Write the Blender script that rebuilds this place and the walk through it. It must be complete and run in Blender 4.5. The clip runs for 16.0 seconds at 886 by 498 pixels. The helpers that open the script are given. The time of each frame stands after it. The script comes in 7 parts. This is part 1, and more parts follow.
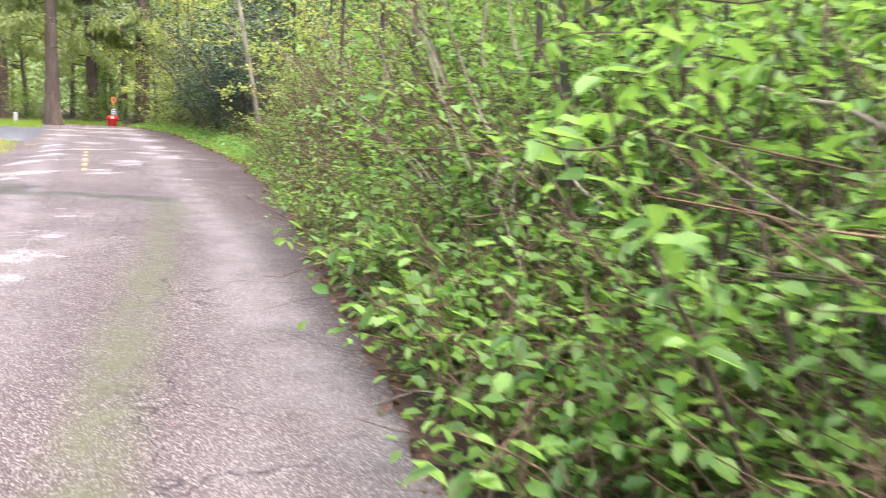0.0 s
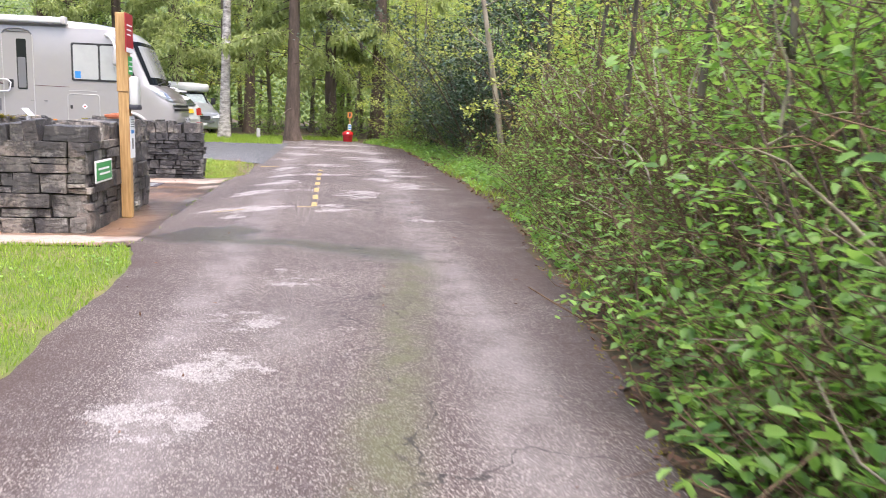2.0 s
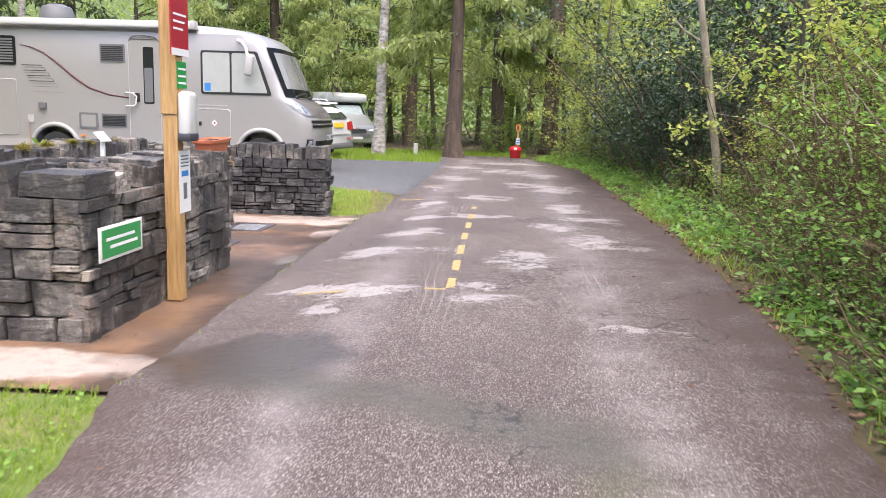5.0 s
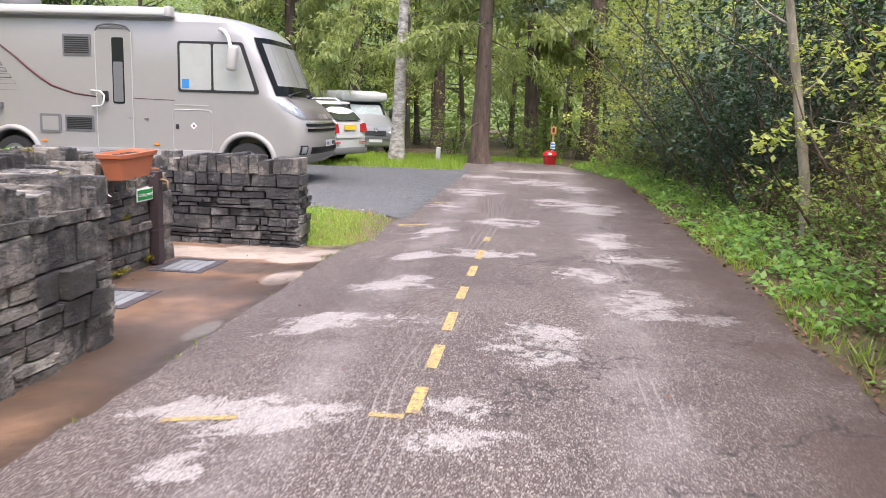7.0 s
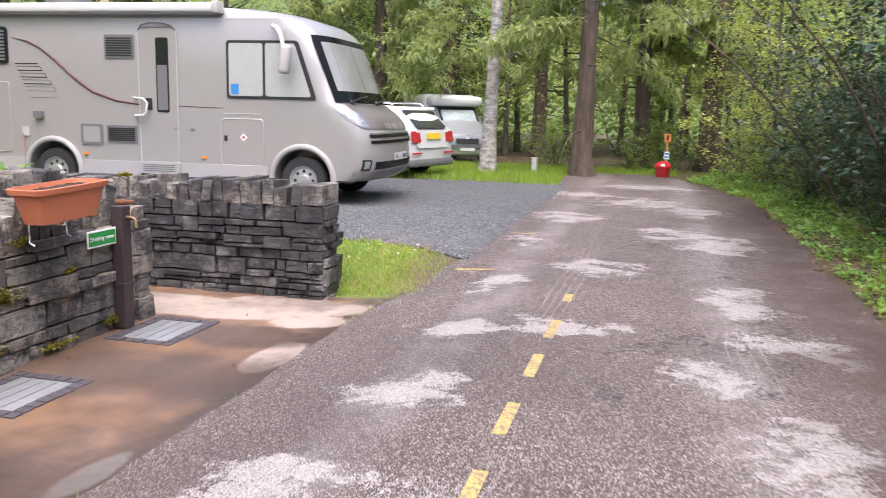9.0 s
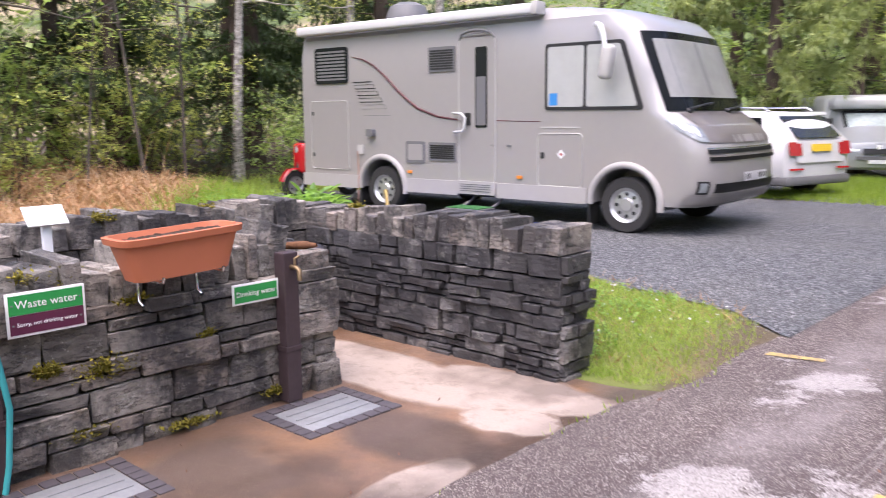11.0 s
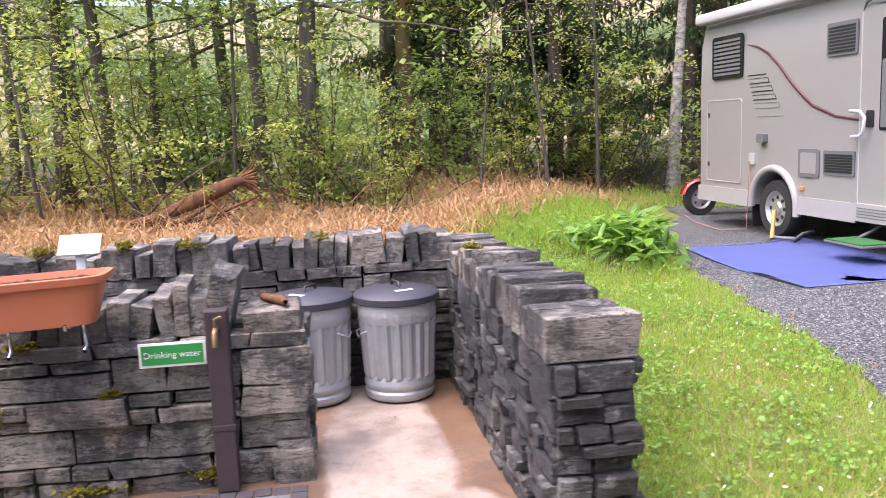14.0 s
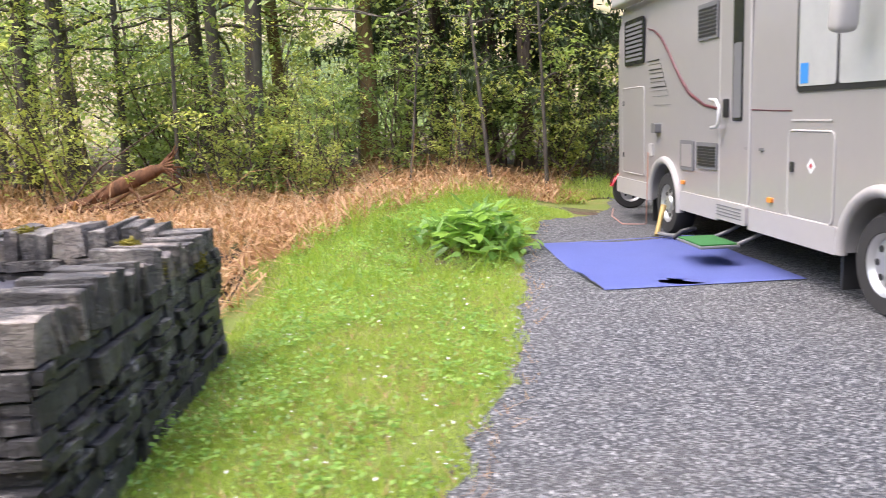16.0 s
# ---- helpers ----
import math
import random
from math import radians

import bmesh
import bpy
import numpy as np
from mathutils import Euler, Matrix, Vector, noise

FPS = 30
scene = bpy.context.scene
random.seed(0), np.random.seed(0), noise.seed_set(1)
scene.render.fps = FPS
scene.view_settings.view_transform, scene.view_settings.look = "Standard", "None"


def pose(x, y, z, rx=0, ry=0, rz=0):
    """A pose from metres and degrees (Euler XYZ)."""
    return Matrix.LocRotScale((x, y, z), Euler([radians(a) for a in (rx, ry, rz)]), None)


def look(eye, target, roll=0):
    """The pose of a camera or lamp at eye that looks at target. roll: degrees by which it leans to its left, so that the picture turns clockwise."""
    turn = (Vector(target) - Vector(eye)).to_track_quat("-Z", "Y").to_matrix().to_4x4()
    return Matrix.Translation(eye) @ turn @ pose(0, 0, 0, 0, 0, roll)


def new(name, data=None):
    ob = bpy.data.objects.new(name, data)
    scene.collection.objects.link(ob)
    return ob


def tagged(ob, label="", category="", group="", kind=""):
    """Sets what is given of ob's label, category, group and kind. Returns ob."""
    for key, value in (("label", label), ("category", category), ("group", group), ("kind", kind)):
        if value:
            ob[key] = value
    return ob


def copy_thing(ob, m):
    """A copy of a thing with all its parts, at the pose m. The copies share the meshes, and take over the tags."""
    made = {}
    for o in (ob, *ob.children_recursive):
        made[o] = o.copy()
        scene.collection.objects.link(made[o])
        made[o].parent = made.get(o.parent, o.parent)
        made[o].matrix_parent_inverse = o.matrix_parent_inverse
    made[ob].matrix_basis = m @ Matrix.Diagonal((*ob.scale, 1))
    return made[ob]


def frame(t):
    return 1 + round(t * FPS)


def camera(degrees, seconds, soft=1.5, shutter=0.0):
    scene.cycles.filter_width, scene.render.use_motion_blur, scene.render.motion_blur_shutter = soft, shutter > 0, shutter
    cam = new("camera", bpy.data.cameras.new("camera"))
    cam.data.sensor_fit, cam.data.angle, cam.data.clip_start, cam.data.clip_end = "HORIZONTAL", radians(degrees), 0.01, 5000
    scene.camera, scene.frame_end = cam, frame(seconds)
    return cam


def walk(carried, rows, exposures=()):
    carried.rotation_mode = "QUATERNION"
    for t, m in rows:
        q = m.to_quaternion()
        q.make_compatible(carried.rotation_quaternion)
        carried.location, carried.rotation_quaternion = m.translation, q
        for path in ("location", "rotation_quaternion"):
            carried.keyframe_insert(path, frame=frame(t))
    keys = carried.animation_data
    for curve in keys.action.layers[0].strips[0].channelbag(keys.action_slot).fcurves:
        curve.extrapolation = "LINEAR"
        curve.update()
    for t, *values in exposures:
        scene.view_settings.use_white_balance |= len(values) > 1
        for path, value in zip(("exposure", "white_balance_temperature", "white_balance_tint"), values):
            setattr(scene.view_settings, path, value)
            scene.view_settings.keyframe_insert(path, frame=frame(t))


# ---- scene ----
cam = camera(56.4, 16.0, soft=0.7, shutter=0.4)
METRES, EYE, TILT, LEAN, TURN = 19.0, 1.1, 0.0, 0.0, -22.97
ROWS = [
    (0.0, 0.0, 0.0, 0.0, 0.39, -9.4, -2.36),
    (0.5, -0.0123, 0.0301, 0.0019, 5.87, -9.52, -1.98),
    (1.0, -0.0241, 0.0602, 0.003, 9.8, -9.44, -2.1),
    (1.5, -0.0343, 0.0909, 0.0064, 12.96, -9.42, -2.06),
    (2.0, -0.0473, 0.1201, 0.0085, 15.52, -9.4, -1.98),
    (2.5, -0.0597, 0.1494, 0.0095, 17.81, -9.37, -1.91),
    (3.0, -0.073, 0.1791, 0.0106, 20.1, -9.34, -1.81),
    (3.5, -0.0848, 0.2077, 0.0117, 22.3, -9.34, -1.75),
    (4.0, -0.0947, 0.2367, 0.0147, 24.35, -9.29, -1.69),
    (6.5, -0.1472, 0.3959, 0.0186, 29.43, -9.47, -1.64),
    (7.0, -0.1589, 0.4272, 0.0201, 29.97, -9.49, -1.69),
    (7.5, -0.1703, 0.4578, 0.0216, 30.61, -9.48, -1.71),
    (8.0, -0.1826, 0.485, 0.0234, 31.57, -9.49, -1.7),
    (10.5, -0.2306, 0.6217, 0.0252, 56.82, -9.31, -0.1),
    (11.0, -0.2409, 0.6486, 0.0267, 65.37, -9.16, 0.42),
    (11.5, -0.2529, 0.674, 0.0272, 73.77, -9.01, 0.86),
    (12.0, -0.2621, 0.701, 0.0271, 81.6, -8.82, 1.25),
    (12.5, -0.2731, 0.7273, 0.0271, 88.73, -8.65, 1.61),
    (13.0, -0.2838, 0.7538, 0.0271, 94.88, -8.46, 1.92),
    (13.5, -0.2941, 0.7827, 0.0282, 100.16, -8.38, 2.11),
    (14.0, -0.3058, 0.8108, 0.0285, 104.58, -8.39, 2.23),
    (14.5, -0.3163, 0.8405, 0.0284, 108.07, -8.45, 2.25),
    (15.0, -0.3299, 0.8706, 0.0271, 110.42, -8.62, 2.28),
    (15.5, -0.3425, 0.9008, 0.0264, 111.43, -8.86, 2.28),
    (16.0, -0.3569, 0.9314, 0.0257, 110.74, -9.14, 2.21),
]
walk(cam, [(t, pose(0, 0, EYE, TILT, LEAN, TURN) @ pose(METRES * x, METRES * y, METRES * z, 90 + pitch, roll, yaw)) for t, x, y, z, yaw, pitch, roll in ROWS], [(0, 2.12, 6400, 16), (1.0, 1.86, 6400, 16), (3, 1.62, 6400, 16), (8, 1.46, 6500, 16), (11, 1.44, 6300, 23), (13, 1.68, 6300, 24), (16, 1.67, 6450, 18)])

# ---- world and sun ----
world = bpy.data.worlds.new("overcast")
scene.world = world
world.use_nodes = True
wt = world.node_tree
sky = wt.nodes.new("ShaderNodeTexSky")
sky.sky_type = "NISHITA"
sky.sun_disc = False
sky.sun_elevation, sky.sun_rotation = radians(68), radians(160)
sky.air_density, sky.dust_density, sky.ozone_density = 1.0, 4.0, 1.0
wt.nodes["Background"].inputs["Strength"].default_value = 0.15
wt.links.new(sky.outputs[0], wt.nodes["Background"].inputs["Color"])
sun_data = bpy.data.lights.new("sun", "SUN")
sun_data.energy, sun_data.angle, sun_data.color = 1.5, radians(80), (1.0, 0.96, 0.9)
sun = new("sun", sun_data)
sun.matrix_world = look((30 * math.sin(radians(160)), 30 * math.cos(radians(160)), 30 * math.tan(radians(68))), (0, 0, 0))


# ---- materials ----
class Net:
    """A small helper that wires shader nodes."""

    def __init__(self, name, rough=0.8, metal=0.0):
        self.mat = bpy.data.materials.new(name)
        self.mat.use_nodes = True
        self.tree = self.mat.node_tree
        self.bsdf = self.tree.nodes["Principled BSDF"]
        self.out = self.tree.nodes["Material Output"]
        self.bsdf.inputs["Roughness"].default_value = rough
        self.bsdf.inputs["Metallic"].default_value = metal
        self.co = None

    def node(self, kind, **kw):
        n = self.tree.nodes.new(kind)
        for k, v in kw.items():
            n.inputs[k].default_value = v
        return n

    def link(self, a, b):
        self.tree.links.new(a, b)

    def coords(self):
        if self.co is None:
            self.co = self.node("ShaderNodeTexCoord").outputs["Object"]
        return self.co

    def noise(self, scale, detail=4.0, rough=0.6, stretch=None):
        n = self.node("ShaderNodeTexNoise", Scale=scale, Detail=detail, Roughness=rough)
        if stretch:
            m = self.node("ShaderNodeMapping")
            m.inputs["Scale"].default_value = stretch
            self.link(self.coords(), m.inputs["Vector"])
            self.link(m.outputs[0], n.inputs["Vector"])
        else:
            self.link(self.coords(), n.inputs["Vector"])
        return n.outputs["Fac"]

    def voronoi(self, scale, out="Distance"):
        n = self.node("ShaderNodeTexVoronoi", Scale=scale)
        self.link(self.coords(), n.inputs["Vector"])
        return n.outputs[out]

    def ramp(self, fac, *stops):
        n = self.node("ShaderNodeValToRGB")
        el = n.color_ramp.elements
        while len(el) < len(stops):
            el.new(0.5)
        for e, (p, c) in zip(el, stops):
            e.position = p
            e.color = (*c, 1) if len(c) == 3 else c
        self.link(fac, n.inputs[0])
        return n.outputs[0]

    def mix(self, fac, a, b, mode="MIX"):
        n = self.node("ShaderNodeMix")
        n.data_type, n.blend_type = "RGBA", mode
        for sock, v in ((n.inputs[0], fac), (n.inputs[6], a), (n.inputs[7], b)):
            if isinstance(v, (int, float)):
                sock.default_value = v
            elif isinstance(v, tuple):
                sock.default_value = (*v, 1)
            else:
                self.link(v, sock)
        return n.outputs[2]

    def math(self, op, a, b=0.0):
        n = self.node("ShaderNodeMath")
        n.operation = op
        for sock, v in ((n.inputs[0], a), (n.inputs[1], b)):
            if isinstance(v, (int, float)):
                sock.default_value = v
            else:
                self.link(v, sock)
        return n.outputs[0]

    def axis(self, which):
        n = self.node("ShaderNodeSeparateXYZ")
        self.link(self.coords(), n.inputs[0])
        return n.outputs[which]

    def random(self, island=False):
        if island:
            return self.node("ShaderNodeNewGeometry").outputs["Random Per Island"]
        return self.node("ShaderNodeObjectInfo").outputs["Random"]

    def color(self, c):
        if isinstance(c, tuple):
            self.bsdf.inputs["Base Color"].default_value = (*c, 1)
        else:
            self.link(c, self.bsdf.inputs["Base Color"])
        return self

    def rough(self, r):
        self.link(r, self.bsdf.inputs["Roughness"])
        return self

    def bump(self, height, strength=0.5, distance=0.02):
        n = self.node("ShaderNodeBump", Strength=strength, Distance=distance)
        self.link(height, n.inputs["Height"])
        self.link(n.outputs[0], self.bsdf.inputs["Normal"])
        return self


def band(n, fac, lo, hi):
    """0 below lo, 1 above hi."""
    r = n.node("ShaderNodeMapRange")
    r.inputs[1].default_value, r.inputs[2].default_value = lo, hi
    n.link(fac, r.inputs[0])
    return r.outputs[0]


def spot(n, x, y, rx, ry, wob, soft=0.35):
    """A ragged patch round (x, y)."""
    dx = n.math("DIVIDE", n.math("SUBTRACT", n.axis(0), x), rx)
    dy = n.math("DIVIDE", n.math("SUBTRACT", n.axis(1), y), ry)
    d = n.math("ADD", n.math("MULTIPLY", dx, dx), n.math("MULTIPLY", dy, dy))
    d = n.math("ADD", d, wob)
    return band(n, d, 1.0 + soft, 1.0 - soft)


def plain(name, c, rough=0.5, metal=0.0, grain=0.06, scale=30.0, coat=0.0):
    n = Net(name, rough, metal)
    f = n.noise(scale, 3)
    big = n.noise(2.5, 3)
    dark = tuple(v * (1 - 2 * grain) for v in c)
    lite = tuple(min(1, v * (1 + grain)) for v in c)
    n.color(n.mix(n.math("MULTIPLY", big, 0.6), n.mix(f, dark, lite), dark))
    n.bsdf.inputs["Coat Weight"].default_value = coat
    n.bsdf.inputs["Coat Roughness"].default_value = 0.08
    return n.mat


def leaf_material(name, lo, hi, glow=0.45, rough=0.42):
    n = Net(name, rough)
    r = n.random(True)
    c = n.mix(r, lo, hi)
    c = n.mix(n.math("MULTIPLY", n.noise(1.1, 2), 0.5), c, tuple(v * 0.55 for v in lo))
    n.color(c)
    tr = n.node("ShaderNodeBsdfTranslucent")
    n.link(n.mix(0.5, c, (hi[0] * 1.5, hi[1] * 1.5, hi[2] * 0.9)), tr.inputs[0])
    mixer = n.node("ShaderNodeMixShader")
    mixer.inputs[0].default_value = glow
    n.link(n.bsdf.outputs[0], mixer.inputs[1])
    n.link(tr.outputs[0], mixer.inputs[2])
    n.link(mixer.outputs[0], n.out.inputs["Surface"])
    return n.mat


def bark_material(name, lo, hi, scale=9.0, moss=0.0, stretch=(1, 1, 0.2)):
    n = Net(name, 0.92)
    f = n.noise(scale, 6, 0.7, stretch)
    c = n.ramp(f, (0.3, lo), (0.7, hi))
    if moss:
        c = n.mix(band(n, n.noise(1.3, 5), 0.62 - moss, 0.75 - moss * 0.5), c, (0.09, 0.10, 0.02))
    n.color(c).bump(f, 0.8, 0.03)
    return n.mat


def road_material():
    n = Net("worn_red_asphalt", 0.8)
    grit = n.voronoi(165, "Color")
    bw = n.node("ShaderNodeRGBToBW")
    n.link(grit, bw.inputs[0])
    base = n.ramp(bw.outputs[0], (0.2, (0.042, 0.028, 0.025)), (0.5, (0.102, 0.073, 0.065)), (0.66, (0.166, 0.134, 0.12)), (0.8, (0.50, 0.45, 0.41)))
    base = n.mix(band(n, n.noise(38, 3, 0.7), 0.40, 0.64), n.mix(0.4, base, (0.055, 0.040, 0.039)), base)
    large = n.noise(0.55, 5, 0.65)
    c = n.mix(band(n, large, 0.35, 0.7), n.mix(0.5, base, (0.05, 0.036, 0.036)), base)
    # two worn wheel tracks
    wav = n.math("MULTIPLY", n.math("SUBTRACT", n.noise(0.25, 2), 0.5), 0.5)
    for cx, wide in ((0.95, 0.3), (-0.75, 0.26)):
        d = n.math("ABSOLUTE", n.math("ADD", n.math("SUBTRACT", n.axis(0), cx), wav))
        t = n.math("MULTIPLY", band(n, d, wide, wide * 0.3), band(n, n.noise(2.2, 5), 0.3, 0.65))
        c = n.mix(n.math("MULTIPLY", t, 0.4), c, (0.29, 0.26, 0.255))
    # scored lines left by dragged wheels
    sway = n.math("MULTIPLY", n.noise(0.3, 2), 0.5)
    lane = n.math("ADD", n.axis(0), sway)
    score = band(n, n.math("PINGPONG", n.math("ADD", lane, n.math("MULTIPLY", n.noise(3, 2), 0.012)), 0.03), 0.007, 0.002)
    where = n.math("MAXIMUM", band(n, n.math("ABSOLUTE", n.math("SUBTRACT", lane, 1.28)), 0.14, 0.10), band(n, n.math("ABSOLUTE", n.math("SUBTRACT", lane, 0.02)), 0.16, 0.10))
    score = n.math("MULTIPLY", n.math("MULTIPLY", score, where), band(n, n.noise(1.4, 4, 0.6, (1, 0.4, 1)), 0.42, 0.58))
    c = n.mix(n.math("MULTIPLY", n.math("MULTIPLY", score, band(n, n.axis(1), 10.8, 12.0)), 0.45), c, (0.34, 0.31, 0.30))
    # pale dried patches
    wob = n.math("ADD", n.math("MULTIPLY", n.math("SUBTRACT", n.noise(2.6, 4, 0.6, (1, 1.4, 1)), 0.46), 8.0), n.math("MULTIPLY", n.math("SUBTRACT", n.noise(13, 6, 0.75), 0.5), 5.0))
    dry = None
    for x, y, rx, ry in ((0.4, 13.36, 0.25, 0.36), (0.15, 11.95, 0.24, 0.18), (0.08, 12.27, 0.2, 0.16), (-0.86, 12.15, 0.5, 0.22), (-1.0, 11.6, 0.14, 0.15), (-0.95, 13.7, 0.42, 0.24), (1.2, 14.4, 0.26, 0.4), (1.53, 14.05, 0.18, 0.24),
                         (-0.84, 17.6, 0.3, 0.45), (1.14, 17.45, 0.26, 0.55), (1.32, 16.2, 0.45, 0.34), (-0.05, 16.25, 0.5, 0.25), (-0.7, 16.1, 0.3, 0.2), (-0.7, 14.85, 0.42, 0.24), (0.8, 15.4, 0.26, 0.28), (0.0, 18.5, 0.35, 0.4),
                         (-0.75, 22.2, 0.4, 0.7), (0.6, 21.0, 0.45, 0.55), (-0.22, 8.6, 0.19, 0.24), (-0.46, 7.4, 0.2, 0.22), (1.2, 11.3, 0.34, 0.12), (-0.71, 5.93, 0.24, 0.2), (-0.53, 6.62, 0.2, 0.18), (1.1, 20.3, 0.4, 0.7),
                         (-0.9, 20.0, 0.3, 0.45), (0.2, 24.5, 0.6, 0.7), (1.0, 23.5, 0.4, 0.6), (-0.9, 25.5, 0.5, 0.6), (0.3, 27.5, 0.7, 0.6)):
        s = spot(n, x, y, rx, ry, wob, 0.6)
        dry = s if dry is None else n.math("MAXIMUM", dry, s)
    few = n.math("MULTIPLY", band(n, n.noise(1.15, 5, 0.7), 0.60, 0.70), 0.45)
    dry = n.math("MAXIMUM", dry, few)
    # the pale film breaks up between the grains towards its edges
    speck = n.math("ADD", dry, n.math("MULTIPLY", n.math("SUBTRACT", bw.outputs[0], 0.5), 1.3))
    dry = n.math("MULTIPLY", band(n, speck, 0.38, 0.85), band(n, dry, 0.05, 0.4))
    c = n.mix(n.math("MULTIPLY", dry, n.math("ADD", 0.62, n.math("MULTIPLY", band(n, n.axis(1), 8.0, 11.0), 0.18))), c, n.mix(bw.outputs[0], (0.24, 0.215, 0.205), (0.48, 0.45, 0.435)))
    # a damp olive band that runs from a puddle across the road and on towards the moss
    way = n.math("ADD", n.math("SUBTRACT", n.axis(1), 9.75), n.math("MULTIPLY", n.axis(0), 0.42))
    seam = n.math("ABSOLUTE", n.math("ADD", way, n.math("MULTIPLY", n.math("SUBTRACT", n.noise(0.9, 4), 0.5), 0.7)))
    seam = n.math("MULTIPLY", band(n, seam, 0.42, 0.05), band(n, n.axis(0), 0.95, 0.75))
    c = n.mix(n.math("MULTIPLY", seam, 0.62), c, (0.088, 0.078, 0.050))
    wet = spot(n, -1.12, 10.5, 0.5, 0.55, n.math("MULTIPLY", wob, 0.3), 0.4)
    c = n.mix(n.math("MULTIPLY", wet, 0.65), c, (0.062, 0.052, 0.042))
    # mossy line
    line = n.math("ABSOLUTE", n.math("ADD", n.math("SUBTRACT", n.axis(0), n.math("ADD", -0.45, n.math("MULTIPLY", n.axis(1), 0.131))), n.math("MULTIPLY", n.math("SUBTRACT", n.noise(0.8, 4), 0.5), 0.3)))
    line = n.math("MULTIPLY", n.math("MULTIPLY", band(n, line, 0.25, 0.04), band(n, n.axis(1), 9.5, 8.9)), band(n, n.noise(5, 4), 0.25, 0.6))
    c = n.mix(n.math("MULTIPLY", line, 0.7), c, (0.095, 0.10, 0.045))
    # pale worn strips either side of the moss
    for shift, wide in ((0.62, 0.34), (-0.75, 0.45)):
        d = n.math("ABSOLUTE", n.math("ADD", n.math("SUBTRACT", n.axis(0), n.math("ADD", shift - 0.45, n.math("MULTIPLY", n.axis(1), 0.131))), n.math("MULTIPLY", n.math("SUBTRACT", n.noise(0.6, 4), 0.5), 0.5)))
        t = n.math("MULTIPLY", n.math("MULTIPLY", band(n, d, wide, 0.05), band(n, n.axis(1), 9.0, 7.5)), band(n, n.noise(3.0, 6, 0.7), 0.3, 0.65))
        c = n.mix(n.math("MULTIPLY", t, 0.3), c, (0.27, 0.245, 0.235))
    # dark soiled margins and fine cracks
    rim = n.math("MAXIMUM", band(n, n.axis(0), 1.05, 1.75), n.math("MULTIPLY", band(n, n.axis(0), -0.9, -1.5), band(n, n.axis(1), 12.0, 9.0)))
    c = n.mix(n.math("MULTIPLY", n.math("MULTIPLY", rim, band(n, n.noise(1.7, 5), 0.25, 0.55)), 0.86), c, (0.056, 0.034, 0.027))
    crack = n.math("ABSOLUTE", n.math("SUBTRACT", n.noise(0.9, 5, 0.55), 0.5))
    crack = n.math("MULTIPLY", n.math("MULTIPLY", band(n, crack, 0.006, 0.001), band(n, n.noise(0.5, 2), 0.45, 0.55)), band(n, n.axis(0), -0.1, 0.2))
    c = n.mix(n.math("MULTIPLY", crack, 0.85), c, (0.02, 0.017, 0.017))
    n.color(c)
    n.rough(n.ramp(n.math("MAXIMUM", wet, seam), (0, (0.82,) * 3), (1, (0.3,) * 3)))
    n.bump(n.math("ADD", bw.outputs[0], n.math("MULTIPLY", n.noise(14, 3), 0.6)), 0.8, 0.010)
    return n.mat


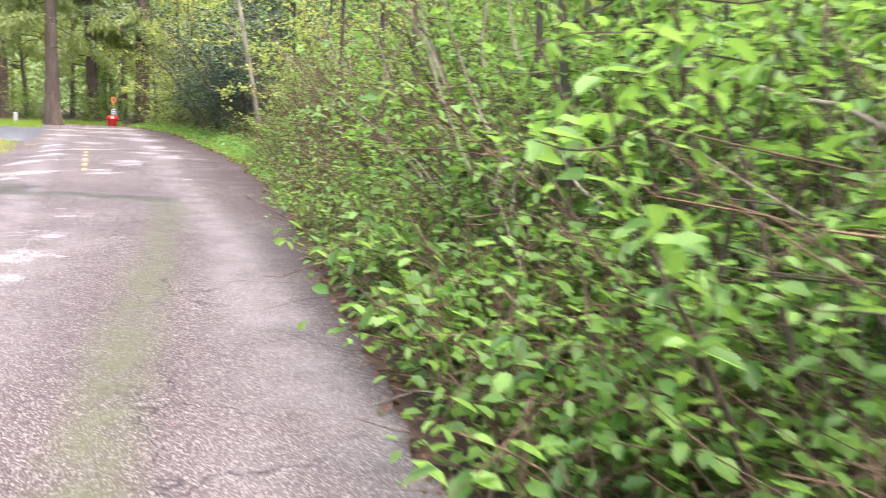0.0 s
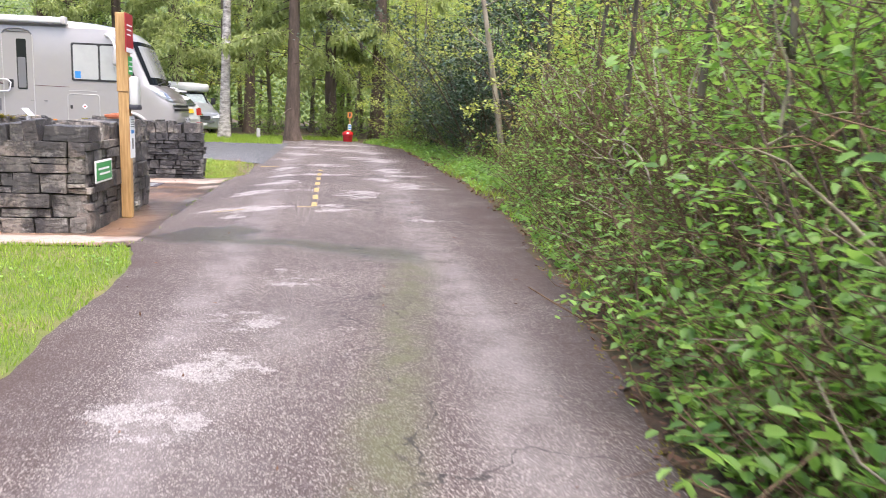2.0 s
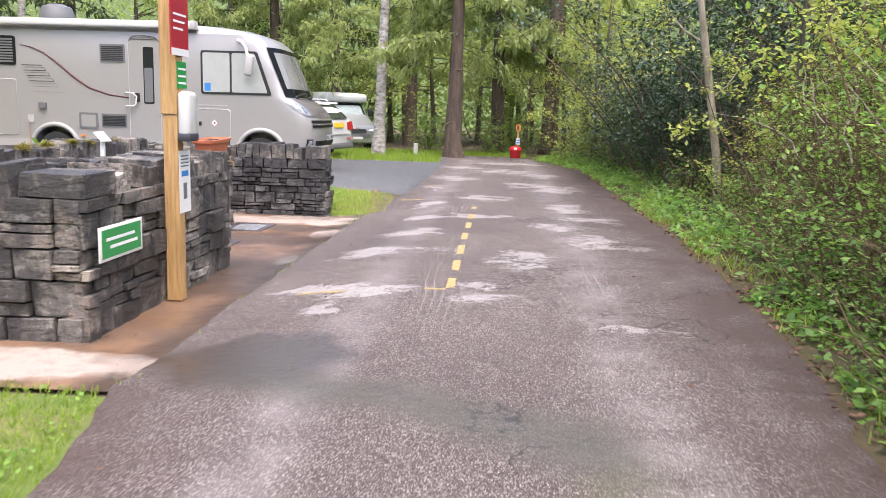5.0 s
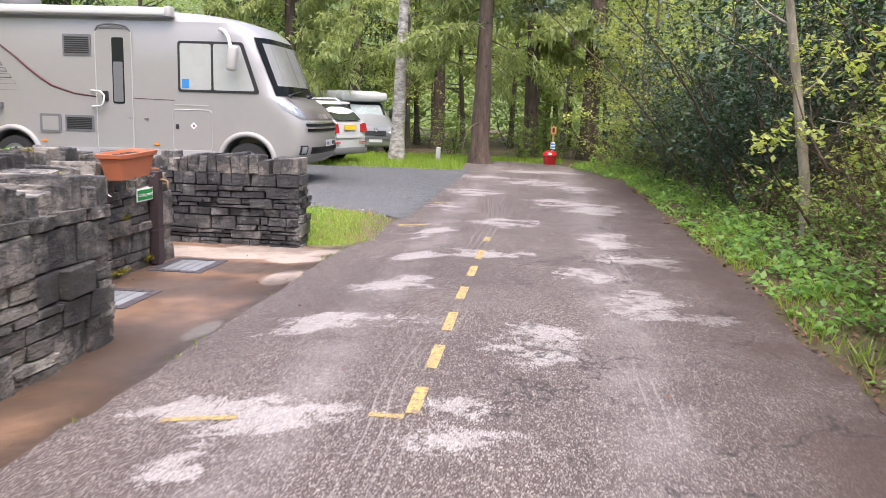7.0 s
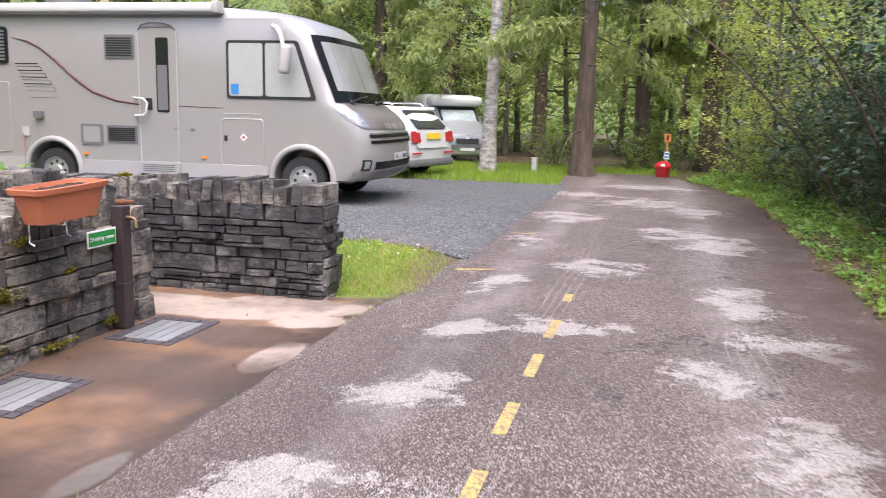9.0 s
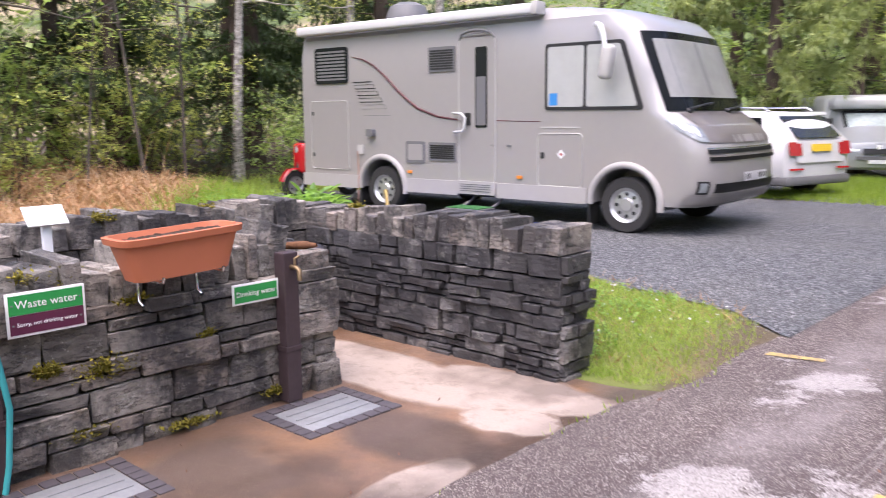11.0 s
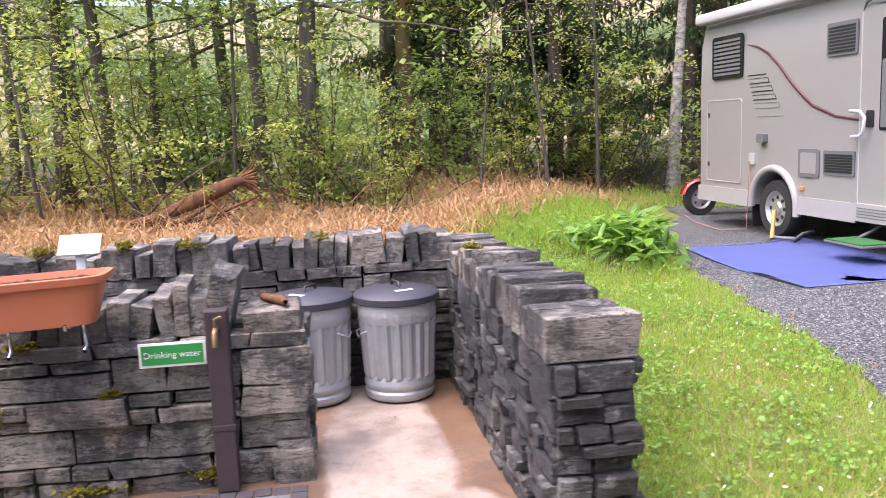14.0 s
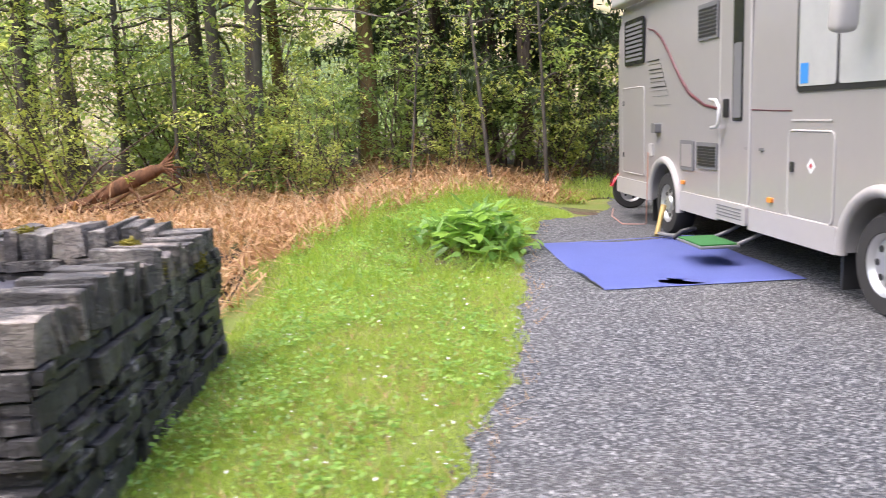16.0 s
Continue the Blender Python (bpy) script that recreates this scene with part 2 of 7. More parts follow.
def concrete_material():
    n = Net("brown_stained_concrete", 0.75)
    f = n.noise(60, 5, 0.7)
    base = n.ramp(n.noise(1.6, 5, 0.65), (0.3, (0.135, 0.082, 0.055)), (0.7, (0.27, 0.175, 0.12)))
    base = n.mix(n.math("MULTIPLY", f, 0.5), base, (0.16, 0.085, 0.05))
    wob = n.math("MULTIPLY", n.math("SUBTRACT", n.noise(2.4, 5, 0.6), 0.5), 3.6)
    dry = None
    for x, y, rx, ry, rag in ((-3.35, 16.7, 1.35, 0.33, 0.3), (-2.3, 16.95, 0.7, 0.26, 0.4), (-2.0, 16.5, 0.3, 0.2, 0.7), (-1.85, 15.6, 0.16, 0.34, 0.5), (-3.6, 10.3, 2.2, 0.36, 0.5)):
        s = spot(n, x, y, rx, ry, n.math("MULTIPLY", wob, rag), 0.16)
        dry = s if dry is None else n.math("MAXIMUM", dry, s)
    c = n.mix(n.math("MULTIPLY", dry, 0.85), base, n.mix(f, (0.31, 0.25, 0.21), (0.45, 0.385, 0.335)))
    c = n.mix(n.math("MULTIPLY", band(n, n.noise(0.9, 4), 0.5, 0.62), 0.65), c, (0.09, 0.066, 0.055))
    damp = n.math("MAXIMUM", spot(n, -2.25, 16.02, 0.5, 0.28, n.math("MULTIPLY", wob, 0.4), 0.3), spot(n, -2.5, 15.1, 0.8, 0.4, wob, 0.6))
    damp = n.math("MAXIMUM", damp, spot(n, -2.2, 13.2, 0.7, 0.9, wob, 0.6))
    c = n.mix(n.math("MULTIPLY", damp, 0.8), c, (0.07, 0.05, 0.038))
    pale = n.math("MULTIPLY", spot(n, -1.82, 13.75, 0.09, 0.24, n.math("MULTIPLY", wob, 0.9), 0.3), 0.3)
    streak = band(n, n.noise(1.1, 6, 0.7, (1.6, 0.7, 1)), 0.48, 0.6)
    c = n.mix(n.math("MULTIPLY", n.math("MULTIPLY", streak, n.math("SUBTRACT", 1.0, dry)), 0.5), c, (0.105, 0.072, 0.058))
    rust = n.math("MULTIPLY", band(n, n.noise(1.8, 6, 0.7), 0.48, 0.62), n.math("SUBTRACT", 1.0, n.math("MAXIMUM", dry, damp)))
    c = n.mix(n.math("MULTIPLY", rust, 0.55), c, (0.30, 0.165, 0.085))
    edge = n.math("ADD", n.axis(0), n.math("MULTIPLY", n.noise(4, 5, 0.7), 0.22))
    edge = n.math("MULTIPLY", band(n, edge, -1.86, -1.68), n.math("SUBTRACT", 1.0, n.math("MULTIPLY", dry, 0.6)))
    c = n.mix(n.math("MULTIPLY", edge, 0.75), c, (0.045, 0.034, 0.028))
    c = n.mix(pale, c, (0.30, 0.285, 0.265))
    c = n.mix(n.math("MULTIPLY", band(n, n.noise(7, 7, 0.8), 0.52, 0.62), 0.5), c, n.mix(0.5, c, (0.06, 0.042, 0.03)))
    c = n.mix(n.math("MULTIPLY", band(n, n.noise(90, 3, 0.7), 0.62, 0.7), 0.4), c, (0.42, 0.33, 0.26))
    soak = band(n, n.math("ADD", n.math("MULTIPLY", n.noise(1.1, 5), 0.8), n.math("MULTIPLY", dry, 0.5)), 0.36, 0.56)
    n.color(c).rough(n.ramp(soak, (0, (0.28,) * 3), (1, (0.85,) * 3))).bump(n.math("ADD", f, n.noise(9, 5)), 0.35, 0.006)
    return n.mat


def gravel_material():
    n = Net("blue_grey_slate_gravel", 0.85)
    cell = n.voronoi(75, "Color")
    bw = n.node("ShaderNodeRGBToBW")
    n.link(cell, bw.inputs[0])
    c = n.ramp(bw.outputs[0], (0.1, (0.019, 0.022, 0.026)), (0.5, (0.055, 0.060, 0.069)), (0.85, (0.25, 0.255, 0.26)))
    c = n.mix(n.math("MULTIPLY", band(n, n.noise(0.7, 4), 0.4, 0.7), 0.28), c, (0.16, 0.152, 0.138))
    n.color(c).bump(n.math("ADD", n.voronoi(55), n.math("MULTIPLY", n.voronoi(120), 0.5)), 0.9, 0.02)
    return n.mat


def soil_material():
    n = Net("forest_floor", 0.95)
    f = n.noise(9, 6, 0.75)
    c = n.ramp(f, (0.3, (0.035, 0.024, 0.017)), (0.55, (0.10, 0.062, 0.04)), (0.75, (0.17, 0.11, 0.065)))
    c = n.mix(band(n, n.noise(0.6, 5), 0.5, 0.68), c, (0.075, 0.095, 0.03))
    n.color(c).bump(f, 0.9, 0.05)
    return n.mat


def turf_material(name, a, b, dry, bare=None):
    n = Net(name, 0.95)
    f = n.noise(25, 5, 0.7)
    c = n.mix(f, a, b)
    c = n.mix(n.math("MULTIPLY", band(n, n.noise(1.2, 5), 0.45, 0.7), 0.7), c, dry)
    if bare:
        worn = n.math("ADD", n.axis(0), n.math("MULTIPLY", n.noise(2.5, 5, 0.7), 0.8))
        c = n.mix(n.math("MULTIPLY", band(n, worn, bare[0], bare[1]), 0.9), c, n.mix(f, (0.05, 0.036, 0.026), (0.16, 0.11, 0.075)))
    n.color(c).bump(f, 0.9, 0.03)
    return n.mat


def stone_material(name, tones, stain):
    n = Net(name, 0.78)
    r = n.random()
    base = n.ramp(r, *zip((0.0, 0.3, 0.6, 0.8, 1.0), tones))
    # true-size grain: places in the world, shifted from stone to stone
    place_in = n.node("ShaderNodeNewGeometry").outputs["Position"]
    n.co = place_in
    seep = n.noise(1.7, 6, 0.72, (1, 1, 0.7))
    spread = n.noise(7.0, 5, 0.7)
    shift = n.node("ShaderNodeVectorMath")
    shift.operation = "ADD"
    n.link(place_in, shift.inputs[0])
    n.link(n.math("MULTIPLY", r, 91.0), shift.inputs[1])
    n.co = shift.outputs[0]
    lay = n.noise(6.0, 8, 0.72, (1, 1, 1.8))
    fine = n.noise(55, 4, 0.7, (1, 1, 1.6))
    c = n.mix(band(n, lay, 0.36, 0.64), n.mix(0.5, base, (0.028, 0.027, 0.03)), base)
    c = n.mix(n.math("MULTIPLY", band(n, fine, 0.35, 0.7), 0.35), c, n.mix(0.5, c, (0.03, 0.028, 0.028)))
    # weathered pale faces and lichen
    c = n.mix(n.math("MULTIPLY", band(n, n.noise(5.5, 8, 0.8), 0.56, 0.63), 0.62), c, (0.47, 0.455, 0.425))
    c = n.mix(n.math("MULTIPLY", band(n, n.noise(21, 5, 0.75), 0.64, 0.69), 0.7), c, (0.55, 0.54, 0.50))
    c = n.mix(n.math("MULTIPLY", band(n, n.noise(3.0, 6, 0.7), 0.60, 0.68), 0.4), c, (0.24, 0.165, 0.10))
    line = n.math("ABSOLUTE", n.math("SUBTRACT", n.noise(4.0, 7, 0.7, (1, 1, 4.5)), 0.5))
    line = band(n, line, 0.011, 0.002)
    c = n.mix(n.math("MULTIPLY", line, 0.65), c, (0.012, 0.011, 0.012))
    # dark seepage that runs on from stone to stone
    dark = band(n, n.math("ADD", n.math("MULTIPLY", seep, 0.7), n.math("MULTIPLY", spread, 0.3)), stain - 0.03, stain + 0.06)
    c = n.mix(n.math("MULTIPLY", dark, 0.88), c, n.mix(lay, (0.014, 0.013, 0.016), (0.055, 0.052, 0.056)))
    # bare scuffed faces that stay pale within the stain
    bare = n.math("MULTIPLY", band(n, n.noise(9.0, 7, 0.78, (1, 1, 1.5)), 0.575, 0.635), 0.45)
    c = n.mix(bare, c, (0.36, 0.34, 0.325))
    n.color(c)
    n.rough(n.ramp(dark, (0, (0.85,) * 3), (1, (0.5,) * 3)))
    high = n.math("ADD", n.math("ADD", lay, n.math("MULTIPLY", n.noise(24, 5, 0.7, (1, 1, 2)), 0.45)), n.math("MULTIPLY", fine, 0.15))
    n.bump(n.math("SUBTRACT", high, line), 1.0, 0.03)
    return n.mat


M_ROAD, M_PAD, M_GRAVEL, M_SOIL = road_material(), concrete_material(), gravel_material(), soil_material()
M_TURF = turf_material("mown_grass_turf", (0.07, 0.11, 0.017), (0.16, 0.21, 0.035), (0.22, 0.175, 0.075))
M_ROUGH = turf_material("worn_rough_turf", (0.09, 0.13, 0.02), (0.2, 0.25, 0.045), (0.25, 0.19, 0.09), (-1.45, -1.15))
M_VERGE = turf_material("leafy_verge_soil", (0.05, 0.05, 0.018), (0.12, 0.09, 0.04), (0.10, 0.062, 0.04))
M_BANK = turf_material("dead_bracken_ground", (0.20, 0.095, 0.035), (0.36, 0.2, 0.085), (0.14, 0.12, 0.03))
M_STONE = stone_material("grey_brown_stone", ((0.17, 0.152, 0.138), (0.30, 0.272, 0.245), (0.44, 0.395, 0.35), (0.31, 0.25, 0.212), (0.56, 0.50, 0.435)), 0.472)
M_SLATE = stone_material("dark_blue_slate_stone", ((0.075, 0.073, 0.08), (0.14, 0.135, 0.14), (0.36, 0.345, 0.33), (0.16, 0.15, 0.148), (0.52, 0.495, 0.475)), 0.415)
# near-black wall core: the shade deep between the stones, put into the colour
M_CORE = plain("wall_joint_shade", (0.016, 0.014, 0.013), 0.95)
M_BLADE = leaf_material("fresh_grass_blades", (0.13, 0.25, 0.025), (0.42, 0.54, 0.09), 0.45)
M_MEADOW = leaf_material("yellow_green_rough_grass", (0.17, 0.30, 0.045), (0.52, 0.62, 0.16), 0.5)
M_CLOVER = leaf_material("fresh_clover_leaves", (0.10, 0.24, 0.035), (0.36, 0.54, 0.11), 0.42)
M_STRAW = leaf_material("dead_bracken_stalks", (0.27, 0.125, 0.055), (0.62, 0.42, 0.24), 0.25, 0.8)
M_LITTER = leaf_material("fallen_brown_leaves", (0.10, 0.045, 0.025), (0.26, 0.14, 0.09), 0.1, 0.8)
M_HAZEL = leaf_material("fresh_hazel_leaves", (0.062, 0.16, 0.03), (0.335, 0.55, 0.135), 0.46)
M_SPRING = leaf_material("small_yellow_green_leaves", (0.085, 0.19, 0.036), (0.37, 0.58, 0.14), 0.5)
M_LIME = leaf_material("yellow_green_spring_leaves", (0.20, 0.27, 0.06), (0.54, 0.58, 0.18), 0.5)
M_HOLLY = leaf_material("dark_holly_leaves", (0.013, 0.035, 0.017), (0.075, 0.13, 0.06), 0.15, 0.3)
M_MID = leaf_material("woodland_leaves", (0.09, 0.16, 0.045), (0.36, 0.47, 0.15), 0.5)
M_FIR = leaf_material("conifer_needles", (0.028, 0.052, 0.02), (0.11, 0.16, 0.06), 0.3, 0.6)
M_FIRTIP = leaf_material("pale_conifer_needles", (0.16, 0.215, 0.08), (0.42, 0.48, 0.21), 0.5, 0.6)
M_TWIG = bark_material("grey_brown_twigs", (0.045, 0.03, 0.022), (0.17, 0.125, 0.09), 20)
M_TANTWIG = bark_material("tan_brown_twigs", (0.075, 0.042, 0.026), (0.26, 0.17, 0.105), 20)
M_BARK = bark_material("brown_conifer_bark", (0.034, 0.024, 0.019), (0.15, 0.108, 0.084))
M_GREYBARK = bark_material("grey_mossy_bark", (0.04, 0.034, 0.028), (0.17, 0.145, 0.115), 9, 0.06)
M_PALEBARK = bark_material("pale_grey_sapling_bark", (0.14, 0.115, 0.085), (0.46, 0.40, 0.31), 9, 0.03)
M_MOSSBARK = bark_material("mossy_orange_bark", (0.09, 0.055, 0.02), (0.24, 0.15, 0.06), 9, 0.12)
M_BIRCH = bark_material("white_birch_bark", (0.06, 0.05, 0.045), (0.62, 0.58, 0.53), 7, 0, (0.7, 0.7, 1.5))
M_LOG = bark_material("red_rotten_wood", (0.06, 0.026, 0.015), (0.26, 0.12, 0.055), 12)
M_MOSS = leaf_material("yellow_green_moss", (0.15, 0.13, 0.012), (0.28, 0.24, 0.03), 0.15, 0.9)


# ---- mesh helpers ----
def link_mesh(name, me, mat, parent=None, label=""):
    me.materials.clear()
    me.materials.append(mat)
    ob = new(name, me)
    if parent:
        ob.parent = parent
    if label:
        ob["label"] = label
    return ob


def part(name, bm, mat, parent=None, label="", smooth=False):
    me = bpy.data.meshes.new(name)
    bm.to_mesh(me)
    bm.free()
    if smooth:
        me.polygons.foreach_set("use_smooth", [True] * len(me.polygons))
        me.set_sharp_from_angle(angle=radians(40))
    return link_mesh(name, me, mat, parent, label)


def bulk(name, verts, quads, mat, parent=None, label=""):
    """A mesh of many equal quads from arrays."""
    verts, quads = np.asarray(verts, np.float32), np.asarray(quads, np.int32)
    me = bpy.data.meshes.new(name)
    k = quads.shape[1]
    me.vertices.add(len(verts))
    me.vertices.foreach_set("co", verts.ravel())
    me.loops.add(quads.size)
    me.loops.foreach_set("vertex_index", quads.ravel())
    me.polygons.add(len(quads))
    me.polygons.foreach_set("loop_start", np.arange(0, quads.size, k, dtype=np.int32))
    me.update(calc_edges=True)
    me.validate()
    return link_mesh(name, me, mat, parent, label)


def box_bm(x0, y0, z0, x1, y1, z1, bevel=0.0, seg=2):
    bm = bmesh.new()
    bmesh.ops.create_cube(bm, size=1)
    for v in bm.verts:
        v.co = Vector((x0 + (v.co.x + 0.5) * (x1 - x0), y0 + (v.co.y + 0.5) * (y1 - y0), z0 + (v.co.z + 0.5) * (z1 - z0)))
    if bevel:
        bmesh.ops.bevel(bm, geom=bm.edges[:], offset=bevel, segments=seg, affect="EDGES", profile=0.5)
    return bm


def lathe_bm(profile, seg=24, axis="Z", caps=True):
    """A turned shape: profile of (radius, height)."""
    bm = bmesh.new()
    rings = []
    for r, z in profile:
        rings.append([bm.verts.new((r * math.cos(a), r * math.sin(a), z)) for a in (2 * math.pi * i / seg for i in range(seg))])
    for a, b in zip(rings, rings[1:]):
        for i in range(seg):
            bm.faces.new((a[i], a[(i + 1) % seg], b[(i + 1) % seg], b[i]))
    if caps:
        bm.faces.new(rings[0][::-1])
        bm.faces.new(rings[-1])
    if axis == "Y":
        bmesh.ops.rotate(bm, verts=bm.verts[:], matrix=Matrix.Rotation(radians(90), 3, "X"))
    if axis == "X":
        bmesh.ops.rotate(bm, verts=bm.verts[:], matrix=Matrix.Rotation(radians(90), 3, "Y"))
    return bm


def tube_arrays(path, radii, seg=6):
    """Vertices and quads of a tube along a path."""
    path = np.asarray(path, float)
    d = np.gradient(path, axis=0)
    d /= np.linalg.norm(d, axis=1)[:, None] + 1e-9
    ref = np.eye(3)[int(np.argmin(np.abs(d).max(axis=0)))]
    a = np.cross(d, ref)
    a /= np.linalg.norm(a, axis=1)[:, None] + 1e-9
    b = np.cross(d, a)
    ang = np.arange(seg) * 2 * math.pi / seg
    ring = a[:, None, :] * np.cos(ang)[None, :, None] + b[:, None, :] * np.sin(ang)[None, :, None]
    v = (path[:, None, :] + ring * np.asarray(radii)[:, None, None]).reshape(-1, 3)
    q = []
    for i in range(len(path) - 1):
        for j in range(seg):
            k = (j + 1) % seg
            q.append((i * seg + j, i * seg + k, (i + 1) * seg + k, (i + 1) * seg + j))
    return v, np.array(q)


def join_arrays(items):
    vs, qs, n = [], [], 0
    for v, q in items:
        vs.append(v)
        qs.append(np.asarray(q) + n)
        n += len(v)
    return np.concatenate(vs), np.concatenate(qs)


def tube(name, path, radius, mat, parent=None, label="", seg=8):
    r = radius if hasattr(radius, "__len__") else [radius] * len(path)
    v, q = tube_arrays(path, r, seg)
    ob = bulk(name, v, q, mat, parent, label)
    ob.data.polygons.foreach_set("use_smooth", [True] * len(ob.data.polygons))
    return ob


def leaf_arrays(rng, pos, size, droop=0.25, wide=0.62, fold=True, upright=0.0):
    """Leaves at pos; two folded quads each, or one when fold is off."""
    n = len(pos)
    th = rng.uniform(0, 2 * math.pi, n)
    el = rng.normal(-droop + upright, 0.45, n)
    d = np.stack([np.cos(th) * np.cos(el), np.sin(th) * np.cos(el), np.sin(el)], 1)
    side = np.stack([-np.sin(th), np.cos(th), rng.normal(0, 0.35, n)], 1)
    side /= np.linalg.norm(side, axis=1)[:, None]
    up = np.cross(d, side)
    s = (size * rng.uniform(0.6, 1.25, n))[:, None]
    w = s * wide * 0.5
    if not fold:
        v = np.stack([pos, pos + d * s * 0.45 + side * w, pos + d * s, pos + d * s * 0.45 - side * w], 1).reshape(-1, 3)
        return v, np.arange(n * 4).reshape(-1, 4)
    lift = up * w * 0.45
    v = np.stack([pos, pos + d * s * 0.3 + side * w * 0.9 + lift, pos + d * s * 0.72 + side * w * 0.75 + lift, pos + d * s,
                  pos + d * s * 0.72 - side * w * 0.75 + lift, pos + d * s * 0.3 - side * w * 0.9 + lift], 1).reshape(-1, 3)
    i = np.arange(n)[:, None] * 6
    q = np.concatenate([i + np.array([[0, 3, 2, 1]]), i + np.array([[0, 5, 4, 3]])])
    return v, q


# ---- the lie of the land ----
def step(a, b, x):
    t = np.clip((np.asarray(x, float) - a) / (b - a), 0, 1)
    return t * t * (3 - 2 * t)


def land(x, y):
    """Height of the ground: the road climbs a little, the service bay lies lower, a bank behind it."""
    x, y = np.asarray(x, float), np.asarray(y, float)
    r = 0.18 - 0.03 * np.maximum(0, 14.3 - np.maximum(y, 0))
    pad = (1 - step(-2.1, -0.4, x)) * step(9, 11, y) * (1 - step(17.5, 18.5, y))
    z = r - pad * (r + 0.02)
    z = z + 0.35 * (1 - step(-9.5, -6.5, x)) * (1 - step(19.5, 21.5, y))
    z = z + 0.35 * step(2.6, 6, x) + 0.3 * (1 - step(-16, -12.5, x))
    return z


def sheet(name, ys, left, right, n, mat, lift, label, category, kind="structure", axis="y"):
    """A ground sheet between two borders along y (or x) that follows the land."""
    vs = []
    for t in ys:
        a, b = left(t), right(t)
        for i in range(n + 1):
            s = a + (b - a) * i / n
            vs.append((s, t) if axis == "y" else (t, s))
    vs = np.array(vs)
    z = land(vs[:, 0], vs[:, 1]) + lift
    m = n + 1
    q = [(r * m + i, r * m + i + 1, (r + 1) * m + i + 1, (r + 1) * m + i) for r in range(len(ys) - 1) for i in range(n)]
    if axis == "x":
        q = [f[::-1] for f in q]
    ob = bulk(name, np.column_stack([vs, z]), q, mat)
    ob.data.polygons.foreach_set("use_smooth", [True] * len(q))
    return tagged(ob, label, category, kind=kind)


def lerp(t, *pts):
    xs, ys = zip(*pts)
    return float(np.interp(t, xs, ys))


def road_right(y):
    w = 0.09 * noise.noise(Vector((1.7, y * 1.3, 0))) + 0.05 * noise.noise(Vector((9.7, y * 5, 0)))
    return w + lerp(y, (-8, 0.9), (2.4, 1.1), (5.8, 1.45), (8, 1.78), (12, 2.03), (22, 2.03), (26, 1.95), (30, 0.95), (31, 0.3))


def road_left(y):
    w = 0.05 * noise.noise(Vector((3.7, y * 1.3, 0))) + 0.03 * noise.noise(Vector((5.7, y * 5, 0)))
    return w + lerp(y, (-8, -1.5), (9, -1.47), (10, -1.72), (17, -1.68), (18.4, -1.3), (27, -1.45), (30, -1.6), (31, -1.2))


xs = np.concatenate([[-400, -200, -100, -60, -40], np.arange(-30, 14.1, 0.5), [18, 26, 40, 70, 150, 400]])
ys = np.concatenate([[-400, -200, -90, -45, -25, -15], np.arange(-9, 46, 0.5), [50, 58, 75, 110, 200, 400]])
gx, gy = np.meshgrid(xs, ys)
m = len(xs)
bumps = np.array([noise.noise(Vector((a * 0.7, b * 0.7, 0))) for a, b in zip(gx.ravel(), gy.ravel())]) * 0.06
gz = land(gx.ravel(), gy.ravel()) - 0.03 + bumps * ((gx.ravel() > 2.4) | (gx.ravel() < -6))
faces = [(r * m + i, r * m + i + 1, (r + 1) * m + i + 1, (r + 1) * m + i) for r in range(len(ys) - 1) for i in range(m - 1)]
ground = bulk("ground", np.column_stack([gx.ravel(), gy.ravel(), gz]), faces, M_SOIL)
ground.data.polygons.foreach_set("use_smooth", [True] * len(faces))
tagged(ground, "brown woodland floor of soil and leaf litter", "ground", kind="structure")

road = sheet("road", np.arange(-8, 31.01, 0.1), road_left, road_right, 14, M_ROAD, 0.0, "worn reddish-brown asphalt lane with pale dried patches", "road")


def gravel_near(x):
    w = 0.12 * noise.noise(Vector((x * 1.9, 2.2, 0))) + 0.07 * noise.noise(Vector((x * 6, 4.2, 0)))
    return w + lerp(x, (-14, 22.4), (-11.2, 21.8), (-9.5, 20.8), (-8.6, 20.35), (-7.4, 20.0), (-6, 19.83), (-4.1, 19.54), (-2.95, 19.22), (-2.3, 19.05), (-1.75, 18.8), (-1.3, 18.5))


gravel = sheet("gravel_pitch", np.arange(-13, -1.19, 0.06), gravel_near, lambda x: lerp(x, (-14, 36), (-5.0, 36), (-4.2, 28.3), (-1.3, 27.6)), 40, M_GRAVEL, 0.004,
               "blue-grey slate gravel parking pitch", "gravel", axis="x")
pad = sheet("concrete_pad", np.arange(9.87, 17.42, 0.1), lambda y: -7.5 if y < 10.9 else -4.9, lambda y: road_left(y) + 0.06, 16, M_PAD, -0.006, "brown-stained concrete hardstanding with pale dry patches", "pavement")
lawn = sheet("lawn", np.arange(-6, 9.86, 0.2), lambda y: -9.0, lambda y: road_left(y) + 0.05, 16, M_TURF, -0.008, "bright mown grass beside the lane", "grass")
lawn_2 = sheet("lawn", np.arange(-12.5, -1.2, 0.1), lambda x: 17.3 if x > -4.9 else 17.2, lambda x: gravel_near(max(x, -13)) + 0.1, 12, M_ROUGH, -0.010, "rough green grass between stone wall and gravel", "grass", axis="x")
far_grass = sheet("lawn", np.arange(27.2, 34, 0.3), lambda y: -5.2, lambda y: 2.4, 12, M_TURF, -0.010, "grass strip round the birch at the end of the lane", "grass")
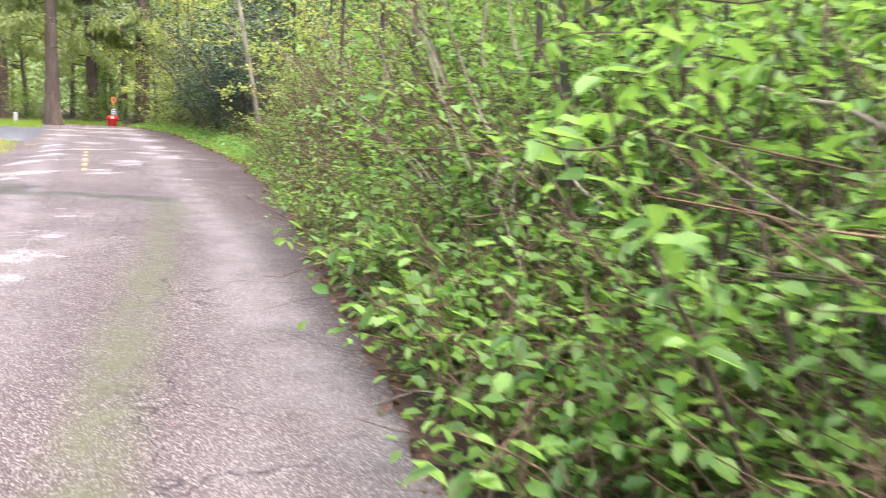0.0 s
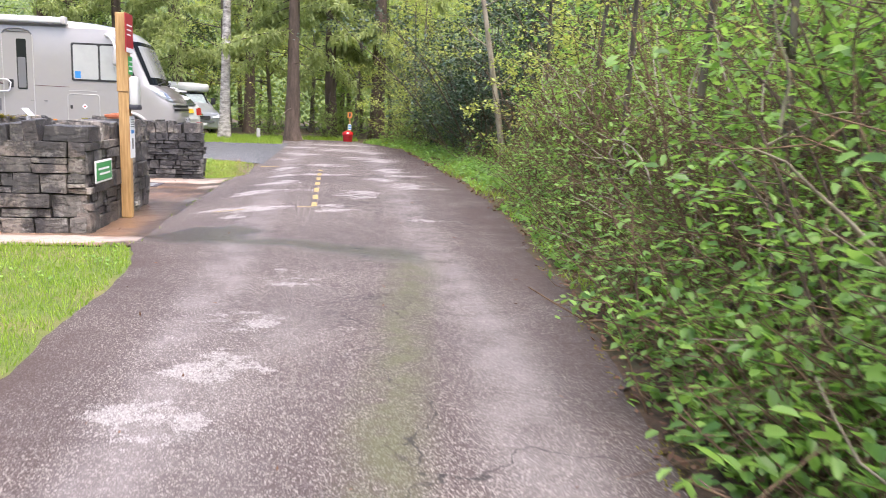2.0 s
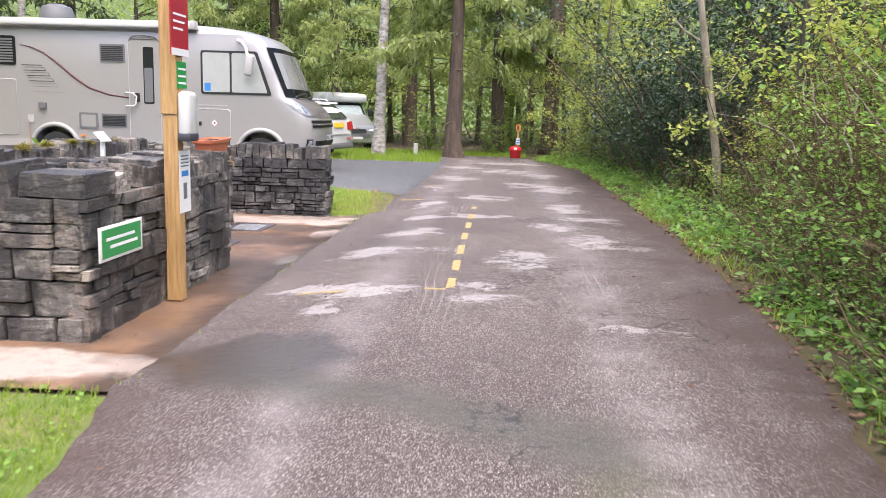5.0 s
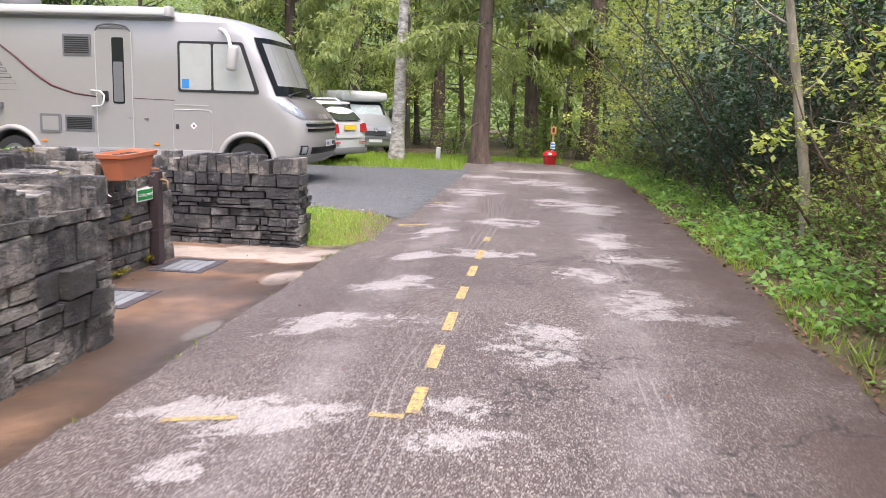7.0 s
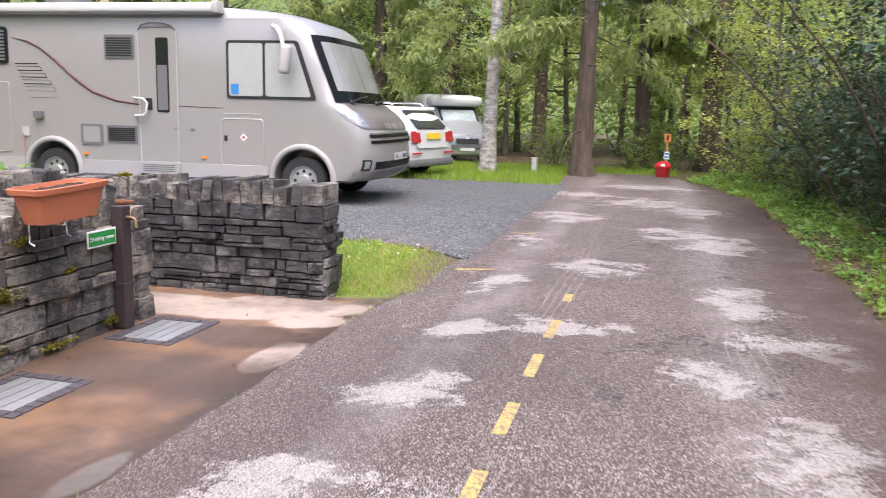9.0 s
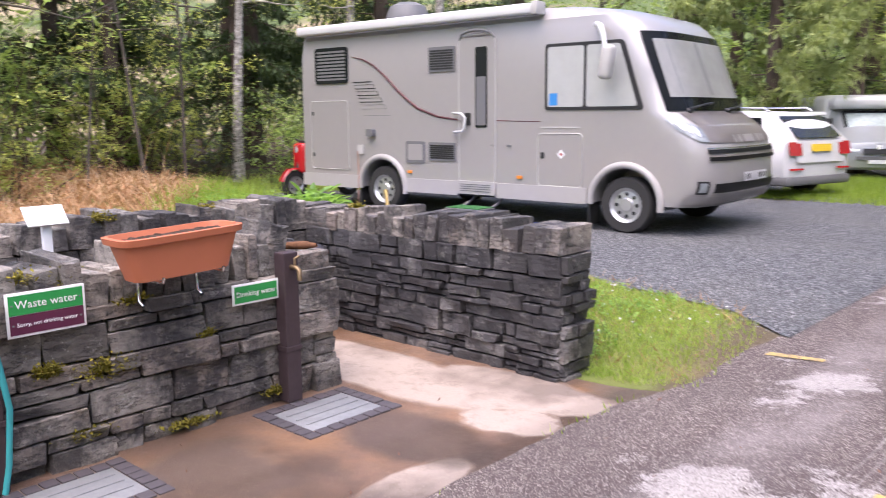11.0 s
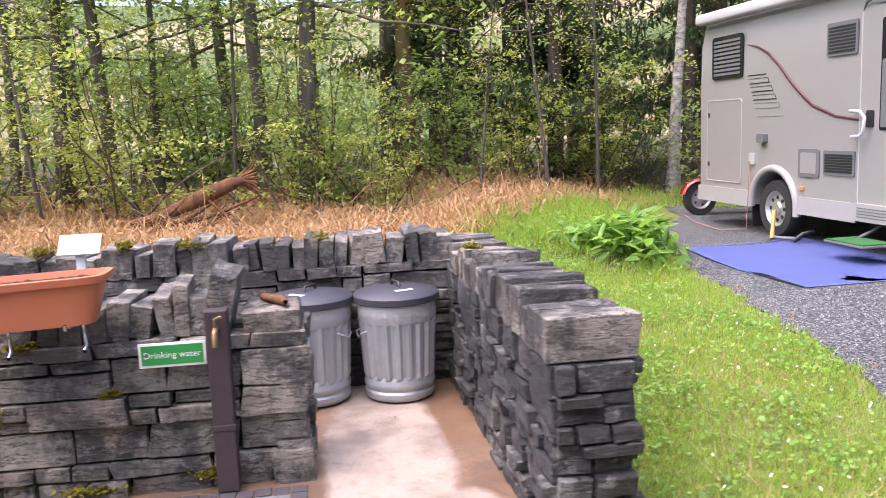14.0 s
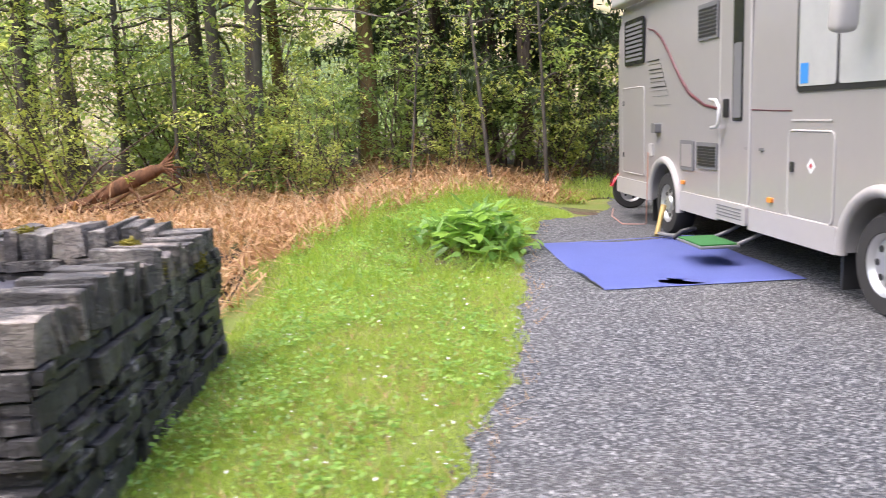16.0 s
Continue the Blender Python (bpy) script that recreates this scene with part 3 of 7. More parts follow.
verge = sheet("verge", np.arange(8, 33, 0.3), lambda y: road_right(min(y, 31)) - 0.06, lambda y: road_right(min(y, 31)) + lerp(y, (6, 0.1), (10, 0.5), (16, 0.9), (33, 1.2)), 4, M_VERGE, -0.008, "narrow green verge along the lane", "grass")
bank = sheet("bracken_bank", np.arange(-2, 22.6, 0.4), lambda y: -16.5, lambda y: -9.0 if y < 9.9 else -5.2 if y < 17 else lerp(y, (17, -7.7), (18.2, -8.7), (19.1, -9.5), (20.2, -11.3), (22.6, -13.2)), 20, M_BANK, -0.004, "bank of dead orange bracken behind the wall", "bank")


# ---- dry-stone walls ----
def stone_mesh(seed, front=0.13, mat=M_STONE):
    """A rough block in a unit cube, its +y face the most uneven."""
    rng = np.random.RandomState(seed)
    bm = bmesh.new()
    bmesh.ops.create_cube(bm, size=1)
    bmesh.ops.subdivide_edges(bm, edges=[e for e in bm.edges if abs((e.verts[0].co - e.verts[1].co).x) > 0.5], cuts=2)
    bmesh.ops.bevel(bm, geom=bm.edges[:], offset=0.026, segments=1, affect="EDGES")
    bmesh.ops.dissolve_degenerate(bm, dist=0.01, edges=bm.edges[:])
    tilt, sk = rng.uniform(-0.035, 0.035), rng.uniform(-0.05, 0.05)
    for v in bm.verts:
        c = v.co
        k = noise.noise_vector(Vector((c.x * 1.7 + seed * 3.1, c.y * 1.7, c.z * 1.7 + seed)))
        c.x += 0.05 * k.x + sk * c.z
        c.z += 0.055 * k.z + tilt * c.x
        c.y += front * k.y * (1 if c.y > 0 else 0.3)
    me = bpy.data.meshes.new("stone")
    bm.to_mesh(me)
    bm.free()
    me.materials.append(mat)
    return me


STONES = [stone_mesh(i) for i in range(18)]
CAPS = [stone_mesh(40 + i, 0.10) for i in range(10)]
SLATES = [stone_mesh(60 + i, 0.12, M_SLATE) for i in range(16)]


def put_stone(parent, me, x, y, z, w, d, h, yaw=0.0, roll=0.0, pitch=0.0, name="stone"):
    ob = new(name, me)
    ob.parent = parent
    ob.matrix_basis = pose(x, y, z, pitch, roll, yaw) @ Matrix.Diagonal((w, d, h, 1))
    return ob


def face_of_stones(wall, rng, p, along, out, length, z0, z1, course, wide, depth=0.16, jut=0.028, kinds=STONES, thin=0.55):
    """Rough courses on one face, single blocks beside stacks of thinner stones. p: start of the face, along and out: unit vectors in plan."""
    yaw = math.degrees(math.atan2(along[1], along[0]))
    flip = 0 if along[0] * out[1] - along[1] * out[0] > 0 else 180

    def lay(s, w, z, h):
        o = rng.uniform(-jut, jut) - depth * 0.5 + 0.02
        cx = p[0] + along[0] * (s + w / 2) + out[0] * o
        cy = p[1] + along[1] * (s + w / 2) + out[1] * o
        put_stone(wall, kinds[rng.randint(len(kinds))], cx, cy, z + h / 2, w - 0.013, depth, h - 0.012, yaw + flip + rng.uniform(-2.5, 2.5), rng.uniform(-1.2, 1.2))

    def row(s, w, z, h, lo, hi):
        end = s + w
        while s < end - 0.02:
            k = rng.uniform(lo, hi)
            if end - s - k < lo * 0.6:
                k = end - s
            lay(s, k, z, h)
            s += k

    z = z0
    while z < z1 - 0.02:
        hh = min(rng.uniform(course[0] * 1.25, course[1] * 1.25), z1 - z)
        if z1 - z - hh < 0.05:
            hh = z1 - z
        s = -rng.uniform(0, 0.04)
        while s < length - 0.02:
            w = rng.uniform(*wide)
            kind = rng.rand()
            if kind < thin and hh > 0.09:
                w *= rng.uniform(1.2, 1.9)
            if length - s - w < 0.12:
                w = length - s
            if kind < thin and hh > 0.09:
                k = rng.uniform(0.3, 0.68)
                cuts = [0, k, 1] if hh < 0.19 or kind > 0.25 else [0, k * 0.55, k, 1]
                for a, b in zip(cuts, cuts[1:]):
                    row(s, w, z + hh * a, hh * (b - a), wide[0] * 0.75, wide[1] * 1.05)
            else:
                lay(s, w, z, hh)
            s += w
        z += hh


def coping(wall, rng, p, along, length, thick, z, high=(0.15, 0.24), wide=(0.06, 0.14)):
    """Upright slabs that crown a wall. p: start of the middle line."""
    yaw = math.degrees(math.atan2(along[1], along[0]))
    s = 0.0
    while s < length:
        w, hh = rng.uniform(*wide), rng.uniform(*high)
        x, y = p[0] + along[0] * (s + w / 2), p[1] + along[1] * (s + w / 2)
        put_stone(wall, CAPS[rng.randint(len(CAPS))], x, y, z + hh / 2 - 0.012, w - 0.006, thick * rng.uniform(0.85, 1.06), hh, yaw + rng.uniform(-5, 5), rng.uniform(-9, 9), rng.uniform(-3, 3), "coping_stone")
        s += w


def wall_core(name, x0, y0, x1, y1, z0, z1, label):
    bm = box_bm(x0 + 0.06, y0 + 0.06, z0, x1 - 0.06, y1 - 0.06, z1 - 0.01)
    ob = part(name, bm, M_CORE)
    return tagged(ob, label, "wall", kind="structure")



rs = np.random.RandomState(11)
RIGHT, LEFT, AWAY, BACK = (1.0, 0.0), (-1.0, 0.0), (0.0, 1.0), (0.0, -1.0)
W_BIG, W_MID, W_END = (0.16, 0.46), (0.12, 0.36), (0.16, 0.24)

wall_1 = wall_core("wall_1", -6.5, 10.8, -2.29, 11.22, -0.05, 0.88, "grey dry-stone wall beside the lane with upright coping stones")
face_of_stones(wall_1, rs, (-6.5, 10.8), RIGHT, BACK, 4.21, -0.04, 0.86, (0.12, 0.19), (0.2, 0.42), thin=0.34)
face_of_stones(wall_1, rs, (-6.5, 11.22), RIGHT, AWAY, 3.8, -0.04, 0.86, (0.10, 0.19), (0.2, 0.5))
coping(wall_1, rs, (-6.5, 11.01), RIGHT, 3.75, 0.42, 0.86, (0.15, 0.22), (0.08, 0.16))
put_stone(wall_1, CAPS[3], -2.46, 11.0, 0.935, 0.42, 0.4, 0.15, name="coping_stone")
wall_2 = wall_core("wall_2", -2.71, 11.22, -2.29, 13.45, -0.05, 0.88, "grey dry-stone return wall behind the wooden post")
face_of_stones(wall_2, rs, (-2.29, 13.45), BACK, RIGHT, 2.65, -0.04, 0.86, (0.11, 0.19), (0.18, 0.38), thin=0.34)
face_of_stones(wall_2, rs, (-2.71, 11.3), AWAY, LEFT, 2.15, -0.04, 0.86, (0.10, 0.19), (0.2, 0.5))
face_of_stones(wall_2, rs, (-2.29, 13.45), LEFT, AWAY, 0.42, -0.04, 0.86, (0.10, 0.18), W_END)
coping(wall_2, rs, (-2.5, 11.25), AWAY, 2.2, 0.42, 0.86, (0.12, 0.2), (0.09, 0.18))
wall_3 = wall_core("wall_3", -3.65, 11.25, -3.23, 16.3, -0.05, 0.72, "grey dry-stone wall that carries the water signs and planter")
face_of_stones(wall_3, rs, (-3.23, 16.3), BACK, RIGHT, 5.05, -0.04, 0.72, (0.09, 0.155), (0.2, 0.5), thin=0.38)
face_of_stones(wall_3, rs, (-3.65, 11.3), AWAY, LEFT, 5.0, -0.04, 0.72, (0.10, 0.17), (0.2, 0.5))
face_of_stones(wall_3, rs, (-3.23, 16.3), LEFT, AWAY, 0.42, -0.04, 0.72, (0.10, 0.16), W_END)
coping(wall_3, rs, (-3.44, 11.3), AWAY, 4.55, 0.4, 0.72, (0.14, 0.27), (0.07, 0.15))
put_stone(wall_3, CAPS[1], -3.44, 15.93, 0.84, 0.13, 0.36, 0.34, 90, 14, 0, "coping_stone")
put_stone(wall_3, STONES[2], -3.42, 16.17, 0.765, 0.27, 0.36, 0.1, 90, 0, 0, "coping_stone")
wall_4 = wall_core("wall_4", -5.06, 11.25, -4.66, 17.25, -0.05, 0.8, "grey dry-stone back wall behind the dustbins")
face_of_stones(wall_4, rs, (-4.66, 17.25), BACK, RIGHT, 6.0, -0.04, 0.78, (0.08, 0.16), W_BIG)
face_of_stones(wall_4, rs, (-5.06, 11.25), AWAY, LEFT, 6.0, 0.1, 0.78, (0.10, 0.17), (0.2, 0.5))
coping(wall_4, rs, (-4.86, 11.25), AWAY, 6.0, 0.4, 0.78, (0.13, 0.23), (0.08, 0.15))
wall_5 = wall_core("wall_5", -5.0, 17.25, -2.2, 17.55, -0.05, 0.77, "dark grey slate dry-stone wall end with upright coping")
face_of_stones(wall_5, rs, (-4.6, 17.25), RIGHT, BACK, 2.4, -0.07, 0.76, (0.07, 0.14), W_MID, kinds=SLATES, thin=0.45)
face_of_stones(wall_5, rs, (-5.0, 17.55), RIGHT, AWAY, 2.8, -0.04, 0.76, (0.06, 0.14), W_MID, kinds=SLATES)
face_of_stones(wall_5, rs, (-2.2, 17.55), BACK, RIGHT, 0.30, -0.07, 0.76, (0.10, 0.17), W_END, kinds=SLATES)
face_of_stones(wall_5, rs, (-5.0, 17.55), BACK, LEFT, 0.30, 0.1, 0.76, (0.10, 0.17), W_END, kinds=SLATES)
coping(wall_5, rs, (-5.0, 17.40), RIGHT, 2.46, 0.35, 0.76, (0.13, 0.22), (0.06, 0.13))
put_stone(wall_5, CAPS[5], -2.295, 17.40, 0.845, 0.19, 0.35, 0.17, name="coping_stone")
put_stone(wall_5, CAPS[2], -2.44, 17.40, 0.845, 0.085, 0.35, 0.18, 3, 4, 0, name="coping_stone")


# ---- plants ----
def curve_path(rng, start, heading, rise, length, n=6, wander=0.12):
    p = np.array(start, float)
    d = np.array([math.cos(heading) * math.cos(rise), math.sin(heading) * math.cos(rise), math.sin(rise)])
    out = [p.copy()]
    for _ in range(n - 1):
        d = d + rng.normal(0, wander, 3)
        d /= np.linalg.norm(d)
        p = p + d * length / (n - 1)
        out.append(p.copy())
    return np.array(out)


def shrub(seed, high, wide, stems, twigs, leaves, size, leaf_mat, label, low=0.1, fold=True, bark=None, crowd=0.08, bare=1.0, upright=0.75, name="shrub", category="shrub"):
    """A many-stemmed bush: arching stems, side twigs and leaves along the twigs."""
    rng = np.random.RandomState(seed)
    root = tagged(new(name), label, category)
    wood, tips = [], []
    for _ in range(stems):
        a, lean = rng.uniform(0, 2 * math.pi), rng.uniform(upright, 1.5)
        ln = high * rng.uniform(0.55, 1.05)
        p = curve_path(rng, (rng.normal(0, wide * 0.18), rng.normal(0, wide * 0.18), -0.1), a, lean, ln, 8, 0.13)
        wood.append(tube_arrays(p, np.linspace(0.004 + 0.005 * high, 0.003, 8), 5))
        for _ in range(twigs):
            k = rng.uniform(low, 1.0)
            j = min(6, int(k * 7))
            base = p[j] + (p[j + 1] - p[j]) * (k * 7 - j)
            t = curve_path(rng, base, rng.uniform(0, 2 * math.pi), rng.uniform(-0.35, 0.8), wide * rng.uniform(0.25, 0.6), 5, 0.2)
            if rng.rand() < bare:
                wood.append(tube_arrays(t, np.linspace(0.004, 0.0015, 5), 3))
            tips.append(t)
    v, q = join_arrays(wood)
    tagged(bulk("branchwork", v, q, bark or M_TWIG, root), kind="stuff")
    tips = np.array(tips)
    pick = rng.randint(0, len(tips), leaves)
    u = rng.uniform(0.15, 1, leaves) * 3.999
    j = u.astype(int)
    f = (u - j)[:, None]
    pos = tips[pick, j] * (1 - f) + tips[pick, j + 1] * f + rng.normal(0, crowd * 0.5, (leaves, 3))
    pos[:, 2] = np.maximum(pos[:, 2], 0.03)
    v, q = leaf_arrays(rng, pos, size, fold=fold)
    tagged(bulk("foliage", v, q, leaf_mat, root), kind="stuff")
    return root


def tree(seed, high, girth, crown_from, spread, leaves, size, leaf_mat, bark, label, lean=0.03, limbs=14, droop=0.0, name="tree"):
    """A trunk with limbs, and leaves in uneven clumps along them."""
    rng = np.random.RandomState(seed)
    root = tagged(new(name), label, "tree")
    a = rng.uniform(0, 2 * math.pi)
    zs = np.linspace(-0.2, high, 12)
    p = np.column_stack([np.cos(a) * lean * zs + 0.05 * np.cumsum(rng.normal(0, 1, 12)) * girth, np.sin(a) * lean * zs + 0.05 * np.cumsum(rng.normal(0, 1, 12)) * girth, zs])
    r = girth * 0.5 * np.linspace(1, 0.3, 12)
    r[0] *= 1.45
    r[1] *= 1.03
    v, q = tube_arrays(p, r, 12)
    kk = np.array([noise.noise(Vector(c * 5)) for c in v])
    mid = np.repeat(p, 12, axis=0)
    v = mid + (v - mid) * (1 + 0.14 * kk[:, None])
    t = bulk("trunk", v, q, bark, root)
    t.data.polygons.foreach_set("use_smooth", [True] * len(q))
    wood, ends = [], []
    for _ in range(limbs):
        k = rng.uniform(crown_from, high * 0.97)
        base = np.array([np.interp(k, zs, p[:, i]) for i in range(3)])
        g = spread * (1.15 - 0.6 * (k - crown_from) / max(0.1, high - crown_from)) * rng.uniform(0.5, 1.1)
        limb = curve_path(rng, base, rng.uniform(0, 2 * math.pi), rng.uniform(-0.1, 0.6) - droop, g, 7, 0.14)
        wood.append(tube_arrays(limb, np.linspace(0.012 + girth * 0.09, 0.005, 7), 5))
        for _ in range(6):
            j = rng.randint(2, 7)
            tw = curve_path(rng, limb[min(j, 6)], rng.uniform(0, 2 * math.pi), rng.uniform(-0.4, 0.5) - droop, g * rng.uniform(0.2, 0.5), 5, 0.2)
            wood.append(tube_arrays(tw, np.linspace(0.008, 0.002, 5), 3))
            ends.append(tw)
    v, q = join_arrays(wood)
    tagged(bulk("branchwork", v, q, bark, root), kind="stuff")
    ends = np.array(ends)
    pick = rng.randint(0, len(ends), leaves)
    j = rng.randint(0, 5, leaves)
    pos = ends[pick, j] + rng.normal(0, 0.16 + spread * 0.035, (leaves, 3))
    v, q = leaf_arrays(rng, pos, size, fold=False, droop=0.25 + droop)
    tagged(bulk("crown", v, q, leaf_mat, root), kind="stuff")
    return root


def conifer(seed, high, girth, bare, spread, label, needles=M_FIR, density=90, name="conifer"):
    """A tall straight trunk, dead snags below and drooping needle boughs above."""
    rng = np.random.RandomState(seed)
    root = tagged(new(name), label, "tree")
    zs = np.linspace(-0.2, high, 14)
    p = np.column_stack([0.02 * np.cumsum(rng.normal(0, 1, 14)) * girth, 0.02 * np.cumsum(rng.normal(0, 1, 14)) * girth, zs])
    r = girth * 0.5 * np.linspace(1, 0.35, 14)
    r[0] *= 1.5
    v, q = tube_arrays(p, r, 14)
    kk = np.array([noise.noise(Vector((c[0] * 7, c[1] * 7, c[2] * 2))) for c in v])
    mid = np.repeat(p, 14, axis=0)
    v = mid + (v - mid) * (1 + 0.16 * kk[:, None])
    t = bulk("trunk", v, q, M_BARK, root)
    t.data.polygons.foreach_set("use_smooth", [True] * len(q))
    wood, lv, lq, n = [], [], [], 0
    k = bare * 0.35
    while k < high * 0.98:
        dead = k < bare
        base = np.array([np.interp(k, zs, p[:, i]) for i in range(3)])
        ln = spread * rng.uniform(0.25, 0.7) if dead else spread * (1.1 - 0.75 * (k - bare) / (high - bare)) * rng.uniform(0.7, 1.1)
        b = curve_path(rng, base, rng.uniform(0, 2 * math.pi), rng.uniform(-0.25, 0.2), ln, 7, 0.07)
        b[:, 2] -= np.linspace(0, 1, 7) ** 2 * ln * 0.28
        wood.append(tube_arrays(b, np.linspace(0.022, 0.005, 7), 4))
        if not dead:
            m = int(density * ln)
            u = rng.uniform(0.2, 1, m) * 5.999
            j = u.astype(int)
            pos = b[j] + (b[j + 1] - b[j]) * (u - j)[:, None] + rng.normal(0, 0.10 * ln ** 0.5, (m, 3)) * np.array([1, 1, 0.5])
            vv, qq = leaf_arrays(rng, pos, 0.27, droop=0.75, wide=0.24, fold=False)
            lv.append(vv)
            lq.append(qq + n)
            n += len(vv)
        k += rng.uniform(0.12, 0.5) * (1.6 if dead else 0.55)
    v, q = join_arrays(wood)
    tagged(bulk("branchwork", v, q, M_BARK, root), kind="stuff")
    tagged(bulk("foliage", np.concatenate(lv), np.concatenate(lq), needles, root), kind="stuff")
    return root


def place(thing, x, y, yaw=0.0, sink=0.0, size=1.0):
    thing.matrix_basis = pose(x, y, float(land(x, y)) - sink, 0, 0, yaw) @ Matrix.Scale(size, 4)
    return thing


def again(thing, x, y, yaw, size=1.0):
    c = copy_thing(thing, pose(x, y, float(land(x, y)), 0, 0, yaw))
    c.scale = (size,) * 3
    return c


# hedge of hazel along the lane
hedge = [shrub(100 + i, 2.5, 1.25, 14, 10, 1500, 0.076, M_HAZEL, "fresh green hazel shrub with grey twigs", bare=0.9, upright=1.12) for i in range(3)]
hedge_far = [shrub(110 + i, 2.5, 1.25, 17, 10, 1900, 0.056, M_SPRING, "small-leaved spring shrub of many thin tan stems", bare=0.9, upright=1.1, fold=False, bark=M_TANTWIG) for i in range(2)]
low_far = [shrub(130 + i, 0.95, 0.75, 11, 8, 460, 0.055, M_HAZEL, "low leafy shoots and brown twigs on the verge", bare=0.9, fold=False, bark=M_TANTWIG) for i in range(2)]
low_hedge = [shrub(120 + i, 0.95, 0.75, 12, 8, 430, 0.07, M_HAZEL, "low leafy hazel shoots at the lane edge", bare=0.9, bark=M_TANTWIG) for i in range(3)]
for s in hedge:
    tagged(s, group="hazel shrubs along the lane")


def reach(s):
    """The side, in degrees, to which a shrub's lower growth leans out furthest."""
    co = max((v.co for o in s.children for v in o.data.vertices if v.co.z < 1.3), key=lambda c: c.x * c.x + c.y * c.y)
    return math.degrees(math.atan2(co.y, co.x))


rv = np.random.RandomState(5)
spots = []
y = -1.5
while y < 17.5:
    e = road_right(y)
    g = lerp(y, (0, 0.34), (6, 0.36), (10, 0.5), (14, 0.85), (17, 1.5))
    spots += [(e + g + rv.uniform(0, 0.15), y, 0), (e + g + 0.05 + rv.uniform(0, 0.2), y + 0.24, 0), (e + g + 0.2 + rv.uniform(0, 0.2), y + 0.48, 0), (e + g + 0.5 + rv.uniform(0, 0.3), y + rv.uniform(-0.2, 0.2), 0.85)]
    spots.append((e + g + 1.35 + rv.uniform(0, 0.5), y + rv.uniform(-0.3, 0.3), 1.2))
    y += 0.72
used = set()
for i, (x, y, k) in enumerate(spots):
    s = (hedge if k else low_hedge)[i % 3] if y < 6.2 else (hedge_far if k else low_far)[i % 2]
    k = (k or 1.0) * rv.uniform(0.85, 1.15)
    if s not in used:
        used.add(s)
        place(s, x, y, rv.uniform(-95, 95) - reach(s), 0, k)
    else:
        again(s, x, y, rv.uniform(-95, 95) - reach(s), k)
# dead brown twigs tangled through the foot of the hedge
tw = np.random.RandomState(57)
tangle = []
for i in range(2600):
    y = tw.uniform(-1.0, 17.5)
    x = road_right(y) + lerp(y, (0, 0.2), (10, 0.4), (17, 1.2)) + abs(tw.normal(0, 0.55))
    z0 = float(land(x, y)) + tw.uniform(0.0, 1.0) ** 1.5 * 1.3
    t = curve_path(tw, (x, y, z0), tw.uniform(0, 2 * math.pi), tw.normal(0.35, 0.5), tw.uniform(0.25, 0.9), 4, 0.22)
    tangle.append(tube_arrays(t, np.linspace(tw.uniform(0.002, 0.0055), 0.0012, 4), 3))
pale_wood = []
for i in range(150):
    y = tw.uniform(-1.0, 16.5)
    x = road_right(y) + lerp(y, (0, 0.3), (10, 0.5), (17, 1.3)) + abs(tw.normal(0, 0.35))
    t = curve_path(tw, (x, y, float(land(x, y)) + tw.uniform(0.0, 1.5)), tw.normal(math.pi * 0.5, 0.9), tw.normal(0.8, 0.4), tw.uniform(0.4, 1.15), 7, 0.2)
    pale_wood.append(tube_arrays(t, np.linspace(tw.uniform(0.005, 0.0105), 0.002, 7), 5))
v, q = join_arrays(pale_wood)
tagged(bulk("hedge_branches", v, q, M_PALEBARK), "pale grey-brown branches slanting through the hedge", "branches", kind="stuff")
v, q = join_arrays(tangle)
tagged(bulk("hedge_twigs", v, q, M_TANTWIG), "tangle of dead brown twigs through the hedge foot", "twigs", kind="stuff")
back = shrub(140, 3.2, 2.0, 11, 9, 2600, 0.11, M_HAZEL, "tall hazel behind the lane-side hedge", fold=False, bare=0.4)
place(back, 4.4, -0.5)
for i in range(12):
    y = 0.0 + i * 1.5
    again(back, road_right(y) + 2.9 + rv.uniform(0, 1.2), y, rv.uniform(0, 360), rv.uniform(0.9, 1.3))

# dark holly and pale shrubs further along
holly = shrub(210, 4.4, 2.1, 15, 16, 6500, 0.085, M_HOLLY, "dark glossy holly bush at the woodland edge", fold=False, bare=0.2)
place(holly, 3.9, 20.5)
for x, y, k in ((3.9, 22.6, 1.1), (3.6, 24.6, 1.0), (5.6, 19.0, 1.15), (6.2, 22.0, 1.3), (3.6, 26.5, 0.9), (7.0, 17.0, 1.3), (5.5, 26, 1.3), (3.3, 29.5, 0.8), (3.15, 23.4, 0.5), (3.3, 21.6, 0.55), (3.5, 19.8, 0.5)):
    again(holly, x, y, rv.uniform(0, 360), k)
for x, y, k in ((3.0, 25.2, 0.42), (3.25, 22.5, 0.42), (-13.6, 25.6, 0.5), (-12.0, 26.4, 0.55), (-14.4, 22.4, 0.45)):
    again(holly, x, y, rv.uniform(0, 360), k)
lime = shrub(220, 3.0, 1.7, 10, 11, 2500, 0.085, M_LIME, "yellow-green spring shrub with thin grey stems", fold=False, bare=0.6)
place(lime, 4.0, 16.2, 20)
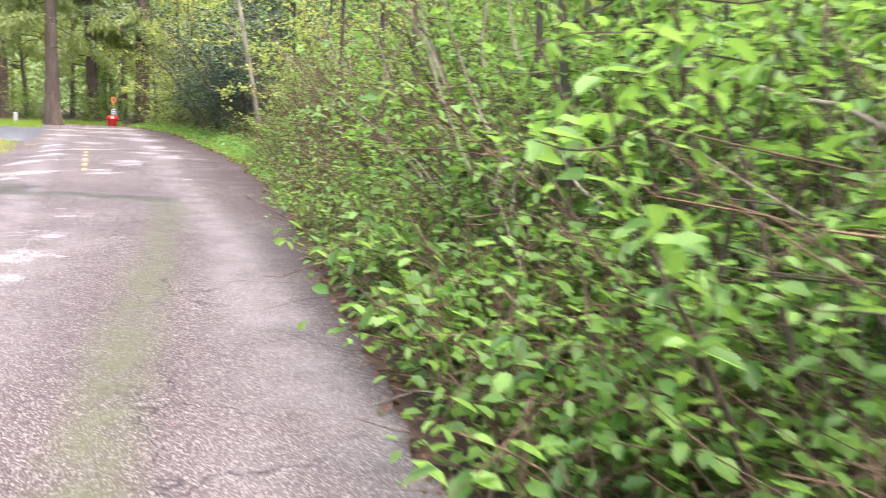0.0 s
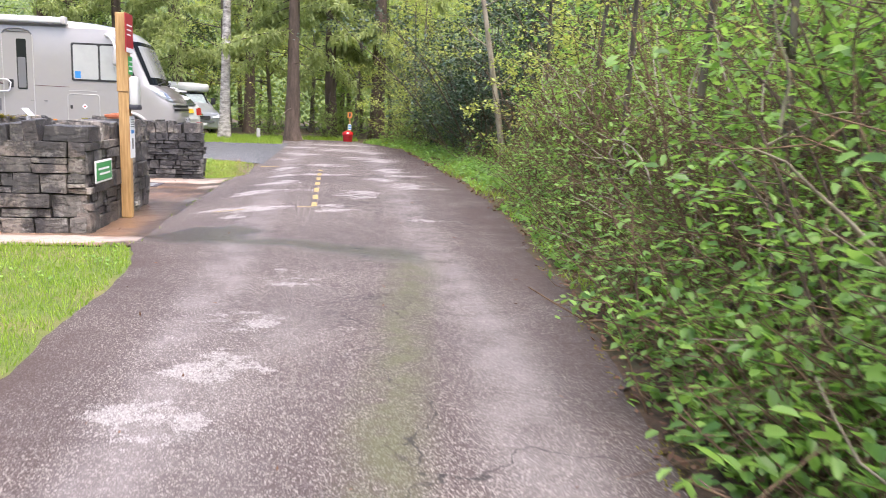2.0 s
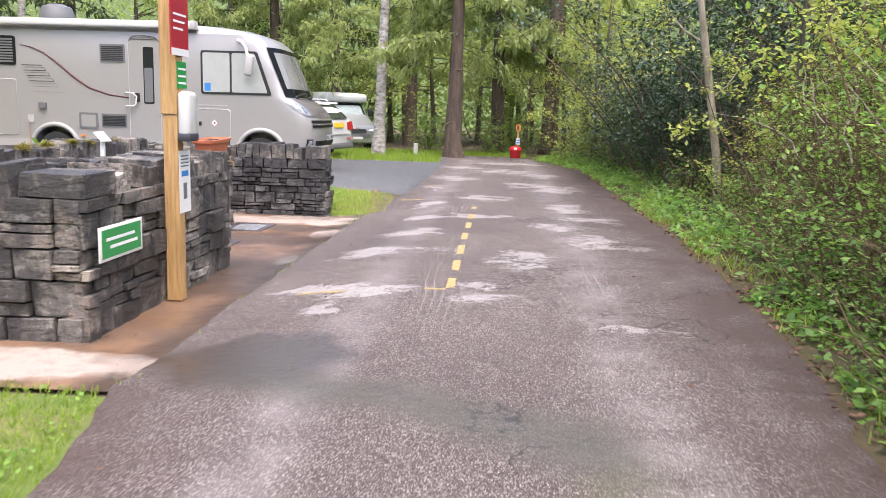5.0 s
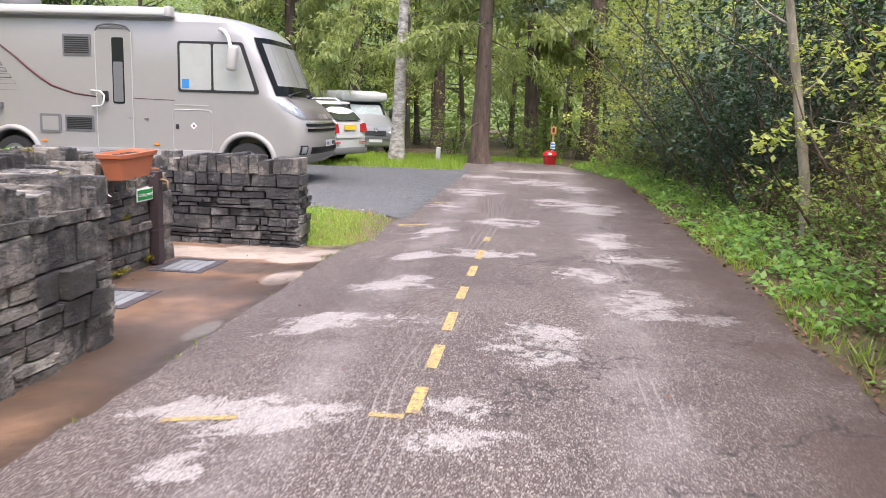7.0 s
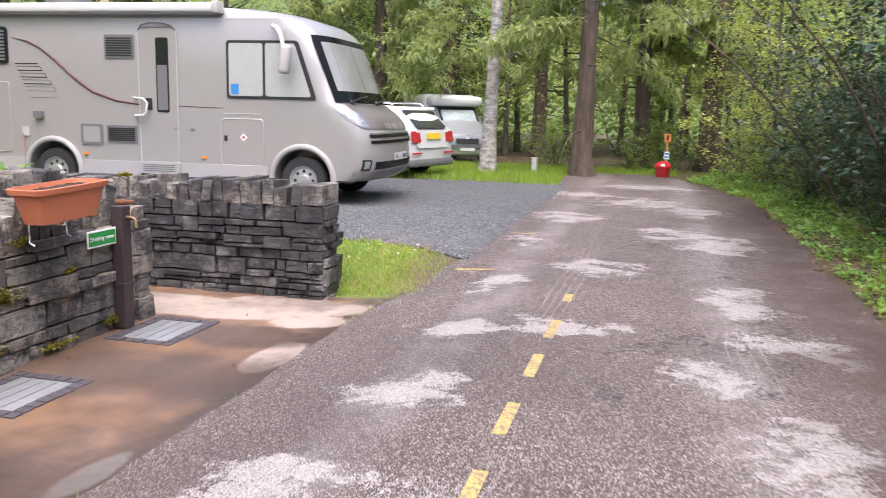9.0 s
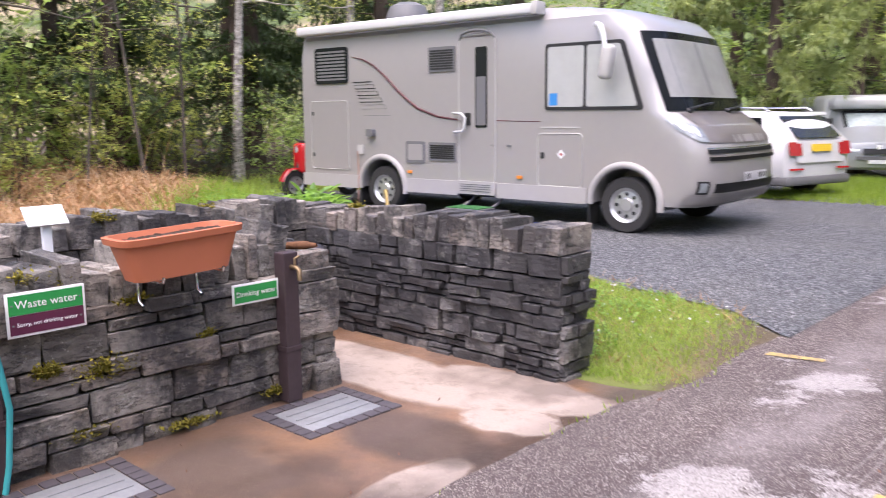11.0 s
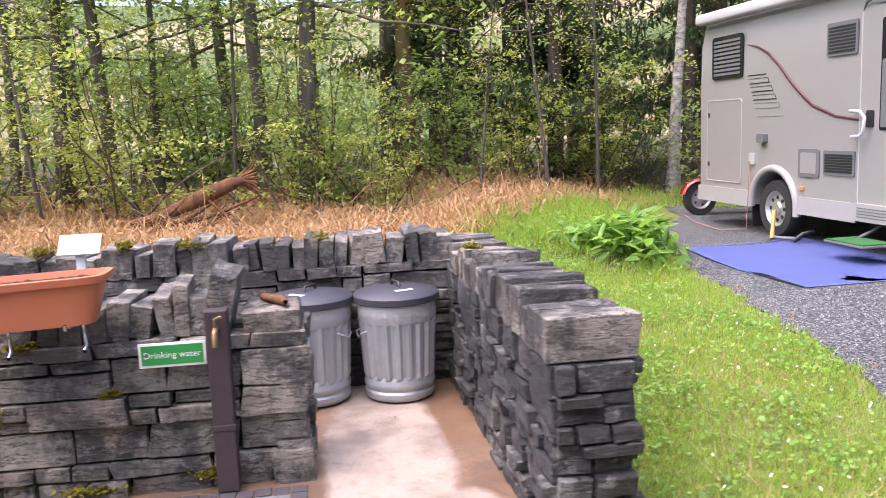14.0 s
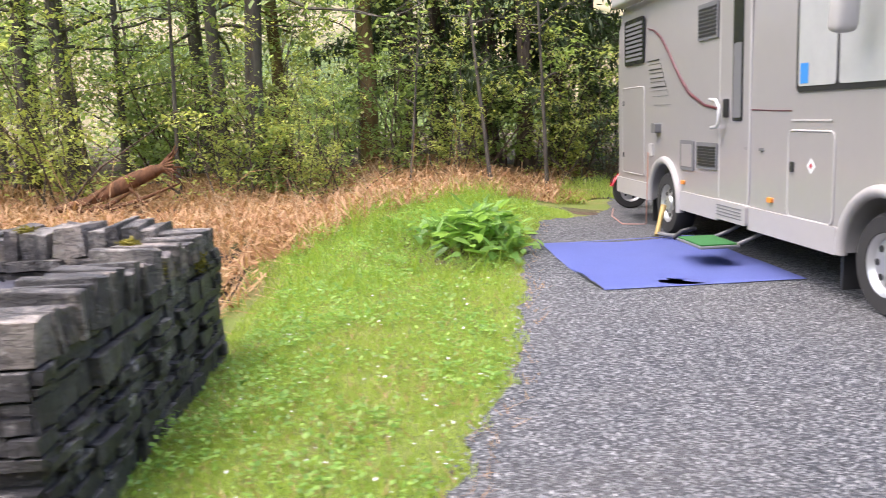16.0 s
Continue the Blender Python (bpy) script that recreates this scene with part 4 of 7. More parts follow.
for x, y, k in ((3.9, 17.4, 0.9), (4.6, 14.8, 1.2), (3.0, 28.4, 1.0), (2.6, 31.5, 1.1), (4.9, 29.5, 1.6), (4.2, 33, 1.5), (-12.9, 16.1, 1.0), (-12.6, 13.6, 1.15), (-14.2, 12.0, 1.2), (-12.2, 17.6, 0.7), (-13.8, 19.6, 0.85),
                (-13.0, 11.0, 1.0), (-14.8, 16.0, 1.25), (-11.8, 9.0, 1.1), (-14.6, 21.8, 1.0), (-13.4, 7.0, 1.2)):
    again(lime, x, y, rv.uniform(0, 360), k)
mid = shrub(230, 2.8, 1.8, 11, 11, 2600, 0.095, M_MID, "leafy green woodland shrub", fold=False, bare=0.35)
place(mid, -13.4, 17.0, 40)
for x, y, k in ((-14.6, 18.6, 1.2), (-15.8, 14.4, 1.3), (-13.2, 9.4, 1.1), (-15.4, 20.6, 1.2), (-16.6, 22.4, 1.2), (-13.6, 5.0, 1.1), (-15, 7.6, 1.3), (-13.0, 23.6, 1.0), (2.75, 27.6, 0.75), (3.3, 26.0, 0.8), (3.1, 24.4, 0.55), (-0.2, 32.0, 0.55), (0.6, 33.4, 0.8), (-2.2, 33.0, 0.7), (-6, 36.5, 1.0), (-8.6, 37, 1.1)):
    again(mid, x, y, rv.uniform(0, 360), k)

# trees
fir = conifer(301, 8, 0.5, 2.9, 2.8, "tall brown-barked conifer at the end of the lane", M_FIRTIP, 150)
place(fir, -1.25, 30.0)
for x, y, k in ((-0.05, 33.8, 1.0), (1.7, 33.5, 1.2), (-5.6, 34.6, 0.9), (-8.0, 35.5, 1.0), (-3.4, 38.0, 1.0), (-10.5, 35, 1.0)):
    again(fir, x, y, rv.uniform(0, 360), k)
dark_fir = conifer(302, 10, 0.45, 1.6, 2.4, "dark spruce in the wood behind the pitch", M_FIR, 85)
place(dark_fir, -17.6, 22.2)
for x, y, k in ((-19.0, 19.6, 1.0), (-20.5, 23.5, 1.1), (-16.5, 25.0, 1.0), (-14.0, 27.0, 1.0), (-13, 31, 1.1), (-6.8, 40, 1.1), (-11, 40, 1.2), (-15.5, 23.9, 0.7), (-15.9, 21.2, 0.8), (-17.2, 20.6, 1.0), (-16.9, 18.9, 0.85), (7.0, 31, 1.1), (8.5, 25, 1.1), (-16.2, 28.5, 1.1), (-19, 26, 1.2)):
    again(dark_fir, x, y, rv.uniform(0, 360), k)
birch = tree(310, 10, 0.34, 5.0, 2.2, 3500, 0.075, M_LIME, M_BIRCH, "white-barked birch beside the gravel pitch", 0.055, 12, name="birch_tree")
place(birch, -3.35, 29.8, 120)
for x, y, k in ((-14.2, 23.0, 0.7), (-12.9, 24.9, 0.7), (-12.4, 27.0, 0.8)):
    again(birch, x, y, rv.uniform(0, 360), k)
oak = tree(320, 9, 0.26, 2.4, 2.6, 3900, 0.12, M_MID, M_GREYBARK, "grey-stemmed broadleaved tree in young leaf", 0.05, 20)
place(oak, -14.7, 12.8, 10)
woods = ((-14.9, 11.9), (-16.0, 9.0), (-15.3, 15.4), (-17.0, 10.4), (-18.5, 8.0), (-16.4, 5.6), (-17.5, 14.6), (-19.5, 11.0), (-17.0, 18.0), (-20, 18.0), (-18.8, 4.0), (-16.6, 2.5), (-21.5, 13.5), (-22, 9),
         (5.2, 12.0), (5.4, 8.4), (4.9, 4.6), (5.6, 1.0), (6.6, 20.5), (5.8, 34.0), (-4.6, 41.0), (0.8, 42.0), (-8.6, 39.0), (3.2, 37.4), (-22.5, 20.5), (-12.4, 34.0), (9.5, 15), (9, 21))
for x, y in woods:
    again(oak, x, y, rv.uniform(0, 360), rv.uniform(0.8, 1.2))
ash = tree(325, 9, 0.2, 1.6, 2.8, 4600, 0.11, M_LIME, M_GREYBARK, "slender tree in bright yellow-green young leaf", 0.05, 22)
place(ash, 1.0, 38.6)
for x, y, k in ((2.6, 39.6, 1.0), (-0.9, 40.6, 1.1), (3.6, 36.6, 0.9), (-2.6, 39.4, 1.0), (0.4, 43.0, 1.2), (-4.4, 37.6, 0.9), (2.9, 30.8, 0.62), (2.55, 27.6, 0.5), (-15.6, 13.4, 0.8)):
    again(ash, x, y, rv.uniform(0, 360), k)
mossy = tree(330, 9, 0.36, 3.0, 2.2, 3600, 0.10, M_LIME, M_MOSSBARK, "moss-covered tree trunk at the edge of the bracken", 0.03, 14)
place(mossy, -15.6, 18.2)
again(mossy, -16.3, 16.4, 80, 0.9)
again(oak, -13.95, 16.22, 200, 1.35)

for i in range(30):
    y = 16.5 + i * 0.45
    again(low_far[i % 2], road_right(y) + rv.uniform(1.0, 1.7), y, rv.uniform(0, 360), rv.uniform(0.7, 1.3))
# slender saplings in the hedge
pole = tree(340, 5.0, 0.085, 2.0, 1.0, 500, 0.07, M_LIME, M_GREYBARK, "thin pale sapling stem rising from the hedge", 0.10, 9, name="sapling")
place(pole, 3.6, 16.2, 150)
for x, y, k in ((3.0, 12.2, 0.9), (2.7, 8.4, 0.9), (2.5, 6.6, 0.8), (2.9, 5.2, 0.8), (2.3, 3.6, 0.8), (2.8, 10.2, 0.85), (-12.6, 12.2, 0.9), (-13.4, 15.0, 1.0), (-12.8, 20.2, 0.9), (-14.0, 10.2, 1.1), (-12.2, 18.9, 0.6), (-13.2, 21.2, 0.9)):
    again(pole, x, y, rv.uniform(0, 360), k)
leaner = tagged(new("sapling"), "pale grey leaning sapling trunk at the hedge edge", "sapling")
z = float(land(3.4, 18.3))
tube("trunk", [(3.30, 18.1, z - 0.05), (3.22, 18.1, z + 0.7), (3.02, 18.15, z + 1.9), (2.78, 18.2, z + 3.3), (2.5, 18.3, z + 5.2)], [0.066, 0.058, 0.052, 0.044, 0.03], M_PALEBARK, leaner, seg=10)
for k, (a, b) in enumerate(((0.5, 0.35), (-0.45, 0.2), (0.6, -0.3), (-0.5, -0.3), (0.4, 0.5))):
    h = 1.5 + k * 0.75
    tube("branch", [(3.34 - 0.165 * h, 18.16, z + h), (3.34 - 0.165 * h + a * 0.6, 18.16 + b, z + h + 0.2), (3.34 - 0.165 * h + a * 1.2, 18.16 + b * 2, z + h + 0.55)], [0.018, 0.012, 0.005], M_PALEBARK, leaner, seg=5)
# undergrowth deeper in the wood
for i in range(44):
    a = rv.uniform(0, 2 * math.pi)
    x, y = -5 + math.cos(a) * rv.uniform(15, 21), 17 + math.sin(a) * rv.uniform(20, 27)
    if x > 4.5 or x < -15.5 or y > 36:
        again(mid if i % 3 else lime, x, y, rv.uniform(0, 360), rv.uniform(1.2, 2.0))

# the closed wood beyond: clumps of leaves round the whole place, and a wooded rise
rng = np.random.RandomState(77)
count = 150000
ang = rng.uniform(0, 2 * math.pi, count)
rad = rng.uniform(24, 40, count)
far = np.column_stack([-5 + np.cos(ang) * rad * 0.82, 16 + np.sin(ang) * rad * 1.0, rng.uniform(0, 1, count) ** 1.2 * 12])
clump = np.array([noise.noise(Vector(c * 0.33)) + 0.5 * noise.noise(Vector(c * 0.9)) for c in far])
far = far[(clump > -0.05) & ((far[:, 0] > -20) | (far[:, 2] < 3.2) | (clump > 0.16))]
v, q = leaf_arrays(rng, far, 0.30, fold=False, wide=0.7)
tagged(bulk("far_wood", v, q, M_MID), "mass of green woodland beyond the clearing", "woodland", kind="stuff")
sunny = np.column_stack([rng.uniform(-7, 7, 16000), rng.uniform(44, 52, 16000), rng.uniform(0.2, 11, 16000)])
sunny = sunny[np.array([noise.noise(Vector(c * 0.45)) for c in sunny]) > -0.1]
v, q = leaf_arrays(rng, sunny, 0.26, fold=False, wide=0.7)
tagged(bulk("bright_wood", v, q, M_LIME), "bright yellow-green foliage beyond the end of the lane", "woodland", kind="stuff")
trunks = []
for i in range(34):
    a, r0 = rng.uniform(0, 2 * math.pi), rng.uniform(24, 38)
    x, y = -5 + math.cos(a) * r0 * 0.82, 16 + math.sin(a) * r0
    h0 = rng.uniform(8, 13)
    p = np.column_stack([x + np.linspace(0, rng.normal(0, 0.5), 6), y + np.linspace(0, rng.normal(0, 0.5), 6), np.linspace(-0.3, h0, 6)])
    trunks.append(tube_arrays(p, np.linspace(rng.uniform(0.05, 0.16), 0.03, 6), 7))
v, q = join_arrays(trunks)
tagged(bulk("far_trunks", v, q, M_BARK), "slender dark trunks of the wood beyond", "woodland", kind="stuff")
n = Net("distant_hillside", 0.95)
n.color(n.mix(n.math("MULTIPLY", band(n, n.noise(0.045, 3), 0.47, 0.56), band(n, n.axis(0), -46.0, -54.0)), n.mix(n.noise(0.9, 5), (0.03, 0.05, 0.014), (0.13, 0.18, 0.045)), (0.30, 0.24, 0.14)))
vs, qs = [], []
for r0, z in ((55, -1), (62, 4), (75, 10), (100, 17), (140, 22)):
    vs += [(-5 + r0 * math.cos(2 * math.pi * i / 64), 16 + r0 * math.sin(2 * math.pi * i / 64), z) for i in range(64)]
for r in range(4):
    qs += [(r * 64 + i, r * 64 + (i + 1) % 64, (r + 1) * 64 + (i + 1) % 64, (r + 1) * 64 + i) for i in range(64)]
tagged(bulk("hillside_backdrop", vs, qs, n.mat), "distant wooded and grassy hillside", "hillside", kind="structure")

# ---- materials of the things ----
M_LOWER = plain("beige_grey_moulded_skirt", (0.375, 0.357, 0.348), 0.4, 0, 0.05, 12)
M_CURTAIN = plain("pale_curtain_behind_glass", (0.60, 0.60, 0.58), 0.22, 0, 0.14, 6, 1.0)
M_VAN = plain("silver_beige_van_paint", (0.335, 0.320, 0.312), 0.3, 0.15, 0.03, 8, 0.6)
M_VANDARK = plain("taupe_bonnet_paint", (0.31, 0.28, 0.265), 0.3, 0.1, 0.04, 8, 0.6)
M_SKIRT = plain("pale_grey_plastic_skirt", (0.46, 0.445, 0.43), 0.45, 0, 0.05, 12)
M_WHITE = plain("white_paint", (0.62, 0.62, 0.62), 0.3, 0, 0.03, 8, 0.5)
M_SILVER = plain("silver_car_paint", (0.42, 0.43, 0.45), 0.28, 0.5, 0.03, 8, 0.6)
M_BLACK = plain("black_plastic", (0.022, 0.022, 0.024), 0.45)
M_RUBBER = plain("tyre_rubber", (0.028, 0.027, 0.027), 0.85)
M_GREYPL = plain("grey_plastic_vent", (0.15, 0.15, 0.155), 0.5)
M_STEEL = plain("galvanised_steel", (0.47, 0.49, 0.53), 0.45, 0.5, 0.14, 14)
M_RIM = plain("silver_wheel_steel", (0.55, 0.55, 0.56), 0.35, 0.7)
M_CHROME = plain("bright_metal", (0.75, 0.75, 0.75), 0.2, 1.0)
M_BRASS = plain("dull_brass", (0.30, 0.21, 0.12), 0.5, 0.8, 0.25, 60)
M_BLIND = plain("white_blind_behind_glass", (0.46, 0.47, 0.46), 0.25, 0, 0.12, 5, 1.0)
M_GLASS = plain("dark_window_glass", (0.018, 0.02, 0.022), 0.08, 0, 0.1, 5, 0.0)
M_GLASS.node_tree.nodes["Principled BSDF"].inputs["Specular IOR Level"].default_value = 0.35
M_LAMP = plain("clear_lamp_glass", (0.62, 0.67, 0.70), 0.12, 0.15, 0.3, 18, 1.0)
M_REDLAMP = plain("red_lamp_lens", (0.42, 0.02, 0.025), 0.2, 0, 0.1, 20, 1.0)
M_AMBER = plain("amber_lamp_lens", (0.75, 0.25, 0.04), 0.3)
M_RED = plain("glossy_red_plastic", (0.55, 0.018, 0.025), 0.25, 0, 0.05, 8, 0.8)
M_STRIPE = plain("dark_red_stripe", (0.09, 0.02, 0.025), 0.4)
M_YELLOW = plain("yellow_plate", (0.75, 0.52, 0.04), 0.4)
M_TERRA = plain("terracotta_plastic", (0.50, 0.155, 0.075), 0.55, 0, 0.06, 10)
M_EARTH = plain("dark_potting_soil", (0.06, 0.035, 0.022), 0.95, 0, 0.3, 60)
M_POSTBR = plain("dark_brown_painted_timber", (0.055, 0.035, 0.04), 0.6, 0, 0.2, 20)
M_GREEN = plain("green_sign_face", (0.02, 0.30, 0.07), 0.35)
M_PLUM = plain("plum_sign_face", (0.10, 0.018, 0.05), 0.35)
M_INK = plain("white_lettering", (0.85, 0.85, 0.85), 0.5)
M_SIGNRED = plain("crimson_sign_face", (0.40, 0.012, 0.03), 0.4)
M_PAPER = plain("white_paper", (0.78, 0.78, 0.78), 0.7)
M_BLUEMAT = plain("blue_woven_groundsheet", (0.17, 0.215, 0.54), 0.9, 0, 0.12, 90)
M_LID = plain("dark_grey_rubber_lid", (0.05, 0.05, 0.065), 0.5, 0, 0.1, 20)
M_HOSE = plain("turquoise_hose", (0.03, 0.30, 0.32), 0.5)
M_BRICK = plain("dark_blue_paver", (0.085, 0.075, 0.085), 0.7, 0, 0.2, 30)
M_COVER = plain("grey_steel_cover", (0.33, 0.34, 0.355), 0.55, 0.3, 0.2, 20)
M_MATGREEN = plain("green_artificial_turf", (0.03, 0.17, 0.04), 0.95, 0, 0.3, 150)
M_ORANGE = plain("orange_notice", (0.62, 0.22, 0.05), 0.6)
M_BLUE = plain("blue_print", (0.03, 0.22, 0.55), 0.6)
n = Net("pale_softwood_post", 0.7)
g = n.noise(6, 6, 0.6, (9, 9, 0.6))
n.color(n.ramp(g, (0.3, (0.30, 0.165, 0.06)), (0.7, (0.55, 0.35, 0.15)))).bump(g, 0.3, 0.004)
M_PINE = n.mat
n = Net("clear_plastic_bag", 0.25)
n.color((0.62, 0.62, 0.64))
n.bsdf.inputs["Alpha"].default_value = 0.45
n.bump(n.noise(20, 4), 0.9, 0.02)
M_BAG = n.mat
n = Net("worn_yellow_line_paint", 0.8)
w = n.noise(45, 5, 0.8)
n.color(n.ramp(w, (0.42, (0.17, 0.13, 0.11)), (0.56, (0.46, 0.34, 0.10))))
M_LINE = n.mat


def box(name, x0, y0, z0, x1, y1, z1, mat, parent=None, bevel=0.0, label=""):
    return part(name, box_bm(x0, y0, z0, x1, y1, z1, bevel), mat, parent, label, smooth=bevel > 0)


def move(ob, x, y, z, rx=0, ry=0, rz=0):
    ob.matrix_basis = pose(x, y, z, rx, ry, rz)
    return ob


def letters(name, text, size, mat, parent, m, align="CENTER"):
    """Words in the built-in font as a thin mesh."""
    cu = bpy.data.curves.new(name, "FONT")
    cu.body, cu.size, cu.align_x, cu.align_y, cu.extrude, cu.resolution_u = text, size, align, "CENTER", 0.0008, 2
    tmp = bpy.data.objects.new(name, cu)
    scene.collection.objects.link(tmp)
    me = bpy.data.meshes.new_from_object(tmp.evaluated_get(bpy.context.evaluated_depsgraph_get()))
    bpy.data.objects.remove(tmp)
    bpy.data.curves.remove(cu)
    ob = link_mesh(name, me, mat, parent)
    ob.matrix_basis = m
    return ob


def facing(axis, x, y, z):
    """A pose whose x runs along the sign and whose z points out of it."""
    if axis == "+x":
        return Matrix(((0, 0, 1, x), (1, 0, 0, y), (0, 1, 0, z), (0, 0, 0, 1)))
    return Matrix(((1, 0, 0, x), (0, 0, -1, y), (0, 1, 0, z), (0, 0, 0, 1)))


def rounded(x0, z0, x1, z1, r, thick, y=0.0, seg=4, corners=None):
    """A rounded slab in the x-z plane; its outer face at y - thick."""
    pts = []
    quad = corners or [(x0, z0), (x1, z0), (x1, z1), (x0, z1)]
    for i in range(4):
        p, a, b = Vector(quad[i]), Vector(quad[i - 1]), Vector(quad[(i + 1) % 4])
        u, w = (a - p).normalized(), (b - p).normalized()
        for k in range(seg + 1):
            t = k / seg
            s, e, c = p + u * r, p + w * r, p
            pts.append((1 - t) ** 2 * s + 2 * t * (1 - t) * c + t * t * e)
    bm = bmesh.new()
    f = bm.faces.new([bm.verts.new((p.x, y - thick, p.y)) for p in pts])
    ext = bmesh.ops.extrude_face_region(bm, geom=[f])
    for v in ext["geom"]:
        if isinstance(v, bmesh.types.BMVert):
            v.co.y = y
    bmesh.ops.recalc_face_normals(bm, faces=bm.faces[:])
    return bm


def wheel(parent, x, y, z, r, wide, name="wheel", holes=8):
    """A road wheel whose outer side looks towards -y."""
    w = new(name)
    w.parent = parent
    w.matrix_basis = pose(x, y, z)
    k = r * 0.63
    part("tyre", lathe_bm([(k, -wide / 2), (r * 0.93, -wide / 2), (r, -wide * 0.35), (r, wide * 0.35), (r * 0.93, wide / 2), (k, wide / 2), (k * 0.97, -wide * 0.2)], 32, "Y", False), M_RUBBER, w, smooth=True)
    rim = part("rim", lathe_bm([(k, -wide * 0.4), (k * 0.98, wide * 0.47), (k * 0.86, wide * 0.40), (k * 0.8, wide * 0.30), (k * 0.42, wide * 0.34), (k * 0.34, wide * 0.44), (k * 0.1, wide * 0.45), (0.002, wide * 0.45)], 32, "Y"), M_RIM, w, smooth=True)
    for i in range(holes):
        a = 2 * math.pi * i / holes
        h = part("hole", lathe_bm([(k * 0.11, wide * 0.28), (k * 0.11, wide * 0.352), (0.001, wide * 0.352)], 10, "Y"), M_BLACK, rim)
        h.matrix_basis = pose(k * 0.62 * math.cos(a), 0, k * 0.62 * math.sin(a))
    return w


# ---- the large motorhome ----
FRONT = ((0.36, 6.80), (0.42, 6.9), (0.6, 6.97), (0.95, 6.95), (1.15, 6.88), (1.3, 6.76), (1.46, 6.52), (1.9, 6.34), (2.4, 6.14), (2.52, 6.03), (2.62, 5.88), (2.70, 5.6), (2.76, 5.2), (2.79, 4.7))
VW = 2.3


def front_point(z, a, off=0.0):
    """A point on the rounded nose: a from -90 (right side) to 90 degrees."""
    f = lerp(z, *FRONT) + off
    hw = VW / 2 + off - 0.05 * float(step(2.3, 2.6, z)) - 0.12 * float(step(2.6, 2.8, z))
    c, s = abs(math.cos(radians(a))), math.sin(radians(a))
    return Vector((f - 0.6 + 0.6 * c ** 0.55, VW / 2 + hw * math.copysign(abs(s) ** 0.55, s), z))


def motorhome():
    root = tagged(new("motorhome"), "large silver-beige A-class motorhome parked on the gravel", "motorhome")
    bm = bmesh.new()
    rings = []
    for z, f in FRONT:
        inset = 0.05 * float(step(2.3, 2.6, z)) + 0.12 * float(step(2.6, 2.8, z))
        ring = [bm.verts.new((0.0 if i else 0.03, y, z)) for i, y in ((0, VW - inset), (1, VW - inset - 0.05), (1, VW / 2), (1, inset + 0.05), (0, inset))]
        ring += [bm.verts.new((s, inset, z)) for s in (1.2, 2.5, 4.0)]
        ring += [bm.verts.new(front_point(z, -90 + 180 * i / 28)) for i in range(29)]
        ring += [bm.verts.new((s, VW - inset, z)) for s in (4.0, 2.5, 1.2)]
        rings.append(ring)
    for a, b in zip(rings, rings[1:]):
        for i in range(len(a)):
            bm.faces.new((a[i], a[(i + 1) % len(a)], b[(i + 1) % len(a)], b[i]))
    bm.faces.new(rings[0][::-1])
    bm.faces.new(rings[-1])
    bmesh.ops.recalc_face_normals(bm, faces=bm.faces[:])
    me = bpy.data.meshes.new("body")
    bm.to_mesh(me)
    bm.free()
    solid = bpy.data.objects.new("body", me)
    scene.collection.objects.link(solid)
    cutters = []
    for s in (1.80, 5.84):
        cbm = lathe_bm([(0.43, -0.5), (0.43, 0.45)], 40, "Y")
        cm = bpy.data.meshes.new("cut")
        cbm.to_mesh(cm)
        cbm.free()
        for y in (0.0, VW):
            c = bpy.data.objects.new("cut", cm)
            scene.collection.objects.link(c)
            c.location = (s, y, 0.36)
            cutters.append(c)
            md = solid.modifiers.new("cut", "BOOLEAN")
            md.operation, md.object, md.solver = "DIFFERENCE", c, "EXACT"
    bpy.context.view_layer.update()
    cut = bpy.data.meshes.new_from_object(solid.evaluated_get(bpy.context.evaluated_depsgraph_get()))
    for c in cutters + [solid]:
        bpy.data.objects.remove(c)
    body = link_mesh("body", cut, M_VAN, root)
    cut.polygons.foreach_set("use_smooth", [True] * len(cut.polygons))
    cut.set_sharp_from_angle(angle=radians(28))
    box("underbody", 0.5, 0.25, 0.3, 6.3, VW - 0.25, 0.6, M_BLACK, root)

    def panel(name, s0, z0, s1, z1, mat, parent=root, thick=0.012, r=0.04, y=0.0, label="", corners=None):
        return part(name, rounded(s0, z0, s1, z1, r, thick, y, corners=corners), mat, parent, label)

    def frame_line(name, s0, z0, s1, z1, mat, parent, rad=0.008, r=0.06, y=-0.006):
        pts = []
        for cx, cz, a0 in ((s1 - r, z1 - r, 0), (s0 + r, z1 - r, 90), (s0 + r, z0 + r, 180), (s1 - r, z0 + r, 270)):
            pts += [(cx + r * math.cos(radians(a0 + d)), y, cz + r * math.sin(radians(a0 + d))) for d in (0, 30, 60, 90)]
        return tube(name, pts + [pts[0]], rad, mat, parent, seg=6)

    # habitation door with its window and grab handle
    door = panel("door", 3.30, 0.50, 3.90, 2.47, M_VAN, thick=0.014, r=0.08)
    frame_line("door_seal", 3.29, 0.47, 3.91, 2.50, M_SKIRT, door, 0.012, 0.12)
    panel("door_window", 3.58, 1.27, 3.78, 2.34, M_GLASS, door, 0.022, 0.03)
    blind = panel("window_blind", 3.60, 1.30, 3.76, 1.95, M_GREYPL, door, 0.026, 0.02, label="pleated grey blind in the door window")
    tube("grab_handle", [(3.22, -0.02, 1.46), (3.24, -0.09, 1.47), (3.40, -0.10, 1.46), (3.46, -0.09, 1.40), (3.44, -0.09, 1.26), (3.40, -0.09, 1.22), (3.26, -0.08, 1.21), (3.22, -0.02, 1.21)], 0.017, M_WHITE, root, "white grab handle")
